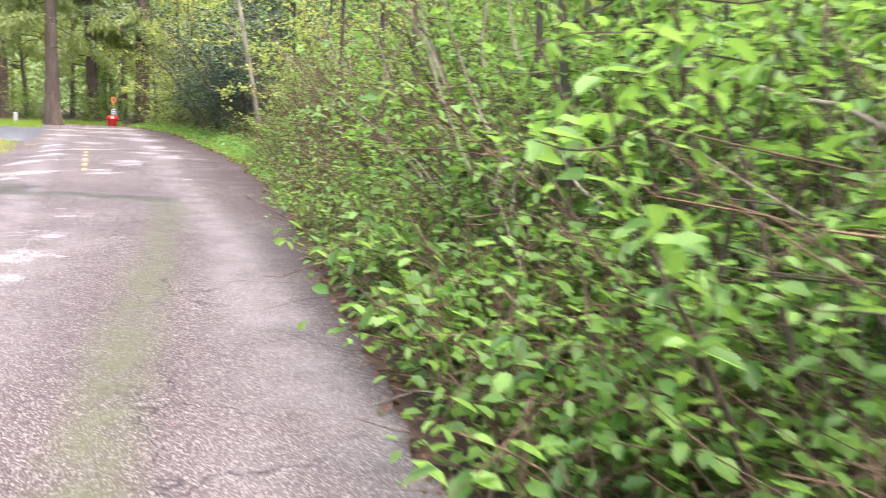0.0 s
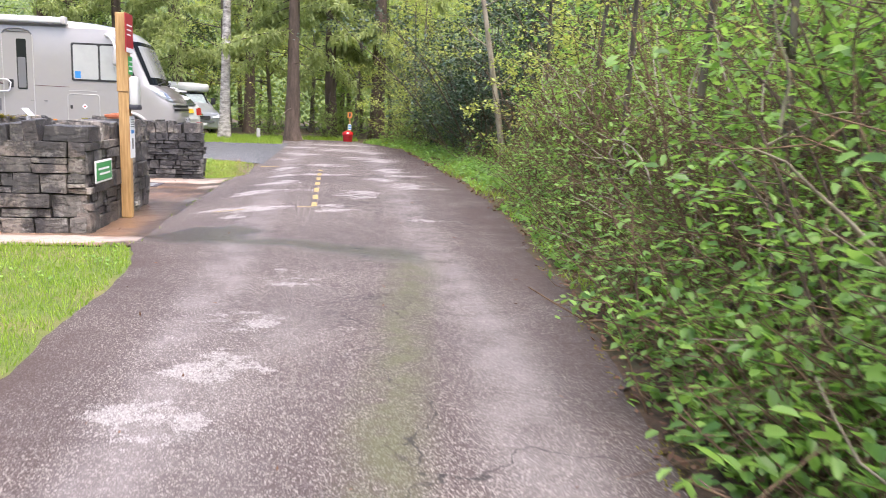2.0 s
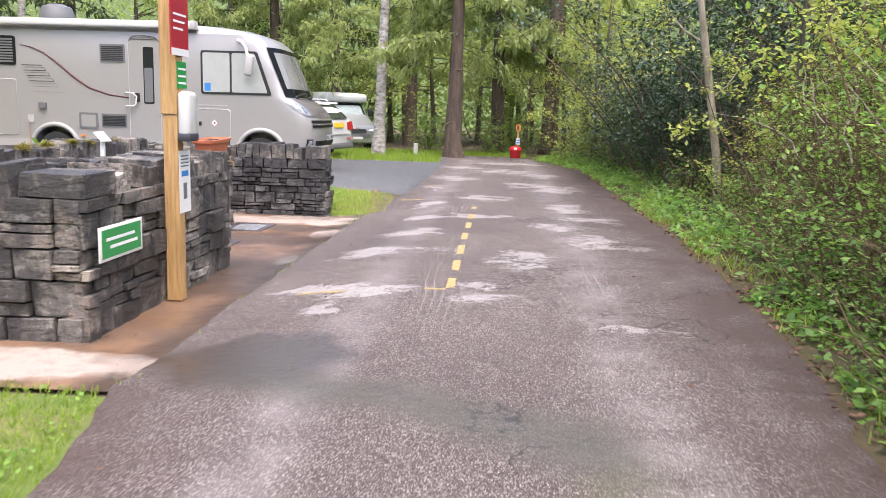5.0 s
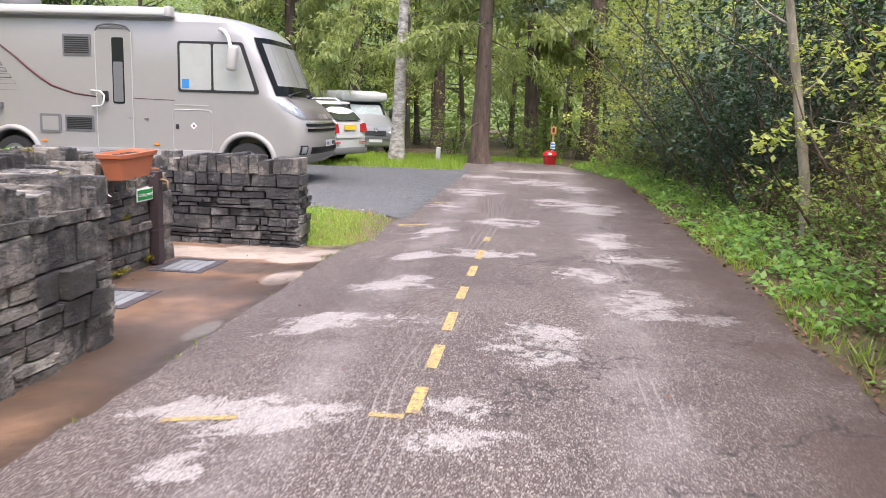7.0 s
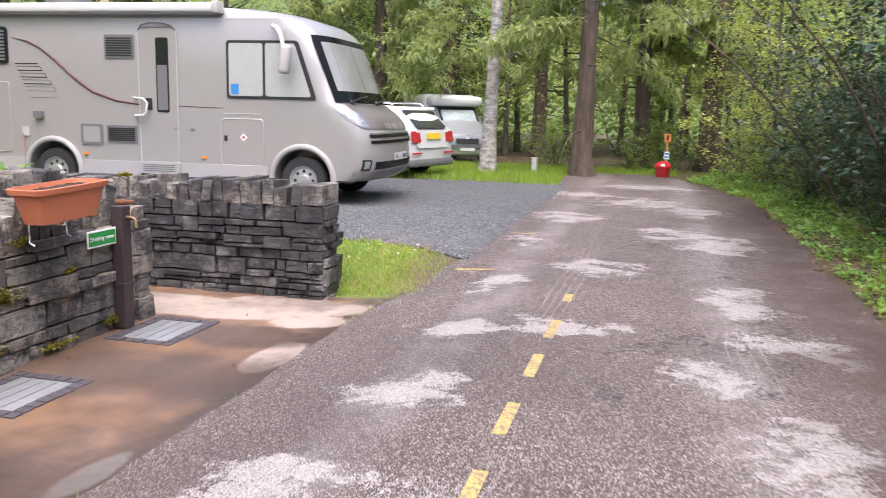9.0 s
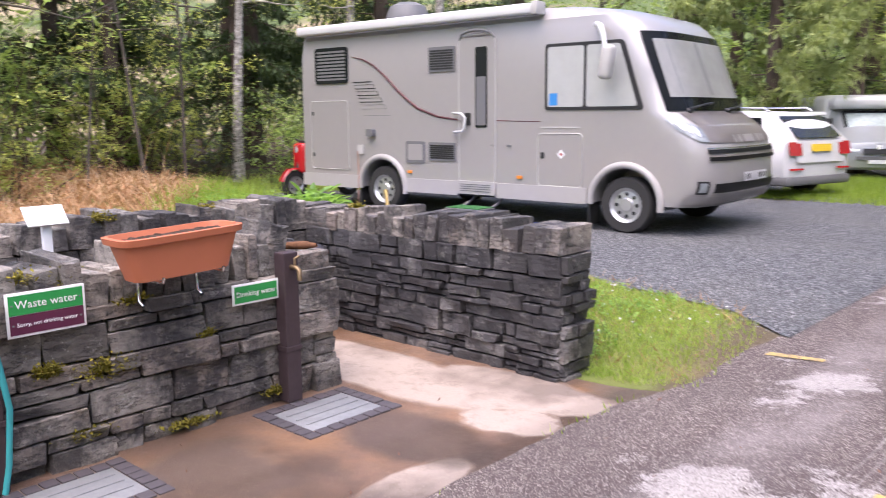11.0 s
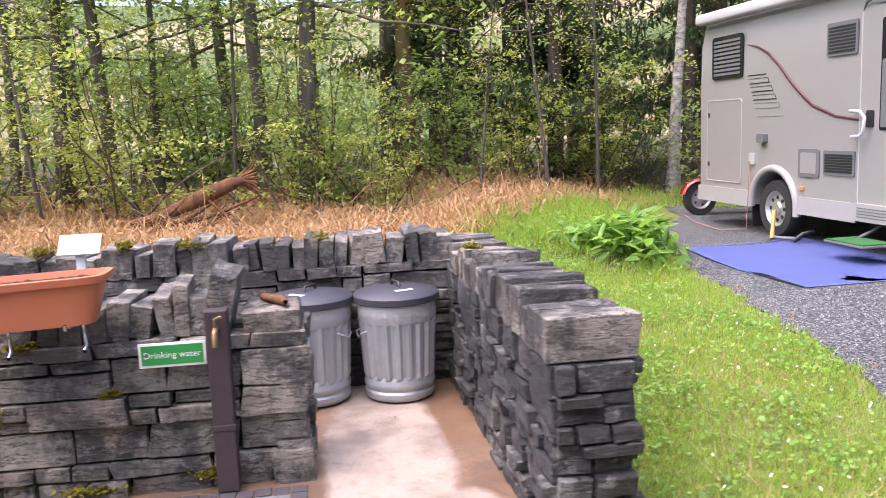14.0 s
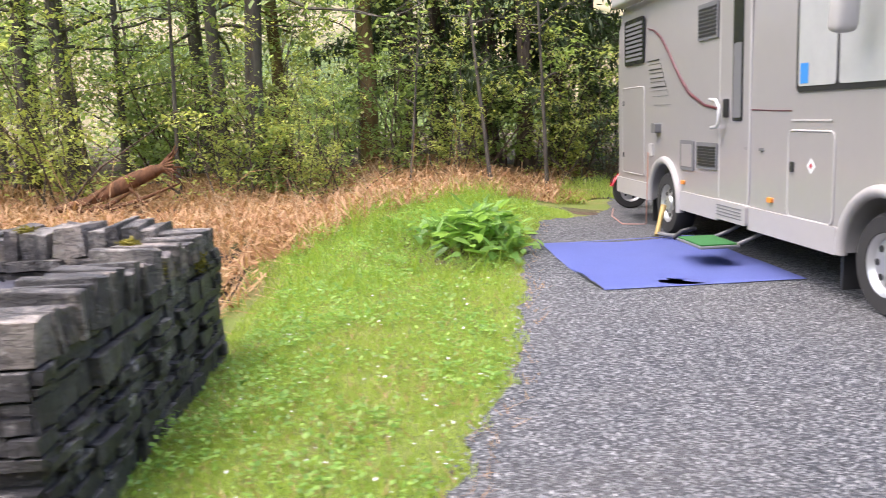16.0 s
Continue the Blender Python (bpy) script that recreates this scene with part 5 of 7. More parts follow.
    panel("door_latch", 3.40, 1.30, 3.50, 1.47, M_BLACK, door, 0.03, 0.02)
    tube("rain_gutter", [(3.30, -0.012, 2.44), (3.36, -0.03, 2.515), (3.48, -0.04, 2.55), (3.60, -0.042, 2.558), (3.72, -0.04, 2.55), (3.84, -0.03, 2.515), (3.90, -0.012, 2.44)], [0.01, 0.016, 0.02, 0.022, 0.02, 0.016, 0.01], M_GREYPL, root, "arched grey rain gutter")
    for s in (3.83, 4.10):
        panel("catch", s, 1.02, s + 0.07, 1.045, M_GREYPL, root, 0.014, 0.008)
    # windows and vents
    for s0, z0, s1, z1 in ((0.36, 1.94, 1.10, 2.49),):
        w = panel("window", s0, z0, s1, z1, M_GLASS, root, 0.02, 0.06)
        for i in range(9):
            panel("louvre", s0 + 0.05, z0 + 0.05 + i * 0.052, s1 - 0.05, z0 + 0.08 + i * 0.052, M_GREYPL, w, 0.024, 0.008)
    for s0, z0, s1, z1, k in ((2.74, 2.04, 3.22, 2.38, 8), (2.73, 0.80, 3.23, 1.06, 7)):
        v = panel("vent", s0, z0, s1, z1, M_GREYPL, root, 0.014, 0.02)
        for i in range(k):
            z = z0 + 0.03 + i * (z1 - z0 - 0.06) / k
            panel("slat", s0 + 0.03, z, s1 - 0.03, z + 0.022, M_BLACK, v, 0.019, 0.004)
    sw = panel("side_window", 4.69, 1.49, 6.04, 2.31, M_BLACK, root, 0.012, 0.05, corners=[(4.69, 1.49), (6.06, 1.49), (5.78, 2.31), (4.69, 2.31)])
    panel("pane", 4.73, 1.53, 5.25, 2.27, M_BLIND, sw, 0.017, 0.04)
    panel("pane", 5.29, 1.53, 5.98, 2.27, M_BLIND, sw, 0.017, 0.04, corners=[(5.29, 1.53), (5.98, 1.53), (5.73, 2.27), (5.29, 2.27)])
    panel("sticker", 4.76, 1.55, 4.88, 1.70, M_BLUE, sw, 0.0185, 0.01)
    # lockers and hatches
    lk = panel("locker_door", 0.23, 0.62, 1.07, 1.66, M_VAN, root, 0.008, 0.04)
    frame_line("locker_seal", 0.22, 0.61, 1.08, 1.67, M_SKIRT, lk, 0.007, 0.04)
    for z in (0.80, 1.45):
        panel("lock", 0.25, z, 0.29, z + 0.06, M_BLACK, lk, 0.016, 0.01)
    lk = panel("locker_door", 4.60, 0.54, 5.24, 1.19, M_VAN, root, 0.008, 0.05)
    frame_line("locker_seal", 4.59, 0.53, 5.25, 1.20, M_SKIRT, lk, 0.008, 0.06)
    panel("lock", 4.64, 0.88, 4.69, 0.96, M_BLACK, lk, 0.02, 0.015)
    panel("warning_badge", 4.86, 0.86, 5.02, 1.02, M_PAPER, lk, 0.0095, 0.005, corners=[(4.94, 0.88), (5.0, 0.94), (4.94, 1.0), (4.88, 0.94)])
    panel("warning_mark", 4.90, 0.90, 4.98, 0.98, M_SIGNRED, lk, 0.011, 0.005, corners=[(4.94, 0.915), (4.965, 0.94), (4.94, 0.965), (4.915, 0.94)])
    ht = panel("service_hatch", 2.29, 0.76, 2.66, 1.07, M_GREYPL, root, 0.016, 0.03)
    panel("hatch_lid", 2.335, 0.80, 2.615, 1.03, M_VAN, ht, 0.02, 0.02)
    panel("flue_cap", 1.52, 1.13, 1.66, 1.24, M_GREYPL, root, 0.07, 0.02)
    panel("socket_cover", 1.28, 0.86, 1.40, 1.0, M_SKIRT, root, 0.02, 0.01)
    for s in (2.30, 4.25):
        panel("marker_lamp", s + 0.02, 0.605, s + 0.10, 0.645, M_AMBER, root, 0.02, 0.012)
    panel("trim_line", 4.62, 1.27, 5.20, 1.285, M_SKIRT, root, 0.006, 0.004)
    # sweeping stripe and side graphics
    tube("stripe", [(1.18, 0.001, 2.33), (1.42, 0, 2.28), (1.65, 0, 2.18), (1.9, 0, 2.0), (2.1, 0, 1.83), (2.3, 0, 1.68), (2.52, 0, 1.54), (2.9, 0, 1.42), (3.28, 0, 1.375)], [0.004, 0.01, 0.014, 0.017, 0.019, 0.02, 0.019, 0.015, 0.012], M_STRIPE, root, "dark red pinstripe")
    tube("stripe", [(3.92, 0.001, 1.365), (4.3, 0.001, 1.355), (4.62, 0.001, 1.35)], 0.006, M_STRIPE, root)
    for i in range(6):
        z, s0, s1 = 1.94 - i * 0.10, 1.20 + i * 0.045, 1.60 + i * 0.075
        dark = M_BLACK if i < 4 else M_GREYPL
        panel("graphic_bar", s0, z, s1, z + (0.012 if i < 4 else 0.005), dark, root, 0.004, 0.002)
        if 0 < i < 5:
            panel("graphic_bar", s0 - 0.02, z + 0.062, s1 - 0.04, z + 0.067, dark, root, 0.004, 0.001)
            panel("graphic_end", s1 - 0.006, z, s1, z + 0.066, dark, root, 0.004, 0.001, corners=[(s1 - 0.006, z), (s1, z), (s1 - 0.036, z + 0.066), (s1 - 0.042, z + 0.066)])
    # skirts, arches, wheels
    for s0, s1 in ((0.0, 1.30), (2.30, 3.28), (3.92, 5.32)):
        panel("skirt", s0, 0.33, s1, 0.53, M_LOWER, root, 0.02, 0.02)
    st = panel("entry_step_panel", 3.26, 0.36, 3.94, 0.54, M_LOWER, root, 0.05, 0.03)
    for i in range(4):
        panel("rib", 3.34, 0.40 + i * 0.03, 3.86, 0.41 + i * 0.03, M_GREYPL, st, 0.055, 0.004)
    for s in (1.80, 5.84):
        arc = [(s + 0.47 * math.cos(radians(d)), 0.36 + 0.47 * math.sin(radians(d))) for d in range(-8, 189, 10)]
        tube("wheel_arch", [(a, -0.005, b) for a, b in arc], 0.045, M_LOWER, root, "beige-grey moulded wheel arch")
        wheel(root, s, 0.13, 0.345, 0.345, 0.22)
        w = wheel(root, s, VW - 0.13, 0.345, 0.345, 0.22)
        w.rotation_mode = "XYZ"
        w.matrix_basis = pose(s, VW - 0.13, 0.345, 0, 0, 180)
    for s in (1.28, 5.32):
        panel("mud_flap", s, 0.08, s + 0.03, 0.42, M_BLACK, root, 0.25, 0.005, 0.28)
    # awning, roof dome and roof light
    part("awning", box_bm(0.02, -0.10, 2.69, 4.58, 0.10, 2.83, 0.035, 3), M_WHITE, root, "white rolled awning cassette", smooth=True)
    box("awning_end", 4.52, -0.115, 2.68, 4.62, 0.1, 2.845, M_SKIRT, root, 0.02)
    dome = part("satellite_dome", lathe_bm([(0.33, 0), (0.35, 0.06), (0.34, 0.22), (0.28, 0.36), (0.15, 0.42), (0.01, 0.43)], 24), M_GREYPL, root, "dark grey satellite dome", smooth=True)
    dome.matrix_basis = pose(1.45, 1.0, 2.78)
    box("roof_light", 2.6, 0.7, 2.78, 3.2, 1.3, 2.86, M_WHITE, root, 0.02)
    lathe = part("roof_vent", lathe_bm([(0.07, 0), (0.07, 0.08), (0.10, 0.09), (0.02, 0.12)], 12), M_GREYPL, root)
    lathe.matrix_basis = pose(3.6, 0.6, 2.78)

    # nose: patches that follow the rounded front
    def patch(name, z0, z1, a0, a1, mat, off, parent=root, nz=6, na=14, label="", taper=0.0):
        bm = bmesh.new()
        g = []
        for i in range(nz + 1):
            t = i / nz
            lo, hi = a0 + taper * t, a1 - taper * t
            g.append([bm.verts.new(front_point(z0 + (z1 - z0) * t, lo + (hi - lo) * j / na, off)) for j in range(na + 1)])
        for i in range(nz):
            for j in range(na):
                bm.faces.new((g[i][j], g[i][j + 1], g[i + 1][j + 1], g[i + 1][j]))
        bmesh.ops.solidify(bm, geom=bm.faces[:], thickness=0.012)
        bmesh.ops.recalc_face_normals(bm, faces=bm.faces[:])
        return part(name, bm, mat, parent, label, smooth=True)

    ws = patch("windscreen", 1.47, 2.40, -63, 63, M_GLASS, 0.012, label="large windscreen with drawn pale curtain")
    patch("curtain", 1.63, 2.31, -52, 56, M_CURTAIN, 0.018, ws, taper=2)
    for a0 in (-34, -2, 30):
        patch("curtain_fold", 1.66, 2.30, a0, a0 + 1.6, M_BLIND, 0.021, ws, na=2)
    for a in (-34, 2):
        p = [front_point(1.49 + 0.014 * k, a + k * 6, 0.045) for k in range(6)]
        tube("wiper", [tuple(v) for v in p], 0.013, M_BLACK, root)
        hub = part("wiper_hub", lathe_bm([(0.035, 0), (0.03, 0.05), (0.005, 0.06)], 12, "X"), M_BLACK, root, smooth=True)
        hub.matrix_basis = Matrix.Translation(front_point(1.47, a, 0.0))
    patch("bonnet", 1.10, 1.45, -48, 48, M_VANDARK, 0.008, label="taupe bonnet panel")

    def lamp_patch(name, z0, z1, a0, a1, mat, off, parent, rise, label=""):
        """A piece of the nose whose outer end is swept up."""
        bm = bmesh.new()
        g = []
        for i in range(6):
            row = []
            for j in range(9):
                k = j / 8 if a1 > 0 else 1 - j / 8
                a = a0 + (a1 - a0) * j / 8
                lo, hi = z0 + rise * k, z1 + rise * 0.55 * k
                mid_z, half = (lo + hi) / 2, (hi - lo) / 2 * (0.35 + 0.65 * math.sin(math.pi * (0.12 + 0.76 * k)))
                row.append(bm.verts.new(front_point(mid_z + half * (i / 2.5 - 1), a, off)))
            g.append(row)
        for i in range(5):
            for j in range(8):
                bm.faces.new((g[i][j], g[i][j + 1], g[i + 1][j + 1], g[i + 1][j]))
        bmesh.ops.solidify(bm, geom=bm.faces[:], thickness=0.012)
        bmesh.ops.recalc_face_normals(bm, faces=bm.faces[:])
        return part(name, bm, mat, parent, label, smooth=True)

    for k in (-1, 1):
        a0, a1 = sorted((k * 47, k * 78))
        h = lamp_patch("headlight", 1.06, 1.33, a0, a1, M_LAMP, 0.014, root, 0.16, "clear swept-back headlight")
        for c in (55, 63, 70):
            b0, b1 = sorted((k * (c - 2.6), k * (c + 2.6)))
            r = 0.16 * (c - 47) / 31
            lamp_patch("reflector", 1.12 + r, 1.27 + r * 0.6, b0, b1, M_CHROME, 0.020, h, 0.02)
    for z, mat in ((0.90, M_BLACK), (0.955, M_VANDARK), (0.985, M_BLACK), (1.035, M_CHROME)):
        patch("grille_bar", z, z + (0.045 if mat is M_BLACK else 0.016), -52, 52, mat, 0.016 if mat is M_BLACK else 0.022, nz=1)
    patch("lower_bumper", 0.40, 0.50, -78, 78, M_LOWER, 0.014, nz=2)
    patch("air_intake", 0.53, 0.64, -44, 44, M_BLACK, 0.01, nz=2)
    plate = patch("number_plate", 0.64, 0.75, -7, 7, M_PAPER, 0.03, nz=2)
    for a in (-5.2, -3.2, 0.6, 2.6, 4.6):
        patch("text_bar", 0.665, 0.725, a, a + 1.0, M_BLACK, 0.034, plate, nz=1, na=1)
    for a in (-60, 60):
        patch("fog_surround", 0.52, 0.67, a - 8, a + 8, M_BLACK, 0.012, nz=3, na=5)
        patch("fog_lamp", 0.54, 0.65, a - 5, a + 5, M_LAMP, 0.018, nz=3, na=5)
    for a in (-12, -7, -2, 3, 8):
        patch("badge_bar", 1.10, 1.19, a, a + 3, M_SKIRT, 0.024, nz=1, na=2, label="silver badge")
    # door mirrors on arms
    for y, k in ((-0.02, -1), (VW + 0.02, 1)):
        tube("mirror_arm", [(5.42, y, 2.50), (5.52, y + 0.10 * k, 2.47), (5.62, y + 0.2 * k, 2.36), (5.66, y + 0.22 * k, 2.2)], [0.04, 0.036, 0.03, 0.03], M_WHITE, root)
        mb = part("mirror", box_bm(-0.075, -0.08, -0.20, 0.075, 0.08, 0.20, 0.05, 3), M_SKIRT, root, smooth=True)
        mb.matrix_basis = pose(5.68, y + 0.2 * k, 2.04, 0, 8, 0)
    return root


VAN_AT = pose(-10.33, 21.69, 0.175, 0, 0, 2.53)
camper = motorhome()
camper.matrix_basis = VAN_AT

# fold-out step with green mat, wheel clamp and chock beside the motorhome
step_thing = tagged(new("folding_step"), "folding entry step with green turf mat under the motorhome door", "step")
step_thing.matrix_basis = VAN_AT
box("tread", 3.40, -0.46, 0.18, 3.98, -0.10, 0.205, M_GREYPL, step_thing, 0.008)
box("turf_mat", 3.42, -0.45, 0.206, 3.96, -0.12, 0.218, M_MATGREEN, step_thing, label="green artificial turf")
for s in (3.45, 3.93):
    tube("arm", [(s, -0.12, 0.20), (s, 0.05, 0.26), (s, 0.2, 0.34)], 0.018, M_GREYPL, step_thing)
M_CLAMP = plain("faded_yellow_paint", (0.50, 0.36, 0.12), 0.6, grain=0.25, scale=40)
clamp = tagged(new("wheel_clamp"), "yellow and silver wheel clamp on the rear wheel", "clamp")
clamp.matrix_basis = VAN_AT
tube("yellow_arm", [(1.90, -0.05, 0.33), (2.0, -0.13, 0.17), (2.1, -0.2, 0.03)], [0.034, 0.024, 0.03], M_CLAMP, clamp, "yellow clamp arm")
tube("silver_bar", [(2.1, -0.18, 0.05), (2.30, -0.16, 0.06), (2.42, -0.05, 0.06)], 0.022, M_GREYPL, clamp)
tube("jaw", [(2.40, -0.12, 0.04), (2.46, -0.05, 0.12), (2.44, 0.1, 0.14)], 0.025, M_BLACK, clamp)
M_CABLE = plain("faded_pink_cable", (0.42, 0.22, 0.17), 0.6)
hose_run = tube("waste_hose", [tuple(VAN_AT @ Vector(p)) for p in ((1.30, -0.03, 0.9), (1.33, -0.05, 0.5), (1.32, -0.06, 0.05), (1.0, -0.25, 0.02), (0.2, -0.15, 0.02), (-0.6, 0.1, 0.02))], 0.007, M_CABLE)
tagged(hose_run, "thin faded pink cable hanging from the motorhome to the gravel", "cable")

# blue groundsheet
bm = bmesh.new()
rows = []
c00, c10, c11, c01 = Vector((-7.58, 20.22)), Vector((-5.65, 20.4)), Vector((-5.72, 22.05)), Vector((-8.2, 21.98))
for i in range(25):
    r = []
    for j in range(17):
        u, w = i / 24, j / 16
        p = c00 * (1 - u) * (1 - w) + c10 * u * (1 - w) + c11 * u * w + c01 * (1 - u) * w
        k = 0.02 * noise.noise(Vector((p.x * 1.5, p.y * 1.5, 0))) + (0.025 * max(0, 1 - abs(u - 0.72) * 5) if w < 0.05 else 0)
        r.append(bm.verts.new((p.x, p.y, float(land(p.x, p.y)) + 0.014 + max(-0.006, k * 0.7))))
    rows.append(r)
for i in range(24):
    for j in range(16):
        bm.faces.new((rows[i][j], rows[i + 1][j], rows[i + 1][j + 1], rows[i][j + 1]))
bmesh.ops.solidify(bm, geom=bm.faces[:], thickness=0.004)
gsheet = tagged(part("groundsheet", bm, M_BLUEMAT, smooth=True), "blue woven groundsheet lying on the gravel by the motorhome", "mat")
tube("edge_fold", [(p.x, p.y, float(land(p.x, p.y)) + 0.016) for p in (c00.lerp(c10, 0.62), c00.lerp(c10, 0.75), c00.lerp(c10, 0.88), c10)], [0.003, 0.010, 0.011, 0.004], M_BLACK, gsheet, "dark folded edge")
tube("hem", [(p.x, p.y, float(land(p.x, p.y)) + 0.014) for p in (c01, c00, c00.lerp(c10, 0.5), c10, c11)], 0.004, M_BLUEMAT, gsheet)


# ---- scooter behind the motorhome ----
def scooter():
    root = tagged(new("scooter"), "red motor scooter parked behind the motorhome", "scooter")
    for x in (0.0, 1.2):
        wheel(root, x, 0, 0.25, 0.25, 0.11, holes=5)
    guard = bmesh.new()
    arc = []
    for i in range(11):
        a = math.radians(35 + i * 13)
        arc.append([guard.verts.new((r * math.cos(a) + 0.0, s, 0.25 + r * math.sin(a))) for r, s in ((0.275, -0.075), (0.305, -0.04), (0.305, 0.04), (0.275, 0.075))])
    for u, w in zip(arc, arc[1:]):
        for j in range(3):
            guard.faces.new((u[j], u[j + 1], w[j + 1], w[j]))
    bmesh.ops.solidify(guard, geom=guard.faces[:], thickness=0.012)
    part("front_mudguard", guard, M_RED, root, smooth=True)
    tube("fork", [(0.0, 0, 0.25), (0.08, 0, 0.55), (0.2, 0, 0.95)], 0.03, M_BLACK, root)
    bm = box_bm(0.08, -0.2, 0.45, 0.26, 0.2, 0.98, 0.07, 3)
    bmesh.ops.transform(bm, matrix=Matrix.Shear("XZ", 4, (0.18, 0.0)), verts=bm.verts[:])
    part("leg_shield", bm, M_RED, root, smooth=True)
    box("footboard", 0.2, -0.16, 0.28, 0.7, 0.16, 0.36, M_RED, root, 0.03)
    part("rear_body", box_bm(0.62, -0.17, 0.32, 1.45, 0.17, 0.74, 0.1, 3), M_RED, root, smooth=True)
    part("seat", box_bm(0.6, -0.14, 0.72, 1.4, 0.14, 0.83, 0.04, 3), M_BLACK, root, "black padded seat", smooth=True)
    tube("handlebar", [(0.28, -0.32, 1.04), (0.22, -0.1, 1.0), (0.22, 0.1, 1.0), (0.28, 0.32, 1.04)], 0.02, M_BLACK, root)
    part("headlamp", lathe_bm([(0.09, 0), (0.08, 0.05), (0.01, 0.07)], 16, "X"), M_LAMP, root)
    return root


sc = scooter()
sc.matrix_basis = pose(-11.08, 22.05, 0.18, 0, 0, 88)
[c for c in sc.children if c.name.startswith("headlamp")][0].matrix_basis = pose(0.14, 0, 0.86, 0, 180, 0)


# ---- the white estate car and the silver campervan ----
def loft(sections, mat, parent, name="body"):
    """A body from cross-sections (x, sill height, belt height, roof height, half width low, half width at the roof)."""
    bm = bmesh.new()
    rings = []
    for x, zb, zm, zt, lo, hi in sections:
        half = [(lo * 0.92, zb), (lo, zb + (zm - zb) * 0.35), (lo, zm - 0.04), (lo * 0.97, zm), (hi + (lo - hi) * 0.25, zm + (zt - zm) * 0.75), (hi * 0.86, zt - 0.02), (hi * 0.4, zt)]
        ring = [bm.verts.new((x, -y, z)) for y, z in half] + [bm.verts.new((x, y, z)) for y, z in half[::-1]]
        rings.append(ring)
    for a, b in zip(rings, rings[1:]):
        for i in range(len(a)):
            bm.faces.new((a[i], a[(i + 1) % len(a)], b[(i + 1) % len(a)], b[i]))
    bm.faces.new(rings[0])
    bm.faces.new(rings[-1][::-1])
    bmesh.ops.recalc_face_normals(bm, faces=bm.faces[:])
    return part(name, bm, mat, parent, smooth=True)


def end_panel(name, y0, z0, y1, z1, x0, x1, mat, parent, r=0.03, label=""):
    """A slab across the car at its end, leaning from x0 at the bottom to x1 at the top."""
    bm = rounded(y0, z0, y1, z1, r, 0.015)
    for v in bm.verts:
        t = (v.co.z - z0) / (z1 - z0)
        v.co = Vector((x0 + (x1 - x0) * t - v.co.y, v.co.x, v.co.z))
    bmesh.ops.recalc_face_normals(bm, faces=bm.faces[:])
    return part(name, bm, mat, parent, label)


def estate_car():
    """Its tail looks towards +x."""
    root = tagged(new("estate_car"), "white estate car parked nose-in beside the motorhome", "car")
    loft([(0.0, 0.32, 0.62, 0.70, 0.78, 0.66), (-0.05, 0.28, 0.95, 1.02, 0.86, 0.72), (-0.25, 0.26, 0.98, 1.28, 0.89, 0.64), (-0.6, 0.25, 0.98, 1.45, 0.9, 0.62), (-1.6, 0.25, 0.96, 1.48, 0.9, 0.64), (-2.6, 0.25, 0.94, 1.44, 0.9, 0.62), (-3.3, 0.25, 0.92, 1.05, 0.9, 0.66), (-4.1, 0.26, 0.82, 0.92, 0.86, 0.6), (-4.5, 0.32, 0.62, 0.7, 0.72, 0.5)], M_WHITE, root)
    end_panel("rear_screen", -0.58, 1.03, 0.58, 1.38, -0.02, -0.42, M_GLASS, root, 0.05, "dark rear screen")
    end_panel("spoiler", -0.60, 1.40, 0.60, 1.45, -0.34, -0.36, M_WHITE, root, 0.02)
    end_panel("tailgate", -0.62, 0.62, 0.62, 0.98, 0.02, -0.02, M_WHITE, root, 0.05)
    end_panel("number_plate", -0.26, 0.80, 0.26, 0.92, 0.035, 0.02, M_YELLOW, root, 0.01, "yellow number plate")
    for y in (-0.82, 0.50):
        end_panel("tail_light", y, 0.74, y + 0.32, 0.96, 0.025, -0.02, M_REDLAMP, root, 0.04, "red tail light")
    for y in (-0.8, 0.45):
        end_panel("reflector", y, 0.50, y + 0.35, 0.53, 0.03, 0.02, M_REDLAMP, root, 0.01)
    box("rear_bumper", -0.35, -0.86, 0.24, 0.04, 0.86, 0.40, M_GREYPL, root, 0.05)
    for s0, s1 in ((-1.0, -0.5), (-2.0, -1.05), (-3.0, -2.05)):
        for y, k in ((-0.895, 1), (0.895, -1)):
            w = part("side_window", rounded(s0, 1.0, s1, 1.36, 0.05, 0.02), M_GLASS, root)
            w.matrix_basis = pose(0, y + k * 0.03, 0)
    for y in (-0.68, 0.68):
        tube("roof_rail", [(-0.6, y * 0.86, 1.46), (-0.7, y * 0.86, 1.52), (-2.4, y * 0.86, 1.52), (-2.5, y * 0.86, 1.46)], 0.018, M_CHROME, root)
    for x in (-0.85, -3.6):
        for y, turn in ((-0.80, 0), (0.80, 180)):
            w = wheel(root, x, y, 0.32, 0.32, 0.2)
            w.matrix_basis = pose(x, y, 0.32, 0, 0, turn)
    return root


car = estate_car()
car.matrix_basis = pose(-4.13, 27.65, 0.18, 0, 0, -16) @ Matrix.Scale(1.0, 4)


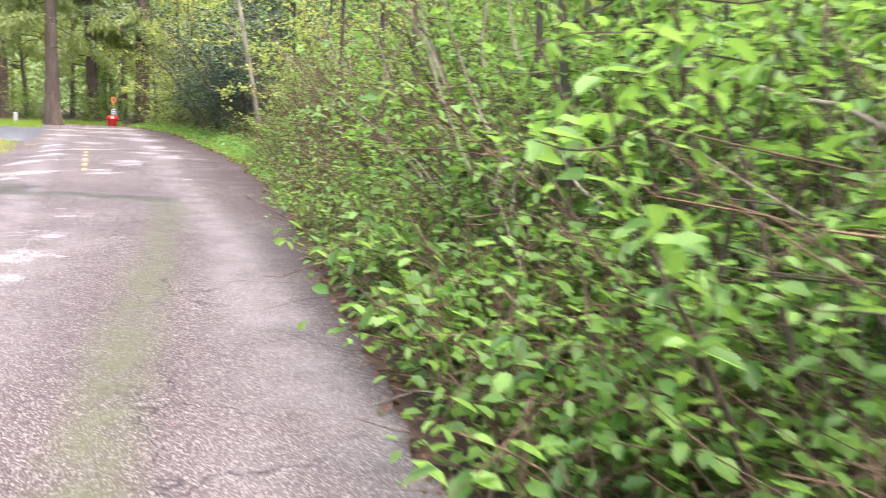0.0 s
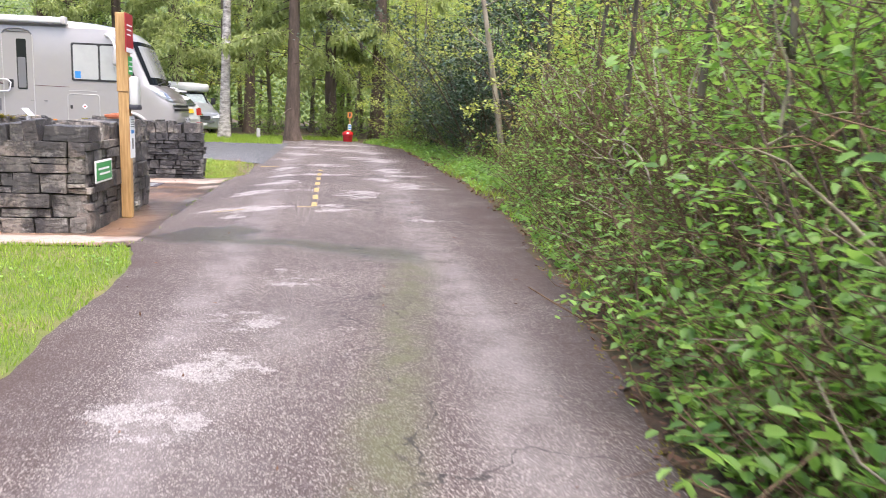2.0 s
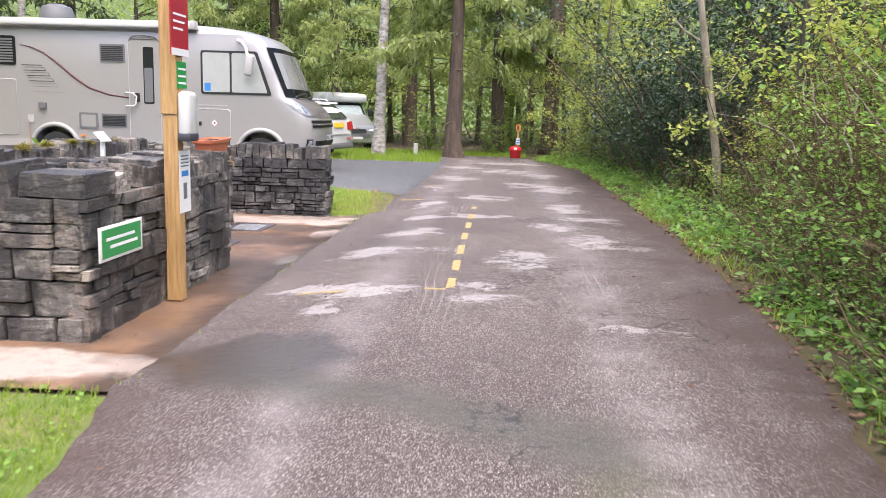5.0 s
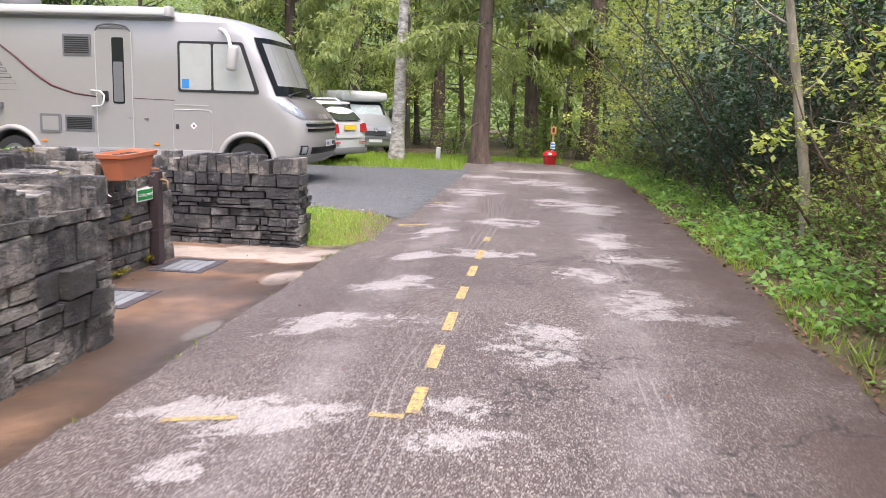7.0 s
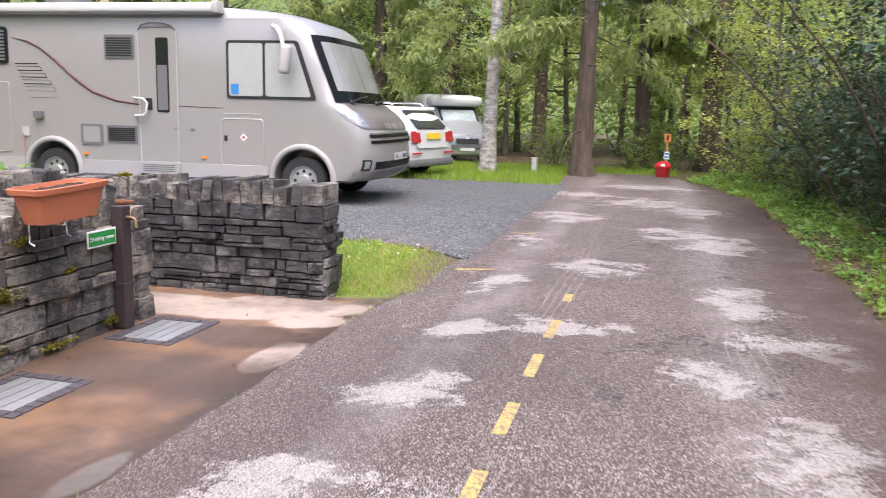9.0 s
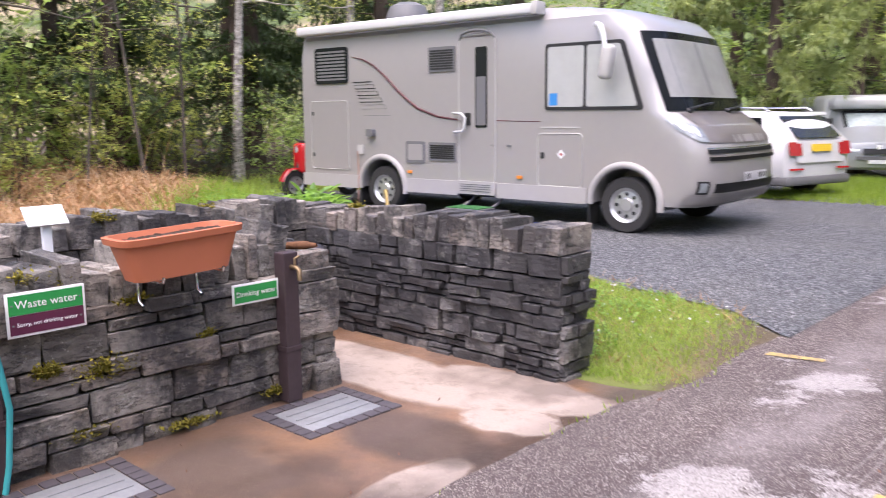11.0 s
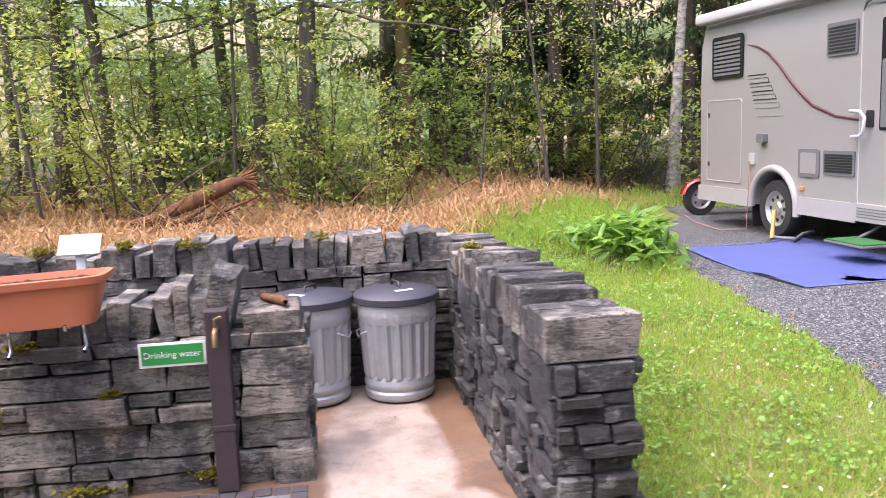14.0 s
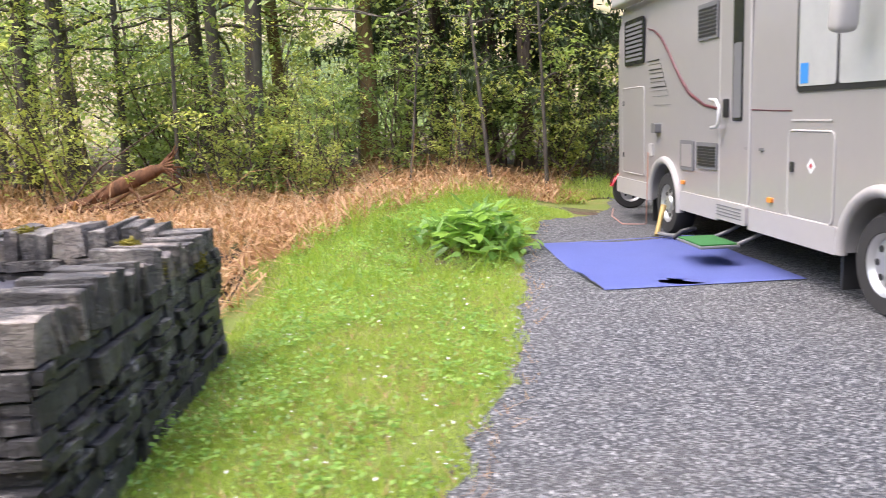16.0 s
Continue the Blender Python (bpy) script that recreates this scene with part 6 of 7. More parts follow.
def campervan():
    """Its nose looks towards +x."""
    root = tagged(new("campervan"), "silver coachbuilt campervan with a white body parked at the wood's edge", "campervan")
    loft([(0.0, 0.35, 0.75, 0.86, 0.78, 0.6), (-0.08, 0.28, 0.95, 1.05, 0.93, 0.7), (-0.5, 0.28, 1.12, 1.26, 0.98, 0.76), (-0.95, 0.28, 1.2, 1.5, 1.0, 0.78), (-1.7, 0.28, 1.25, 2.05, 1.0, 0.8), (-2.4, 0.28, 1.25, 2.1, 1.0, 0.85)], M_SILVER, root, "cab")
    part("living_body", box_bm(-6.0, -1.0, 0.4, -2.2, 1.0, 2.42, 0.15, 3), M_WHITE, root, "white living body", smooth=True)
    part("overcab", box_bm(-2.6, -0.95, 1.98, -1.3, 0.95, 2.36, 0.15, 4), M_WHITE, root, "white overcab pod", smooth=True)
    end_panel("windscreen", -0.72, 1.28, 0.72, 1.93, -0.72, -1.5, M_GLASS, root, 0.08, "windscreen with silver blind")
    end_panel("blind", -0.62, 1.34, 0.62, 1.86, -0.77, -1.40, plain("silver_screen_cover", (0.42, 0.50, 0.50), 0.3, 0.3, 0.3, 9, 0.6), root, 0.06)
    end_panel("grille", -0.42, 0.72, 0.42, 0.88, 0.035, 0.0, M_BLACK, root, 0.04)
    end_panel("badge", -0.07, 0.86, 0.07, 0.98, 0.05, 0.0, M_CHROME, root, 0.05)
    end_panel("number_plate", -0.26, 0.45, 0.26, 0.56, 0.03, 0.03, M_PAPER, root, 0.01)
    end_panel("air_intake", -0.6, 0.56, 0.6, 0.66, 0.03, 0.03, M_GREYPL, root, 0.02)
    for y in (-0.88, 0.52):
        end_panel("headlight", y, 0.80, y + 0.36, 1.02, 0.02, -0.14, M_LAMP, root, 0.06)
    for y in (-1.08, 1.08):
        part("mirror", box_bm(-1.35, y - 0.1, 1.4, -1.2, y + 0.1, 1.72, 0.04), M_BLACK, root, smooth=True)
    for x in (-1.0, -4.6):
        for y, turn in ((-0.88, 0), (0.88, 180)):
            w = wheel(root, x, y, 0.33, 0.33, 0.2)
            w.matrix_basis = pose(x, y, 0.33, 0, 0, turn)
    return root


cv = campervan()
cv.matrix_basis = pose(-4.5, 32.5, 0.18, 0, 0, -60) @ Matrix.Scale(0.76, 4)


# ---- service bay: bins, planter, taps, signs, covers ----
def dustbin(label):
    root = tagged(new("dustbin"), label, "dustbin", "dustbins in the service bay")
    seg = 80
    bm = bmesh.new()
    rings = []
    for z in (0.0, 0.02, 0.045, 0.06, 0.085, 0.10, 0.13, 0.15, 0.54, 0.56, 0.60, 0.62):
        base = 0.208 + 0.032 * z / 0.62
        ribs = 0.15 <= z <= 0.54
        hoop = 0.010 if z in (0.02, 0.045, 0.085, 0.10, 0.62) else 0.0
        rings.append([bm.verts.new(((base + hoop + (0.009 * (1 if (i // 2) % 2 else -1) if ribs else 0)) * math.cos(2 * math.pi * i / seg), (base + hoop + (0.009 * (1 if (i // 2) % 2 else -1) if ribs else 0)) * math.sin(2 * math.pi * i / seg), z)) for i in range(seg)])
    for a, b in zip(rings, rings[1:]):
        for i in range(seg):
            bm.faces.new((a[i], a[(i + 1) % seg], b[(i + 1) % seg], b[i]))
    bm.faces.new(rings[0][::-1])
    part("body", bm, M_STEEL, root, "ribbed galvanised body")
    part("bag", lathe_bm([(0.232, 0.48), (0.248, 0.50), (0.252, 0.56), (0.250, 0.62), (0.2, 0.625)], 40), M_BAG, root, "clear plastic liner folded over the rim", smooth=True)
    lid = part("lid", lathe_bm([(0.262, 0.605), (0.268, 0.61), (0.268, 0.645), (0.255, 0.66), (0.10, 0.685), (0.005, 0.69)], 40), M_LID, root, "dark rubber lid", smooth=True)
    tube("lid_handle", [(-0.06, 0, 0.685), (-0.05, 0, 0.715), (0.05, 0, 0.715), (0.06, 0, 0.685)], 0.009, M_BLACK, lid)
    box("paper_label", 0.08, -0.06, 0.678, 0.15, 0.05, 0.682, M_PAPER, lid)
    for a in (90, -90):
        h = tube("side_handle", [(0.225, -0.05, 0.44), (0.26, -0.045, 0.43), (0.265, 0, 0.40), (0.26, 0.045, 0.43), (0.225, 0.05, 0.44)], 0.006, M_STEEL, root)
        h.matrix_basis = pose(0, 0, 0, 0, 0, a)
    return root


db = dustbin("ribbed galvanised dustbin with dark lid by the back wall")
db.matrix_basis = pose(-4.40, 16.86, -0.012, 0, 0, 20)
db2 = copy_thing(db, pose(-4.44, 16.33, -0.012, 0, 0, -35))

# planter on brackets
planter = tagged(new("planter"), "terracotta plastic trough planter of bare soil on the stone wall", "planter")
bm = bmesh.new()
loops = []
for z, hx, hy in ((0.0, 0.085, 0.25), (0.17, 0.115, 0.30), (0.18, 0.135, 0.325), (0.21, 0.14, 0.33), (0.212, 0.118, 0.305), (0.185, 0.108, 0.295), (0.18, 0.0, 0.0)):
    ring = []
    for i in range(32):
        a = 2 * math.pi * i / 32
        c, s = math.cos(a), math.sin(a)
        ring.append(bm.verts.new((hx * math.copysign(abs(c) ** 0.35, c), hy * math.copysign(abs(s) ** 0.35, s), z)))
    loops.append(ring)
for a, b in zip(loops[:-1], loops[1:-1]):
    for i in range(32):
        bm.faces.new((a[i], a[(i + 1) % 32], b[(i + 1) % 32], b[i]))
bm.faces.new(loops[0][::-1])
bmesh.ops.delete(bm, geom=loops[-1], context="VERTS")
part("trough", bm, M_TERRA, planter, smooth=True)
gb = bmesh.new()
bmesh.ops.create_grid(gb, x_segments=10, y_segments=26, size=0.5)
for v in gb.verts:
    v.co = Vector((v.co.x * 0.21, v.co.y * 0.58, 0.186 + 0.014 * noise.noise(Vector((v.co.x * 9, v.co.y * 25, 1)))))
part("soil", gb, M_EARTH, planter, "dry brown soil")
for y in (-0.16, 0.16):
    br = tube("bracket", [(0.12, y, -0.006), (-0.10, y, -0.006), (-0.11, y, -0.02), (-0.11, y, -0.13), (-0.07, y, -0.15)], 0.009, M_CHROME, planter, "bright metal bracket")
    tube("hook", [(0.12, y, -0.006), (0.145, y, 0.0), (0.15, y, 0.02)], 0.008, M_CHROME, br)
planter.matrix_basis = pose(-3.045, 15.19, 0.86, 0, 0, 0) @ pose(0, 0, 0, 2.0, 0, 0)


def tap_post(y, x=-3.17, hose=False, label=""):
    root = tagged(new("tap_post"), label, "water tap")
    part("post", box_bm(-0.045, -0.05, 0, 0.045, 0.05, 0.87, 0.006), M_POSTBR, root)
    part("collar", box_bm(-0.05, -0.055, 0.30, 0.05, 0.055, 0.33, 0.004), M_POSTBR, root)
    tp = tube("tap", [(0.04, 0, 0.79), (0.09, 0, 0.79), (0.115, 0, 0.78), (0.12, 0, 0.72)], 0.014, M_BRASS, root, "brass tap")
    tube("lever", [(0.08, 0, 0.80), (0.08, 0, 0.84), (0.08, 0.03, 0.85)], 0.008, M_BRASS, tp)
    if hose:
        tube("hose", [(0.12, 0, 0.74), (0.13, 0.02, 0.6), (0.12, 0.05, 0.4), (0.11, 0.03, 0.15), (0.12, 0, 0.03)], 0.014, M_HOSE, root, "turquoise hose")
    root.matrix_basis = pose(x, y, -0.015)
    return root


tap_post(15.93, label="dark brown timber post with a brass drinking water tap")
tap_post(14.32, hose=True, label="dark brown timber post with a turquoise hose")


def wall_sign(y0, y1, z0, z1, x, lean, rows, label):
    """A framed notice that looks towards +x; rows: (z0, z1, material, words, size)."""
    root = tagged(new("wall_sign"), label, "sign")
    w, cy = y1 - y0, (y0 + y1) / 2
    box("board", -0.008, -w / 2, z0, 0.0, w / 2, z1, M_PAPER, root, 0.002)
    for a, b, mat, words, size in rows:
        f = box("field", 0.0, -w / 2 + 0.012, a, 0.002, w / 2 - 0.012, b, mat, root)
        letters("lettering", words, size, M_INK, f, facing("+x", 0.0035, 0, (a + b) / 2))
        for s in (-1, 1):
            sc = part("screw", lathe_bm([(0.005, 0.0), (0.004, 0.004), (0.001, 0.005)], 8, "X"), M_GREYPL, f)
            sc.matrix_basis = pose(0.002, s * (w / 2 - 0.026), (a + b) / 2)
    root.matrix_basis = pose(x, cy, 0, 0, 0, lean)
    return root


wall_sign(14.43, 14.78, 0.655, 0.855, -3.17, 0, [(0.755, 0.843, M_GREEN, "Waste water", 0.052), (0.667, 0.753, M_PLUM, "Sorry, not drinking water", 0.026)], "green and plum waste water sign screwed to the stone wall")
wall_sign(15.57, 15.87, 0.60, 0.715, -3.17, 0, [(0.612, 0.703, M_GREEN, "Drinking water", 0.042)], "green drinking water sign with white frame on the wall")
sg = tagged(new("wall_sign"), "green sign with white frame on the wall by the post", "sign")
box("board", 0, 10.92, 0.45, 0.012, 11.52, 0.67, M_PAPER, sg, 0.002)
fd = box("field", 0.012, 10.945, 0.47, 0.014, 11.495, 0.65, M_GREEN, sg)
for i, (a, b) in enumerate(((11.0, 11.4), (11.05, 11.44))):
    box("text_bar", 0.0142, a, 0.575 - i * 0.05, 0.0155, b, 0.595 - i * 0.05, M_INK, fd)
sg.matrix_basis = pose(-2.245, 0, 0)

# little white lectern sign behind the wall
ls = tagged(new("lectern_sign"), "small white tilted sign on a white stake", "sign")
box("stake", -0.02, -0.025, 0.0, 0.02, 0.025, 1.02, M_PAPER, ls, 0.004)
plate = box("plate", -0.07, -0.115, -0.006, 0.07, 0.115, 0.006, M_PAPER, ls, 0.003)
plate.matrix_basis = pose(0.0, 0, 1.07, 0, 48, 0)
ls.matrix_basis = pose(-4.25, 15.06, -0.01)

# orange scrap of wood on the wall end
ob = tube("wood_scrap", [(-3.5, 16.12, 0.835), (-3.36, 16.22, 0.84), (-3.28, 16.24, 0.845)], [0.02, 0.026, 0.012], M_LOG)
tagged(ob, "reddish scrap of wood lying on the wall end", "wood")


def drain_cover(x0, y0, x1, y1, label):
    root = tagged(new("drain_cover"), label, "drain cover", "drain covers in the bay")
    z = -0.033
    b = 0.085
    lid = box("cover", x0 + b, y0 + b, z - 0.01, x1 - b, y1 - b, z + 0.012, M_COVER, root, 0.003)
    for i in range(1, 4):
        x = x0 + b + (x1 - x0 - 2 * b) * i / 4
        box("rib", x - 0.004, y0 + b + 0.03, z + 0.0125, x + 0.004, y1 - b - 0.03, z + 0.017, M_COVER, lid)
    me = box_bm(-0.5, -0.5, -0.5, 0.5, 0.5, 0.5)
    pm = bpy.data.meshes.new("paver")
    bmesh.ops.bevel(me, geom=me.edges[:], offset=0.06, segments=1, affect="EDGES")
    me.to_mesh(pm)
    me.free()
    pm.materials.append(M_BRICK)

    def brick(x, y, w, d):
        o = new("paver", pm)
        o.parent = root
        o.matrix_basis = pose(x, y, z + random.uniform(-0.002, 0.003), 0, 0, random.uniform(-2, 2)) @ Matrix.Diagonal((w, d, 0.03, 1))

    k = 6
    for i in range(k):
        y = y0 + b + (y1 - y0 - 2 * b) * (i + 0.5) / k
        brick(x0 + b / 2, y, b - 0.008, (y1 - y0 - 2 * b) / k - 0.008)
        brick(x1 - b / 2, y, b - 0.008, (y1 - y0 - 2 * b) / k - 0.008)
    for i in range(7):
        x = x0 + (x1 - x0) * (i + 0.5) / 7
        brick(x, y0 + b / 2, (x1 - x0) / 7 - 0.008, b - 0.008)
        brick(x, y1 - b / 2, (x1 - x0) / 7 - 0.008, b - 0.008)
    return root


drain_cover(-3.14, 15.63, -2.62, 16.30, "grey steel drain cover framed with dark pavers")
drain_cover(-3.14, 14.24, -2.62, 14.88, "grey ribbed drain cover framed with dark pavers")

# ---- wooden post with notices ----
post = tagged(new("notice_post"), "pale timber post with red notice and soap dispenser", "post")
part("post", box_bm(-0.055, -0.055, 0.0, 0.055, 0.055, 1.38, 0.006), M_PINE, post)
part("upper_post", box_bm(-0.065, -0.065, 1.382, 0.057, 0.065, 2.22, 0.006), M_PINE, post)
rd = box("red_notice", 0.057, -0.16, 1.80, 0.067, 0.16, 2.21, M_SIGNRED, post, label="crimson notice board")
box("white_strip", 0.0675, -0.16, 1.80, 0.069, 0.16, 1.85, M_PAPER, rd)
for i in range(3):
    box("text_bar", 0.0675, -0.12, 2.08 - i * 0.05, 0.0685, 0.12 - 0.03 * i, 2.095 - i * 0.05, M_INK, rd)
gn = box("green_notice", 0.057, -0.05, 1.57, 0.062, 0.12, 1.76, M_GREEN, post)
for i in range(3):
    box("text_bar", 0.0625, -0.035, 1.70 - i * 0.05, 0.0635, 0.105, 1.715 - i * 0.05, M_INK, gn)
dp = part("soap_dispenser", box_bm(0.057, -0.07, 1.22, 0.15, 0.11, 1.55, 0.035, 3), M_WHITE, post, "white wall soap dispenser", smooth=True)
part("drip_tray", box_bm(0.056, -0.075, 1.19, 0.155, 0.115, 1.25, 0.015), M_LID, dp, smooth=True)
nt = box("paper_notice", 0.057, -0.05, 0.66, 0.060, 0.16, 1.12, M_PAPER, post, label="laminated white paper notice")
box("text_bar", 0.0602, -0.01, 0.93, 0.061, 0.12, 0.97, M_BLUE, nt)
for i in range(4):
    box("text_bar", 0.0602, -0.02, 1.0 + i * 0.025, 0.061, 0.13, 1.01 + i * 0.025, M_GREYPL, nt)
box("print_block", 0.0602, 0.02, 0.76, 0.061, 0.09, 0.88, M_GREYPL, nt)
post.matrix_basis = pose(-2.205, 12.03, -0.02)

# ---- end of the lane: red bin, notice, marker stake ----
rb = tagged(new("dog_bin"), "red plastic waste bin at the end of the lane", "bin")
part("body", lathe_bm([(0.20, 0), (0.22, 0.02), (0.26, 0.36), (0.27, 0.38)], 24), M_RED, rb, smooth=True)
part("lid", lathe_bm([(0.29, 0.38), (0.29, 0.41), (0.24, 0.52), (0.1, 0.58), (0.01, 0.59)], 24), M_RED, rb, "domed red lid", smooth=True)
box("label", -0.06, -0.285, 0.42, 0.06, -0.262, 0.50, M_PAPER, rb)
rb.matrix_basis = pose(0.55, 30.6, 0.15) @ Matrix.Scale(0.68, 4)
np_ = tagged(new("notice_stake"), "thin timber stake with orange and blue notices", "sign")
part("stake", box_bm(-0.025, -0.03, 0, 0.025, 0.03, 1.04, 0.006), M_PINE, np_)
o1 = box("orange_notice", -0.075, -0.045, 0.84, 0.075, -0.032, 1.03, M_ORANGE, np_, label="orange notice")
box("dark_mark", -0.03, -0.048, 0.88, 0.03, -0.0455, 1.0, M_BLACK, o1)
o2 = box("white_notice", -0.06, -0.045, 0.44, 0.06, -0.032, 0.62, M_PAPER, np_)
for z in (0.47, 0.55):
    box("blue_bar", -0.05, -0.048, z, 0.05, -0.0455, z + 0.04, M_BLUE, o2)
np_.matrix_basis = pose(0.62, 31.2, 0.12)
stake = tagged(part("marker_stake", box_bm(-0.06, -0.06, -0.1, 0.06, 0.06, 0.38, 0.015), M_SKIRT), "short pale marker stake in the grass", "stake")
stake.matrix_basis = pose(-2.35, 30.2, 0.16)

# ---- yellow line marks on the lane ----
def mark(x0, y0, x1, y1):
    nx, ny = 2, 6
    vs, qs = [], []
    for j in range(ny + 1):
        for i in range(nx + 1):
            x, y = x0 + (x1 - x0) * i / nx, y0 + (y1 - y0) * j / ny
            vs.append((x, y, float(land(x, y)) + 0.0045))
    for j in range(ny):
        for i in range(nx):
            a = j * (nx + 1) + i
            qs.append((a, a + 1, a + nx + 2, a + nx + 1))
    ob = bulk("line_mark", vs, qs, M_LINE)
    return tagged(ob, "worn yellow painted dash on the lane", "road marking", "yellow dashes", "structure")


for a, b in ((12.2, 12.54), (12.82, 13.23), (13.52, 13.94), (14.30, 14.71), (15.13, 15.56), (15.93, 16.40), (16.98, 17.25)):
    mark(-0.182, a, -0.118, b)
for x0, x1, y in ((-0.34, -0.18, 12.13), (-1.30, -0.93, 12.06), (-1.26, -0.92, 18.08), (-1.14, -0.86, 20.32)):
    mark(x0, y, x1, y + 0.05)

# ---- fine growth: grass, bracken, litter, moss ----
def blades(name, rng, xy, low, high, width, mat, label, category, sway=0.35, lift=0.0):
    """Single pointed blades of grass, one triangle each."""
    n = len(xy)
    z = land(xy[:, 0], xy[:, 1]) + lift
    a = rng.uniform(0, 2 * math.pi, n)
    h = rng.uniform(low, high, n)
    w = width * rng.uniform(0.6, 1.3, n)
    base = np.column_stack([xy, z - 0.006])
    side = np.column_stack([np.cos(a), np.sin(a), np.zeros(n)]) * w[:, None]
    bend = np.column_stack([rng.normal(0, sway, n), rng.normal(0, sway, n), np.ones(n)]) * h[:, None]
    v = np.stack([base - side, base + side, base + bend], 1).reshape(-1, 3)
    return tagged(bulk(name, v, np.arange(n * 3).reshape(-1, 3), mat), label, category, kind="stuff")


def scatter(rng, n, x0, x1, y0, y1, keep):
    p = np.column_stack([rng.uniform(x0, x1, n), rng.uniform(y0, y1, n)])
    return p[np.array([keep(a, b) for a, b in p])]


rng = np.random.RandomState(31)


def bracken_edge(b):
    return lerp(b, (17.2, -7.9), (18.2, -8.8), (19.1, -9.6), (20.2, -11.4), (21.5, -12.2))


tuft = lambda a, b: noise.noise(Vector((a * 1.3, b * 1.3, 3)))
p = scatter(rng, 62000, -6.5, -1.4, 3.5, 9.9, lambda a, b: a < road_left(b) - 0.02 + 0.05 * tuft(a * 3, b * 3) and rng.rand() < 0.75 + 0.4 * tuft(a, b))
blades("grass", rng, p, 0.02, 0.06, 0.0045, M_BLADE, "short bright green lawn grass", "grass")
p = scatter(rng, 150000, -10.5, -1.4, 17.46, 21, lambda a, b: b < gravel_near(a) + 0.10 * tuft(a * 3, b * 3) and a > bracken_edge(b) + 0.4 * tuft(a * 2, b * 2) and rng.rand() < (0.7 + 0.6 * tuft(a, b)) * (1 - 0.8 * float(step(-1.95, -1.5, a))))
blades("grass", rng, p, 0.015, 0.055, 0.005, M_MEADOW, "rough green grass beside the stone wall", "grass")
p = scatter(rng, 9000, -10.5, -5.2, 17.3, 20.4, lambda a, b: b < gravel_near(a) - 0.1 and a > bracken_edge(b) - 0.2 and tuft(a * 2, b * 2) > -0.05 and rng.rand() < (-a - 4.9) / 7)
blades("tall_grass", rng, p, 0.12, 0.34, 0.007, M_BLADE, "taller weeds and grass near the bracken", "grass", 0.4)
p = scatter(rng, 16000, 1.2, 3.4, 7, 31, lambda a, b: tuft(a * 1.2, b * 0.8) > -0.08 and 0.08 + road_right(b) - 0.03 + 0.06 * tuft(a * 3, b * 3) < a < road_right(b) + lerp(b, (6, 0.12), (10, 0.45), (16, 0.9), (31, 1.2)))
blades("grass", rng, p, 0.04, 0.16, 0.006, M_BLADE, "green verge grass along the lane", "grass", 0.45)
p = scatter(rng, 16000, -5.2, 0.9, 27.0, 32.5, lambda a, b: a < road_left(min(b, 31)) or b > 31)
blades("grass", rng, p, 0.05, 0.16, 0.01, M_BLADE, "grass round the foot of the birch", "grass")
p = scatter(rng, 1500, -1.75, -1.2, 9.9, 18.5, lambda a, b: abs(a - road_left(b)) < 0.05 and tuft(a, b * 1.5) > 0.12)
blades("edge_weeds", rng, p, 0.015, 0.05, 0.005, M_BLADE, "thin weeds in the joint between concrete and lane", "grass")

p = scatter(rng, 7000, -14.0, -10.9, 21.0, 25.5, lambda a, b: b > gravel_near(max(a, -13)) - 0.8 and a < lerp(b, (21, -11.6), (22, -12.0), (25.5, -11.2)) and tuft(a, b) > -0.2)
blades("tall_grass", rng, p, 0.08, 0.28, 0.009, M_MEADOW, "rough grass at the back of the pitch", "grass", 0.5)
# low leafy weeds on the verge
p = scatter(rng, 42000, 1.0, 3.6, 3.5, 30, lambda a, b: 0.08 + 0.12 * tuft(a, b * 2) < a - road_right(b) < lerp(b, (3.5, 0.2), (6, 0.4), (14, 0.85), (30, 1.3)) and tuft(a * 1.5, b * 1.5) > -0.12)
pos = np.column_stack([p, land(p[:, 0], p[:, 1]) + rng.uniform(0.02, 0.24, len(p)) * np.clip((p[:, 0] - np.array([road_right(b) for b in p[:, 1]])) * 1.6, 0.25, 1)])
v, q = leaf_arrays(rng, pos, 0.075, fold=False, droop=0.1)
tagged(bulk("verge_weeds", v, q, M_HAZEL), "low nettles and leafy weeds on the verge", "weeds", kind="stuff")
# weeds in the grass by the wall and bracken, thickest away from the gravel
def weedy(a, b):
    far_in = float(step(0.3, 1.6, gravel_near(a) - b))
    return b < gravel_near(a) - 0.03 and a > bracken_edge(b) + 0.3 * tuft(a * 3, b * 3) and rng.rand() < 0.22 + 0.5 * far_in + 0.9 * tuft(a * 1.3, b * 1.3) + 0.6 * tuft(a * 4, b * 4)


p = scatter(rng, 42000, -10.5, -2.2, 17.62, 20.6, weedy)
pos = np.column_stack([p, land(p[:, 0], p[:, 1]) + rng.uniform(0.015, 0.05, len(p)) + np.clip(np.array([tuft(a * 2.2, b * 2.2) for a, b in p]), 0, 1) * rng.uniform(0.02, 0.22, len(p))])
v, q = leaf_arrays(rng, pos, 0.034, fold=False, droop=0.0, wide=0.7)
tagged(bulk("lawn_weeds", v, q, M_CLOVER), "clover and broad-leaved weeds in the rough grass", "weeds", kind="stuff")
p = scatter(rng, 9000, -6.5, -1.5, 3.5, 9.8, lambda a, b: a < road_left(b) - 0.05 and tuft(a * 1.4, b * 1.4) + 0.6 * tuft(a * 4, b * 4) > 0.22)
pos = np.column_stack([p, land(p[:, 0], p[:, 1]) + rng.uniform(0.015, 0.05, len(p))])
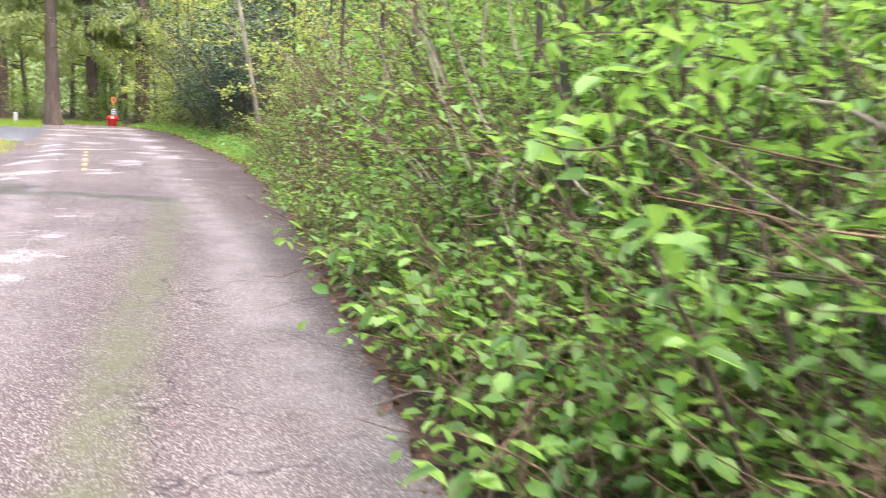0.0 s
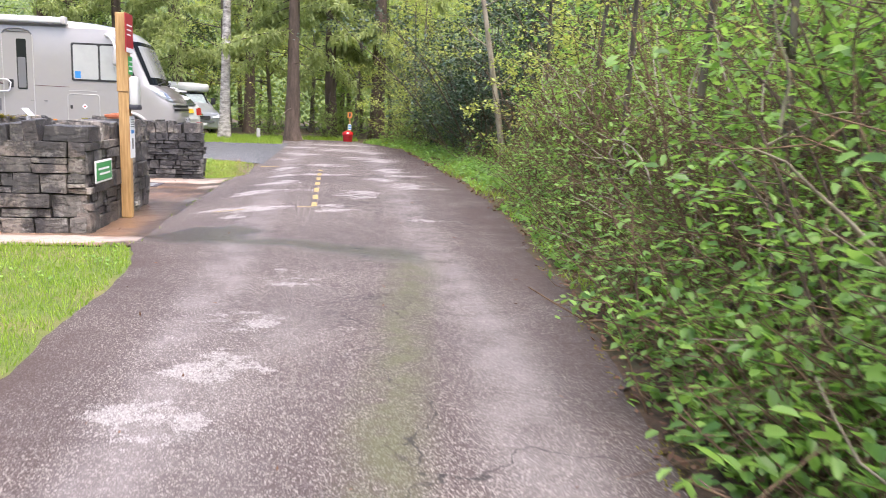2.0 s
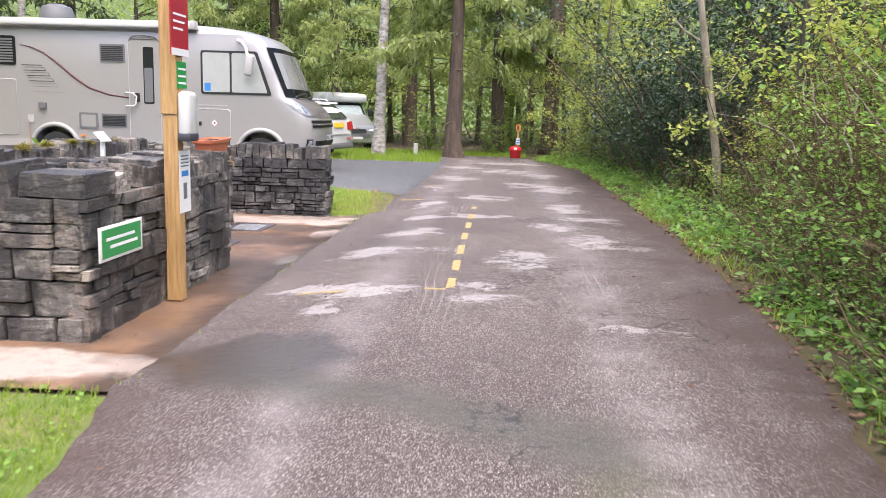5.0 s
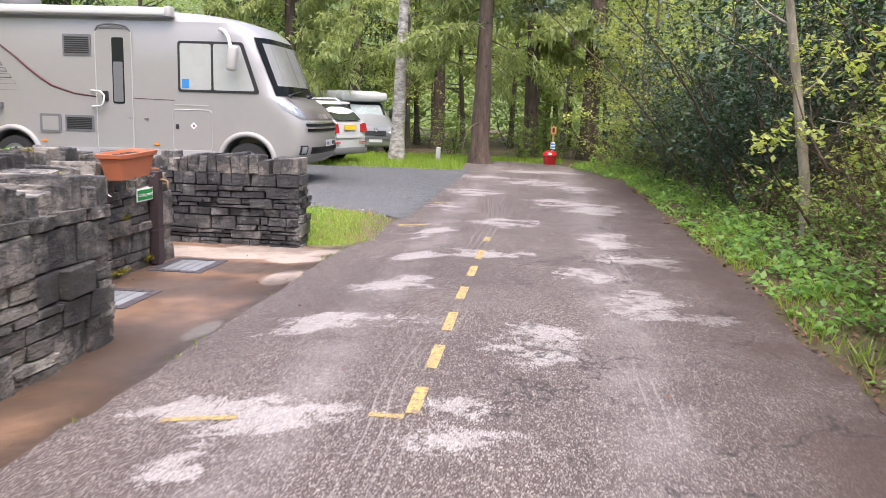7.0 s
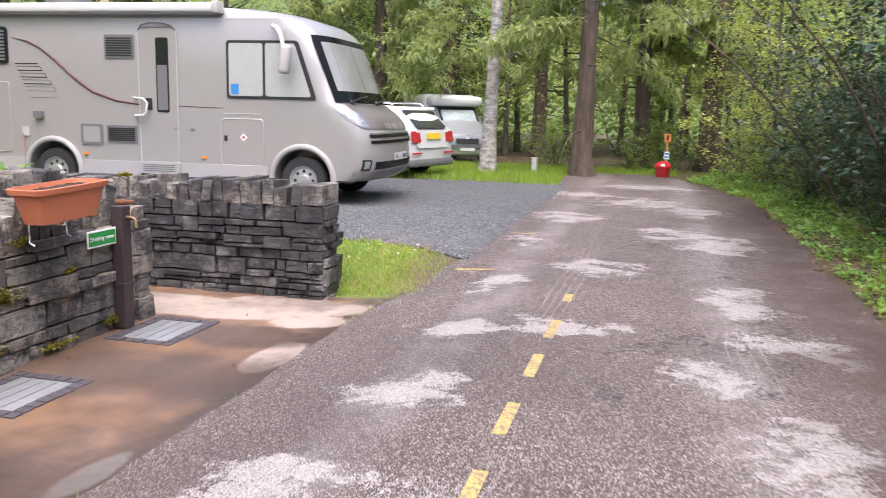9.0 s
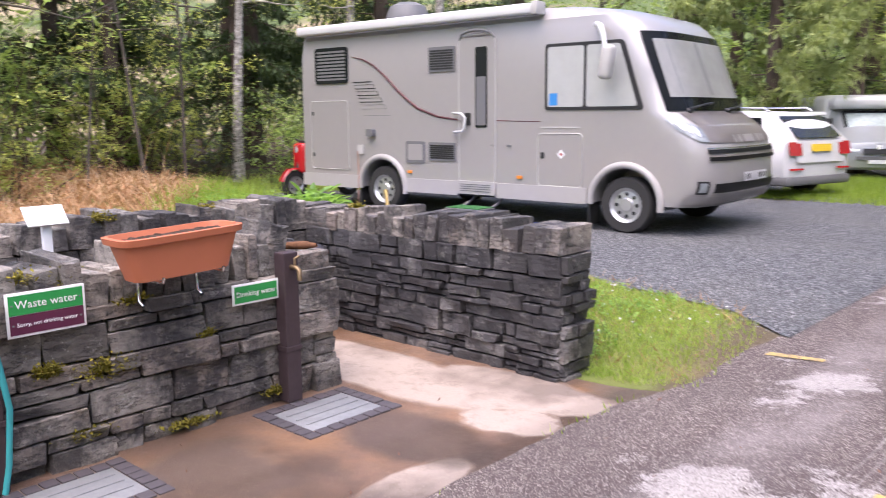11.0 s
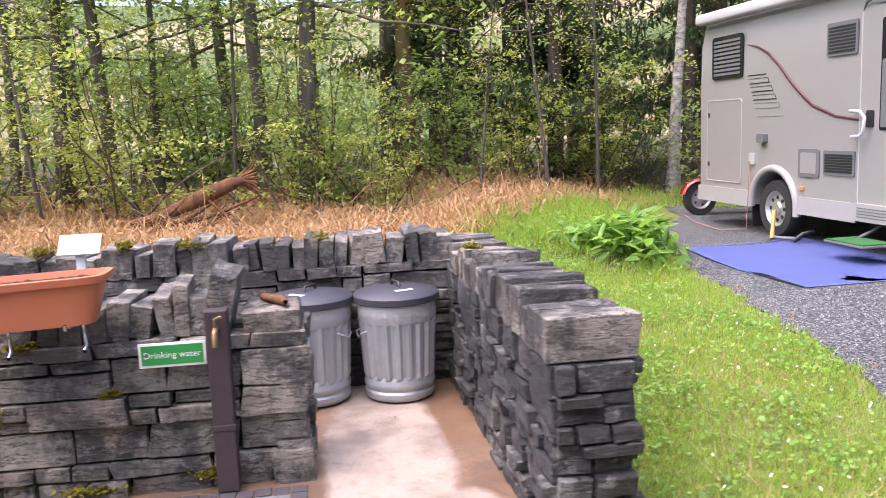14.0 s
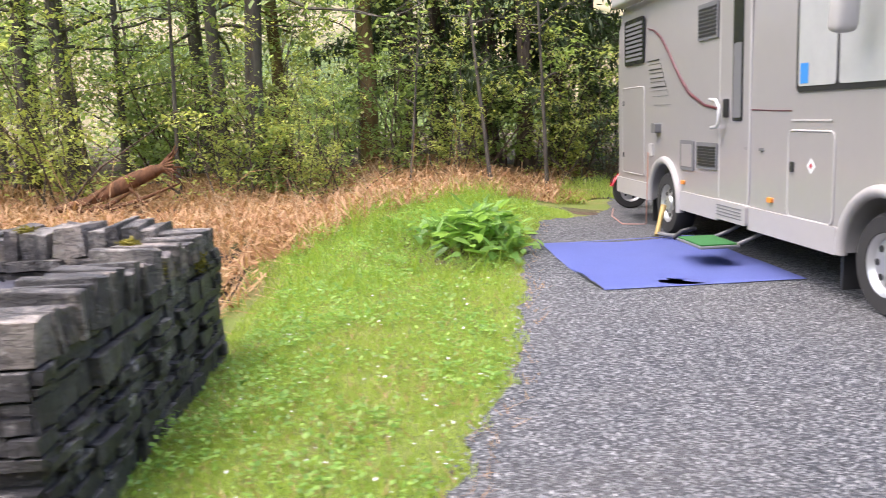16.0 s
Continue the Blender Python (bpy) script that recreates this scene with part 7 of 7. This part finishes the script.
v, q = leaf_arrays(rng, pos, 0.034, fold=False, droop=0.05, wide=0.8)
tagged(bulk("lawn_clover", v, q, M_CLOVER), "clover in the mown lawn", "weeds", kind="stuff")

# dead bracken: arching stalks and flattened fronds
p = scatter(rng, 38000, -14.5, -5.25, 5, 21.5, lambda a, b: (b < 17.4 or a < bracken_edge(b) + 0.3) and rng.rand() < 0.65 + 0.9 * tuft(a * 0.6, b * 0.6))
n = len(p)
z = land(p[:, 0], p[:, 1])
a = rng.uniform(0, 2 * math.pi, n)
ln = rng.uniform(0.15, 0.6, n)
el = rng.uniform(0.05, 0.9, n)
d = np.column_stack([np.cos(a) * np.cos(el), np.sin(a) * np.cos(el), np.sin(el)]) * ln[:, None]
s = np.column_stack([-np.sin(a), np.cos(a), np.zeros(n)]) * rng.uniform(0.004, 0.014, n)[:, None]
base = np.column_stack([p, z])
tip = base + d * np.array([1, 1, 0.55])
mid_p = base + d * 0.55 + np.array([0, 0, 1]) * (ln * 0.08)[:, None]
v = np.stack([base - s, base + s, mid_p + s, mid_p - s, mid_p - s, mid_p + s, tip + s * 0.2, tip - s * 0.2], 1).reshape(-1, 3)
tagged(bulk("dead_bracken", v, np.arange(n * 8).reshape(-1, 4), M_STRAW), "dead orange bracken and straw on the bank", "bracken", kind="stuff")
p = scatter(rng, 9000, -14.5, -5.4, 6, 21.5, lambda a, b: (b < 17.4 or a < bracken_edge(b) + 0.1) and tuft(a, b) > -0.1)
pos = np.column_stack([p, land(p[:, 0], p[:, 1]) + rng.uniform(0.02, 0.2, len(p))])
v, q = leaf_arrays(rng, pos, 0.12, fold=False, wide=0.4)
tagged(bulk("bracken_fronds", v, q, M_STRAW), "crumpled brown bracken fronds", "bracken", kind="stuff")

straws = []
for x, y in scatter(rng, 1500, -13.5, -5.4, 8, 21.3, lambda a, b: (b < 17.3 or a < bracken_edge(b) + 0.2) and tuft(a * 0.8, b * 0.8) > -0.25):
    t = curve_path(rng, (x, y, float(land(x, y)) + rng.uniform(0, 0.15)), rng.uniform(0, 2 * math.pi), rng.uniform(0.1, 1.1), rng.uniform(0.3, 0.85), 6, 0.16)
    t[:, 2] -= np.linspace(0, 1, 6) ** 2 * rng.uniform(0.0, 0.35)
    t[:, 2] = np.maximum(t[:, 2], float(land(x, y)) + 0.01)
    straws.append(tube_arrays(t, np.linspace(rng.uniform(0.003, 0.006), 0.0015, 6), 3))
v, q = join_arrays(straws)
M_PALESTRAW = leaf_material("bleached_straw", (0.36, 0.24, 0.13), (0.66, 0.52, 0.33), 0.2, 0.8)
tagged(bulk("bent_straw", v, q, M_PALESTRAW), "bleached bent straw tangled over the bracken", "straw", kind="stuff")

# fallen leaves at the foot of the hedge, a few on the lane
p = scatter(rng, 16000, 0.8, 2.8, -1, 24, lambda a, b: -0.05 < a - road_right(b) < lerp(b, (-1, 0.75), (12, 0.75), (16, 0.6), (24, 0.4)))
pos = np.column_stack([p, land(p[:, 0], p[:, 1]) + rng.uniform(-0.03, 0.025, len(p))])
v, q = leaf_arrays(rng, pos, 0.05, fold=False, droop=0.0)
tagged(bulk("leaf_litter", v, q, M_LITTER), "brown fallen leaves along the lane edge", "leaves", kind="stuff")
p = scatter(rng, 260, -4.0, 2.0, 2, 24, lambda a, b: (a > road_left(b) and a < road_right(b)) or (10 < b < 17))
pos = np.column_stack([p, land(p[:, 0], p[:, 1]) + 0.012])
v, q = leaf_arrays(rng, pos, 0.032, fold=False, droop=-0.05, wide=0.4)
tagged(bulk("stray_leaves", v, q, M_LITTER), "stray dead leaves and twigs on the lane", "leaves", kind="stuff")
# moss strip at the lane edge
p = scatter(rng, 9000, 0.8, 2.2, 0, 9, lambda a, b: abs(a - road_right(b) - 0.02) < 0.11 and tuft(a * 1.5, b * 1.5) > -0.05)
pos = np.column_stack([p, land(p[:, 0], p[:, 1]) + 0.003])
v, q = leaf_arrays(rng, pos, 0.018, fold=False, droop=-0.3)
tagged(bulk("edge_moss", v, q, M_MOSS), "yellow-green moss along the lane edge", "moss", kind="stuff")

# loose slate chips on the gravel
p = scatter(rng, 15000, -6.5, -1.35, 18.4, 22.5, lambda a, b: b > gravel_near(a) - 0.08 and rng.rand() < 1.15 - 0.25 * (b - gravel_near(a)) and not (-7.7 < a < -5.6 and b > 20.2))
n = len(p)
base = np.column_stack([p, land(p[:, 0], p[:, 1]) + 0.004])
k = rng.uniform(0.004, 0.012, n)[:, None]
tri = []
for t in range(3):
    ang = rng.uniform(0, 0.8, n) + t * 2.1 + a[0]
    tri.append(base + np.column_stack([np.cos(ang), np.sin(ang), np.zeros(n)]) * k)
top = base + np.column_stack([rng.normal(0, 0.3, n), rng.normal(0, 0.3, n), rng.uniform(0.4, 1.0, n)]) * k
v = np.stack([*tri, top], 1).reshape(-1, 3)
i4 = np.arange(n)[:, None] * 4
q = np.concatenate([i4 + np.array([[0, 1, 3]]), i4 + np.array([[1, 2, 3]]), i4 + np.array([[2, 0, 3]])])
n_ = Net("loose_slate_chips", 0.8)
n_.color(n_.ramp(n_.random(True), (0.0, (0.05, 0.053, 0.06)), (0.6, (0.15, 0.156, 0.165)), (1.0, (0.36, 0.36, 0.36))))
tagged(bulk("slate_chips", v, q, n_.mat), "loose grey slate chips on the gravel", "gravel", kind="stuff")


def moss(x, y, z, rx, ry, rz, count=420):
    pos = rng.normal(0, 0.5, (count, 3)) * np.array([rx, ry, rz]) + np.array([x, y, z])
    v, q = leaf_arrays(rng, pos, 0.024, fold=False, droop=-0.4)
    return tagged(bulk("moss", v, q, M_MOSS), "yellow-green moss cushion on the stone wall", "moss", "moss on the walls", "stuff")


for x, y, z, rx, ry, rz in ((-3.2, 14.88, 0.42, 0.025, 0.12, 0.045), (-3.21, 15.42, 0.48, 0.015, 0.05, 0.015), (-3.3, 14.72, 0.86, 0.06, 0.07, 0.05), (-3.21, 14.6, 0.46, 0.012, 0.06, 0.03), (-3.35, 15.55, 0.8, 0.05, 0.05, 0.03),
                            (-4.7, 14.7, 0.97, 0.08, 0.06, 0.03), (-4.7, 15.6, 0.96, 0.07, 0.08, 0.03), (-4.75, 16.4, 0.95, 0.07, 0.06, 0.03), (-4.6, 17.56, 0.72, 0.12, 0.02, 0.06), (-3.9, 17.56, 0.8, 0.1, 0.015, 0.04), (-2.5, 12.6, 0.9, 0.05, 0.1, 0.03), (-3.21, 15.85, 0.05, 0.02, 0.08, 0.02),
                            (-3.3, 14.5, 0.9, 0.07, 0.09, 0.03), (-4.68, 15.2, 0.98, 0.06, 0.05, 0.03), (-4.66, 14.2, 0.96, 0.06, 0.1, 0.04), (-4.1, 17.3, 0.93, 0.06, 0.05, 0.02), (-3.24, 15.05, 0.72, 0.02, 0.07, 0.02), (-3.2, 14.75, 0.12, 0.02, 0.1, 0.02), (-3.2, 15.3, 0.02, 0.02, 0.12, 0.015)):
    moss(x, y, z, rx, ry, rz)

# fallen log, a lush dock plant, saplings
log = tagged(new("fallen_log"), "broken red-brown rotten log in the bracken", "log")
tube("trunk", [(-11.8, 13.5, 0.40), (-11.95, 13.95, 0.50), (-12.0, 14.5, 0.70), (-12.08, 14.9, 0.86)], [0.05, 0.085, 0.09, 0.075], M_LOG, log, seg=10)
tube("stub", [(-12.08, 14.9, 0.86), (-12.0, 15.08, 0.93), (-11.95, 15.2, 0.84)], [0.075, 0.06, 0.02], M_LOG, log, seg=8)
for ob in log.children:
    for vert in ob.data.vertices:
        vert.co += noise.noise_vector(vert.co * 7) * 0.06
for dy, dz, k in ((-0.25, -0.12, 0.05), (0.0, -0.22, 0.045), (0.2, -0.05, 0.035), (-0.5, -0.05, 0.03)):
    tube("broken_limb", [(-11.9, 14.0 + dy, 0.36 + dz * 0.3), (-11.85, 14.5 + dy, 0.52 + dz), (-11.95, 15.0 + dy * 1.5, 0.74 + dz)], [k, k * 0.9, k * 0.3], M_LOG, log, seg=6)
tube("branch", [(-12.0, 14.5, 0.72), (-11.8, 14.8, 0.45), (-11.7, 15.0, 0.3)], [0.03, 0.02, 0.012], M_LOG, log)
log.matrix_basis = pose(0.45, 0.25, 0.08)
dock = tagged(new("dock_plant"), "lush clump of broad green dock leaves", "plant")
c = rng.normal(0, 1, (420, 3)) * np.array([0.26, 0.22, 0.0])
c[:, 2] = rng.uniform(0.02, 0.42, 420) * np.clip(1.1 - (c[:, 0] ** 2 + c[:, 1] ** 2) * 2.2, 0.15, 1)
v, q = leaf_arrays(rng, c, 0.2, droop=-0.15, wide=0.42)
bulk("foliage", v, q, M_HAZEL, dock)
w = np.concatenate([c[:170] * np.array([k * 1.5, k * 1.5, k * 1.1]) + np.array([ox, oy, 0]) for ox, oy, k in ((-0.55, -0.35, 0.62), (-1.15, -0.15, 0.5), (-1.0, -0.8, 0.45))])
v, q = leaf_arrays(rng, w, 0.13, droop=-0.15, wide=0.5, fold=False)
tagged(bulk("side_leaves", v, q, M_HAZEL, dock), kind="stuff")
dock.matrix_basis = pose(-7.45, 19.55, float(land(-7.45, 19.55)))

p = scatter(rng, 7000, -9.5, -1.6, 17.6, 20.6, lambda a, b: b < gravel_near(a) + 0.15 and rng.rand() < 0.35 + float(step(-5, -1.5, a)) * 0.4)
blades("dry_grass", rng, p, 0.02, 0.09, 0.004, M_STRAW, "dry straw among the green grass", "grass", 1.0)
p = scatter(rng, 500, -8.5, -1.7, 17.7, 20.4, lambda a, b: b < gravel_near(a) - 0.05)
pos = np.column_stack([p, land(p[:, 0], p[:, 1]) + rng.uniform(0.02, 0.05, len(p))])
v, q = leaf_arrays(rng, pos, 0.02, fold=False, droop=0.0)
tagged(bulk("fallen_petals", v, q, M_PAPER), "small white petals scattered in the grass", "petals", kind="stuff")

for i in range(26):
    a, k = rng.uniform(0, 2 * math.pi), rng.uniform(0.15, 0.5)
    tube("root_splinter", [(-12.06, 14.98, 0.93), (-12.06 + 0.5 * k * math.cos(a), 15.0 + k * 0.5, 0.95 + k * 0.5 * math.sin(a)), (-12.05 + k * 0.7 * math.cos(a), 15.02 + k * 0.6, 0.95 + k * 0.8 * math.sin(a))], [0.03, 0.018, 0.006], M_LOG, log, seg=5)
# thin dead stems and briars standing on the bank
for i in range(60):
    x, y = rng.uniform(-13.0, -6.0), rng.uniform(9, 20.5)
    if y > 17.2 and x > lerp(y, (17.2, -7.2), (20.5, -10.2)):
        continue
    z = float(land(x, y))
    hgt = rng.uniform(0.35, 1.1)
    b = rng.normal(0, 0.3, 2)
    ob = tube("dead_stem", [(x, y, z - 0.03), (x + b[0] * 0.3, y + b[1] * 0.3, z + hgt * 0.5), (x + b[0], y + b[1], z + hgt * 0.95), (x + b[0] * 1.7, y + b[1] * 1.7, z + hgt)], [0.006, 0.005, 0.004, 0.002], M_STRAW, seg=4)
    tagged(ob, "thin dry straw-coloured plant stem on the bank", "dead stem", "dead stems on the bank")
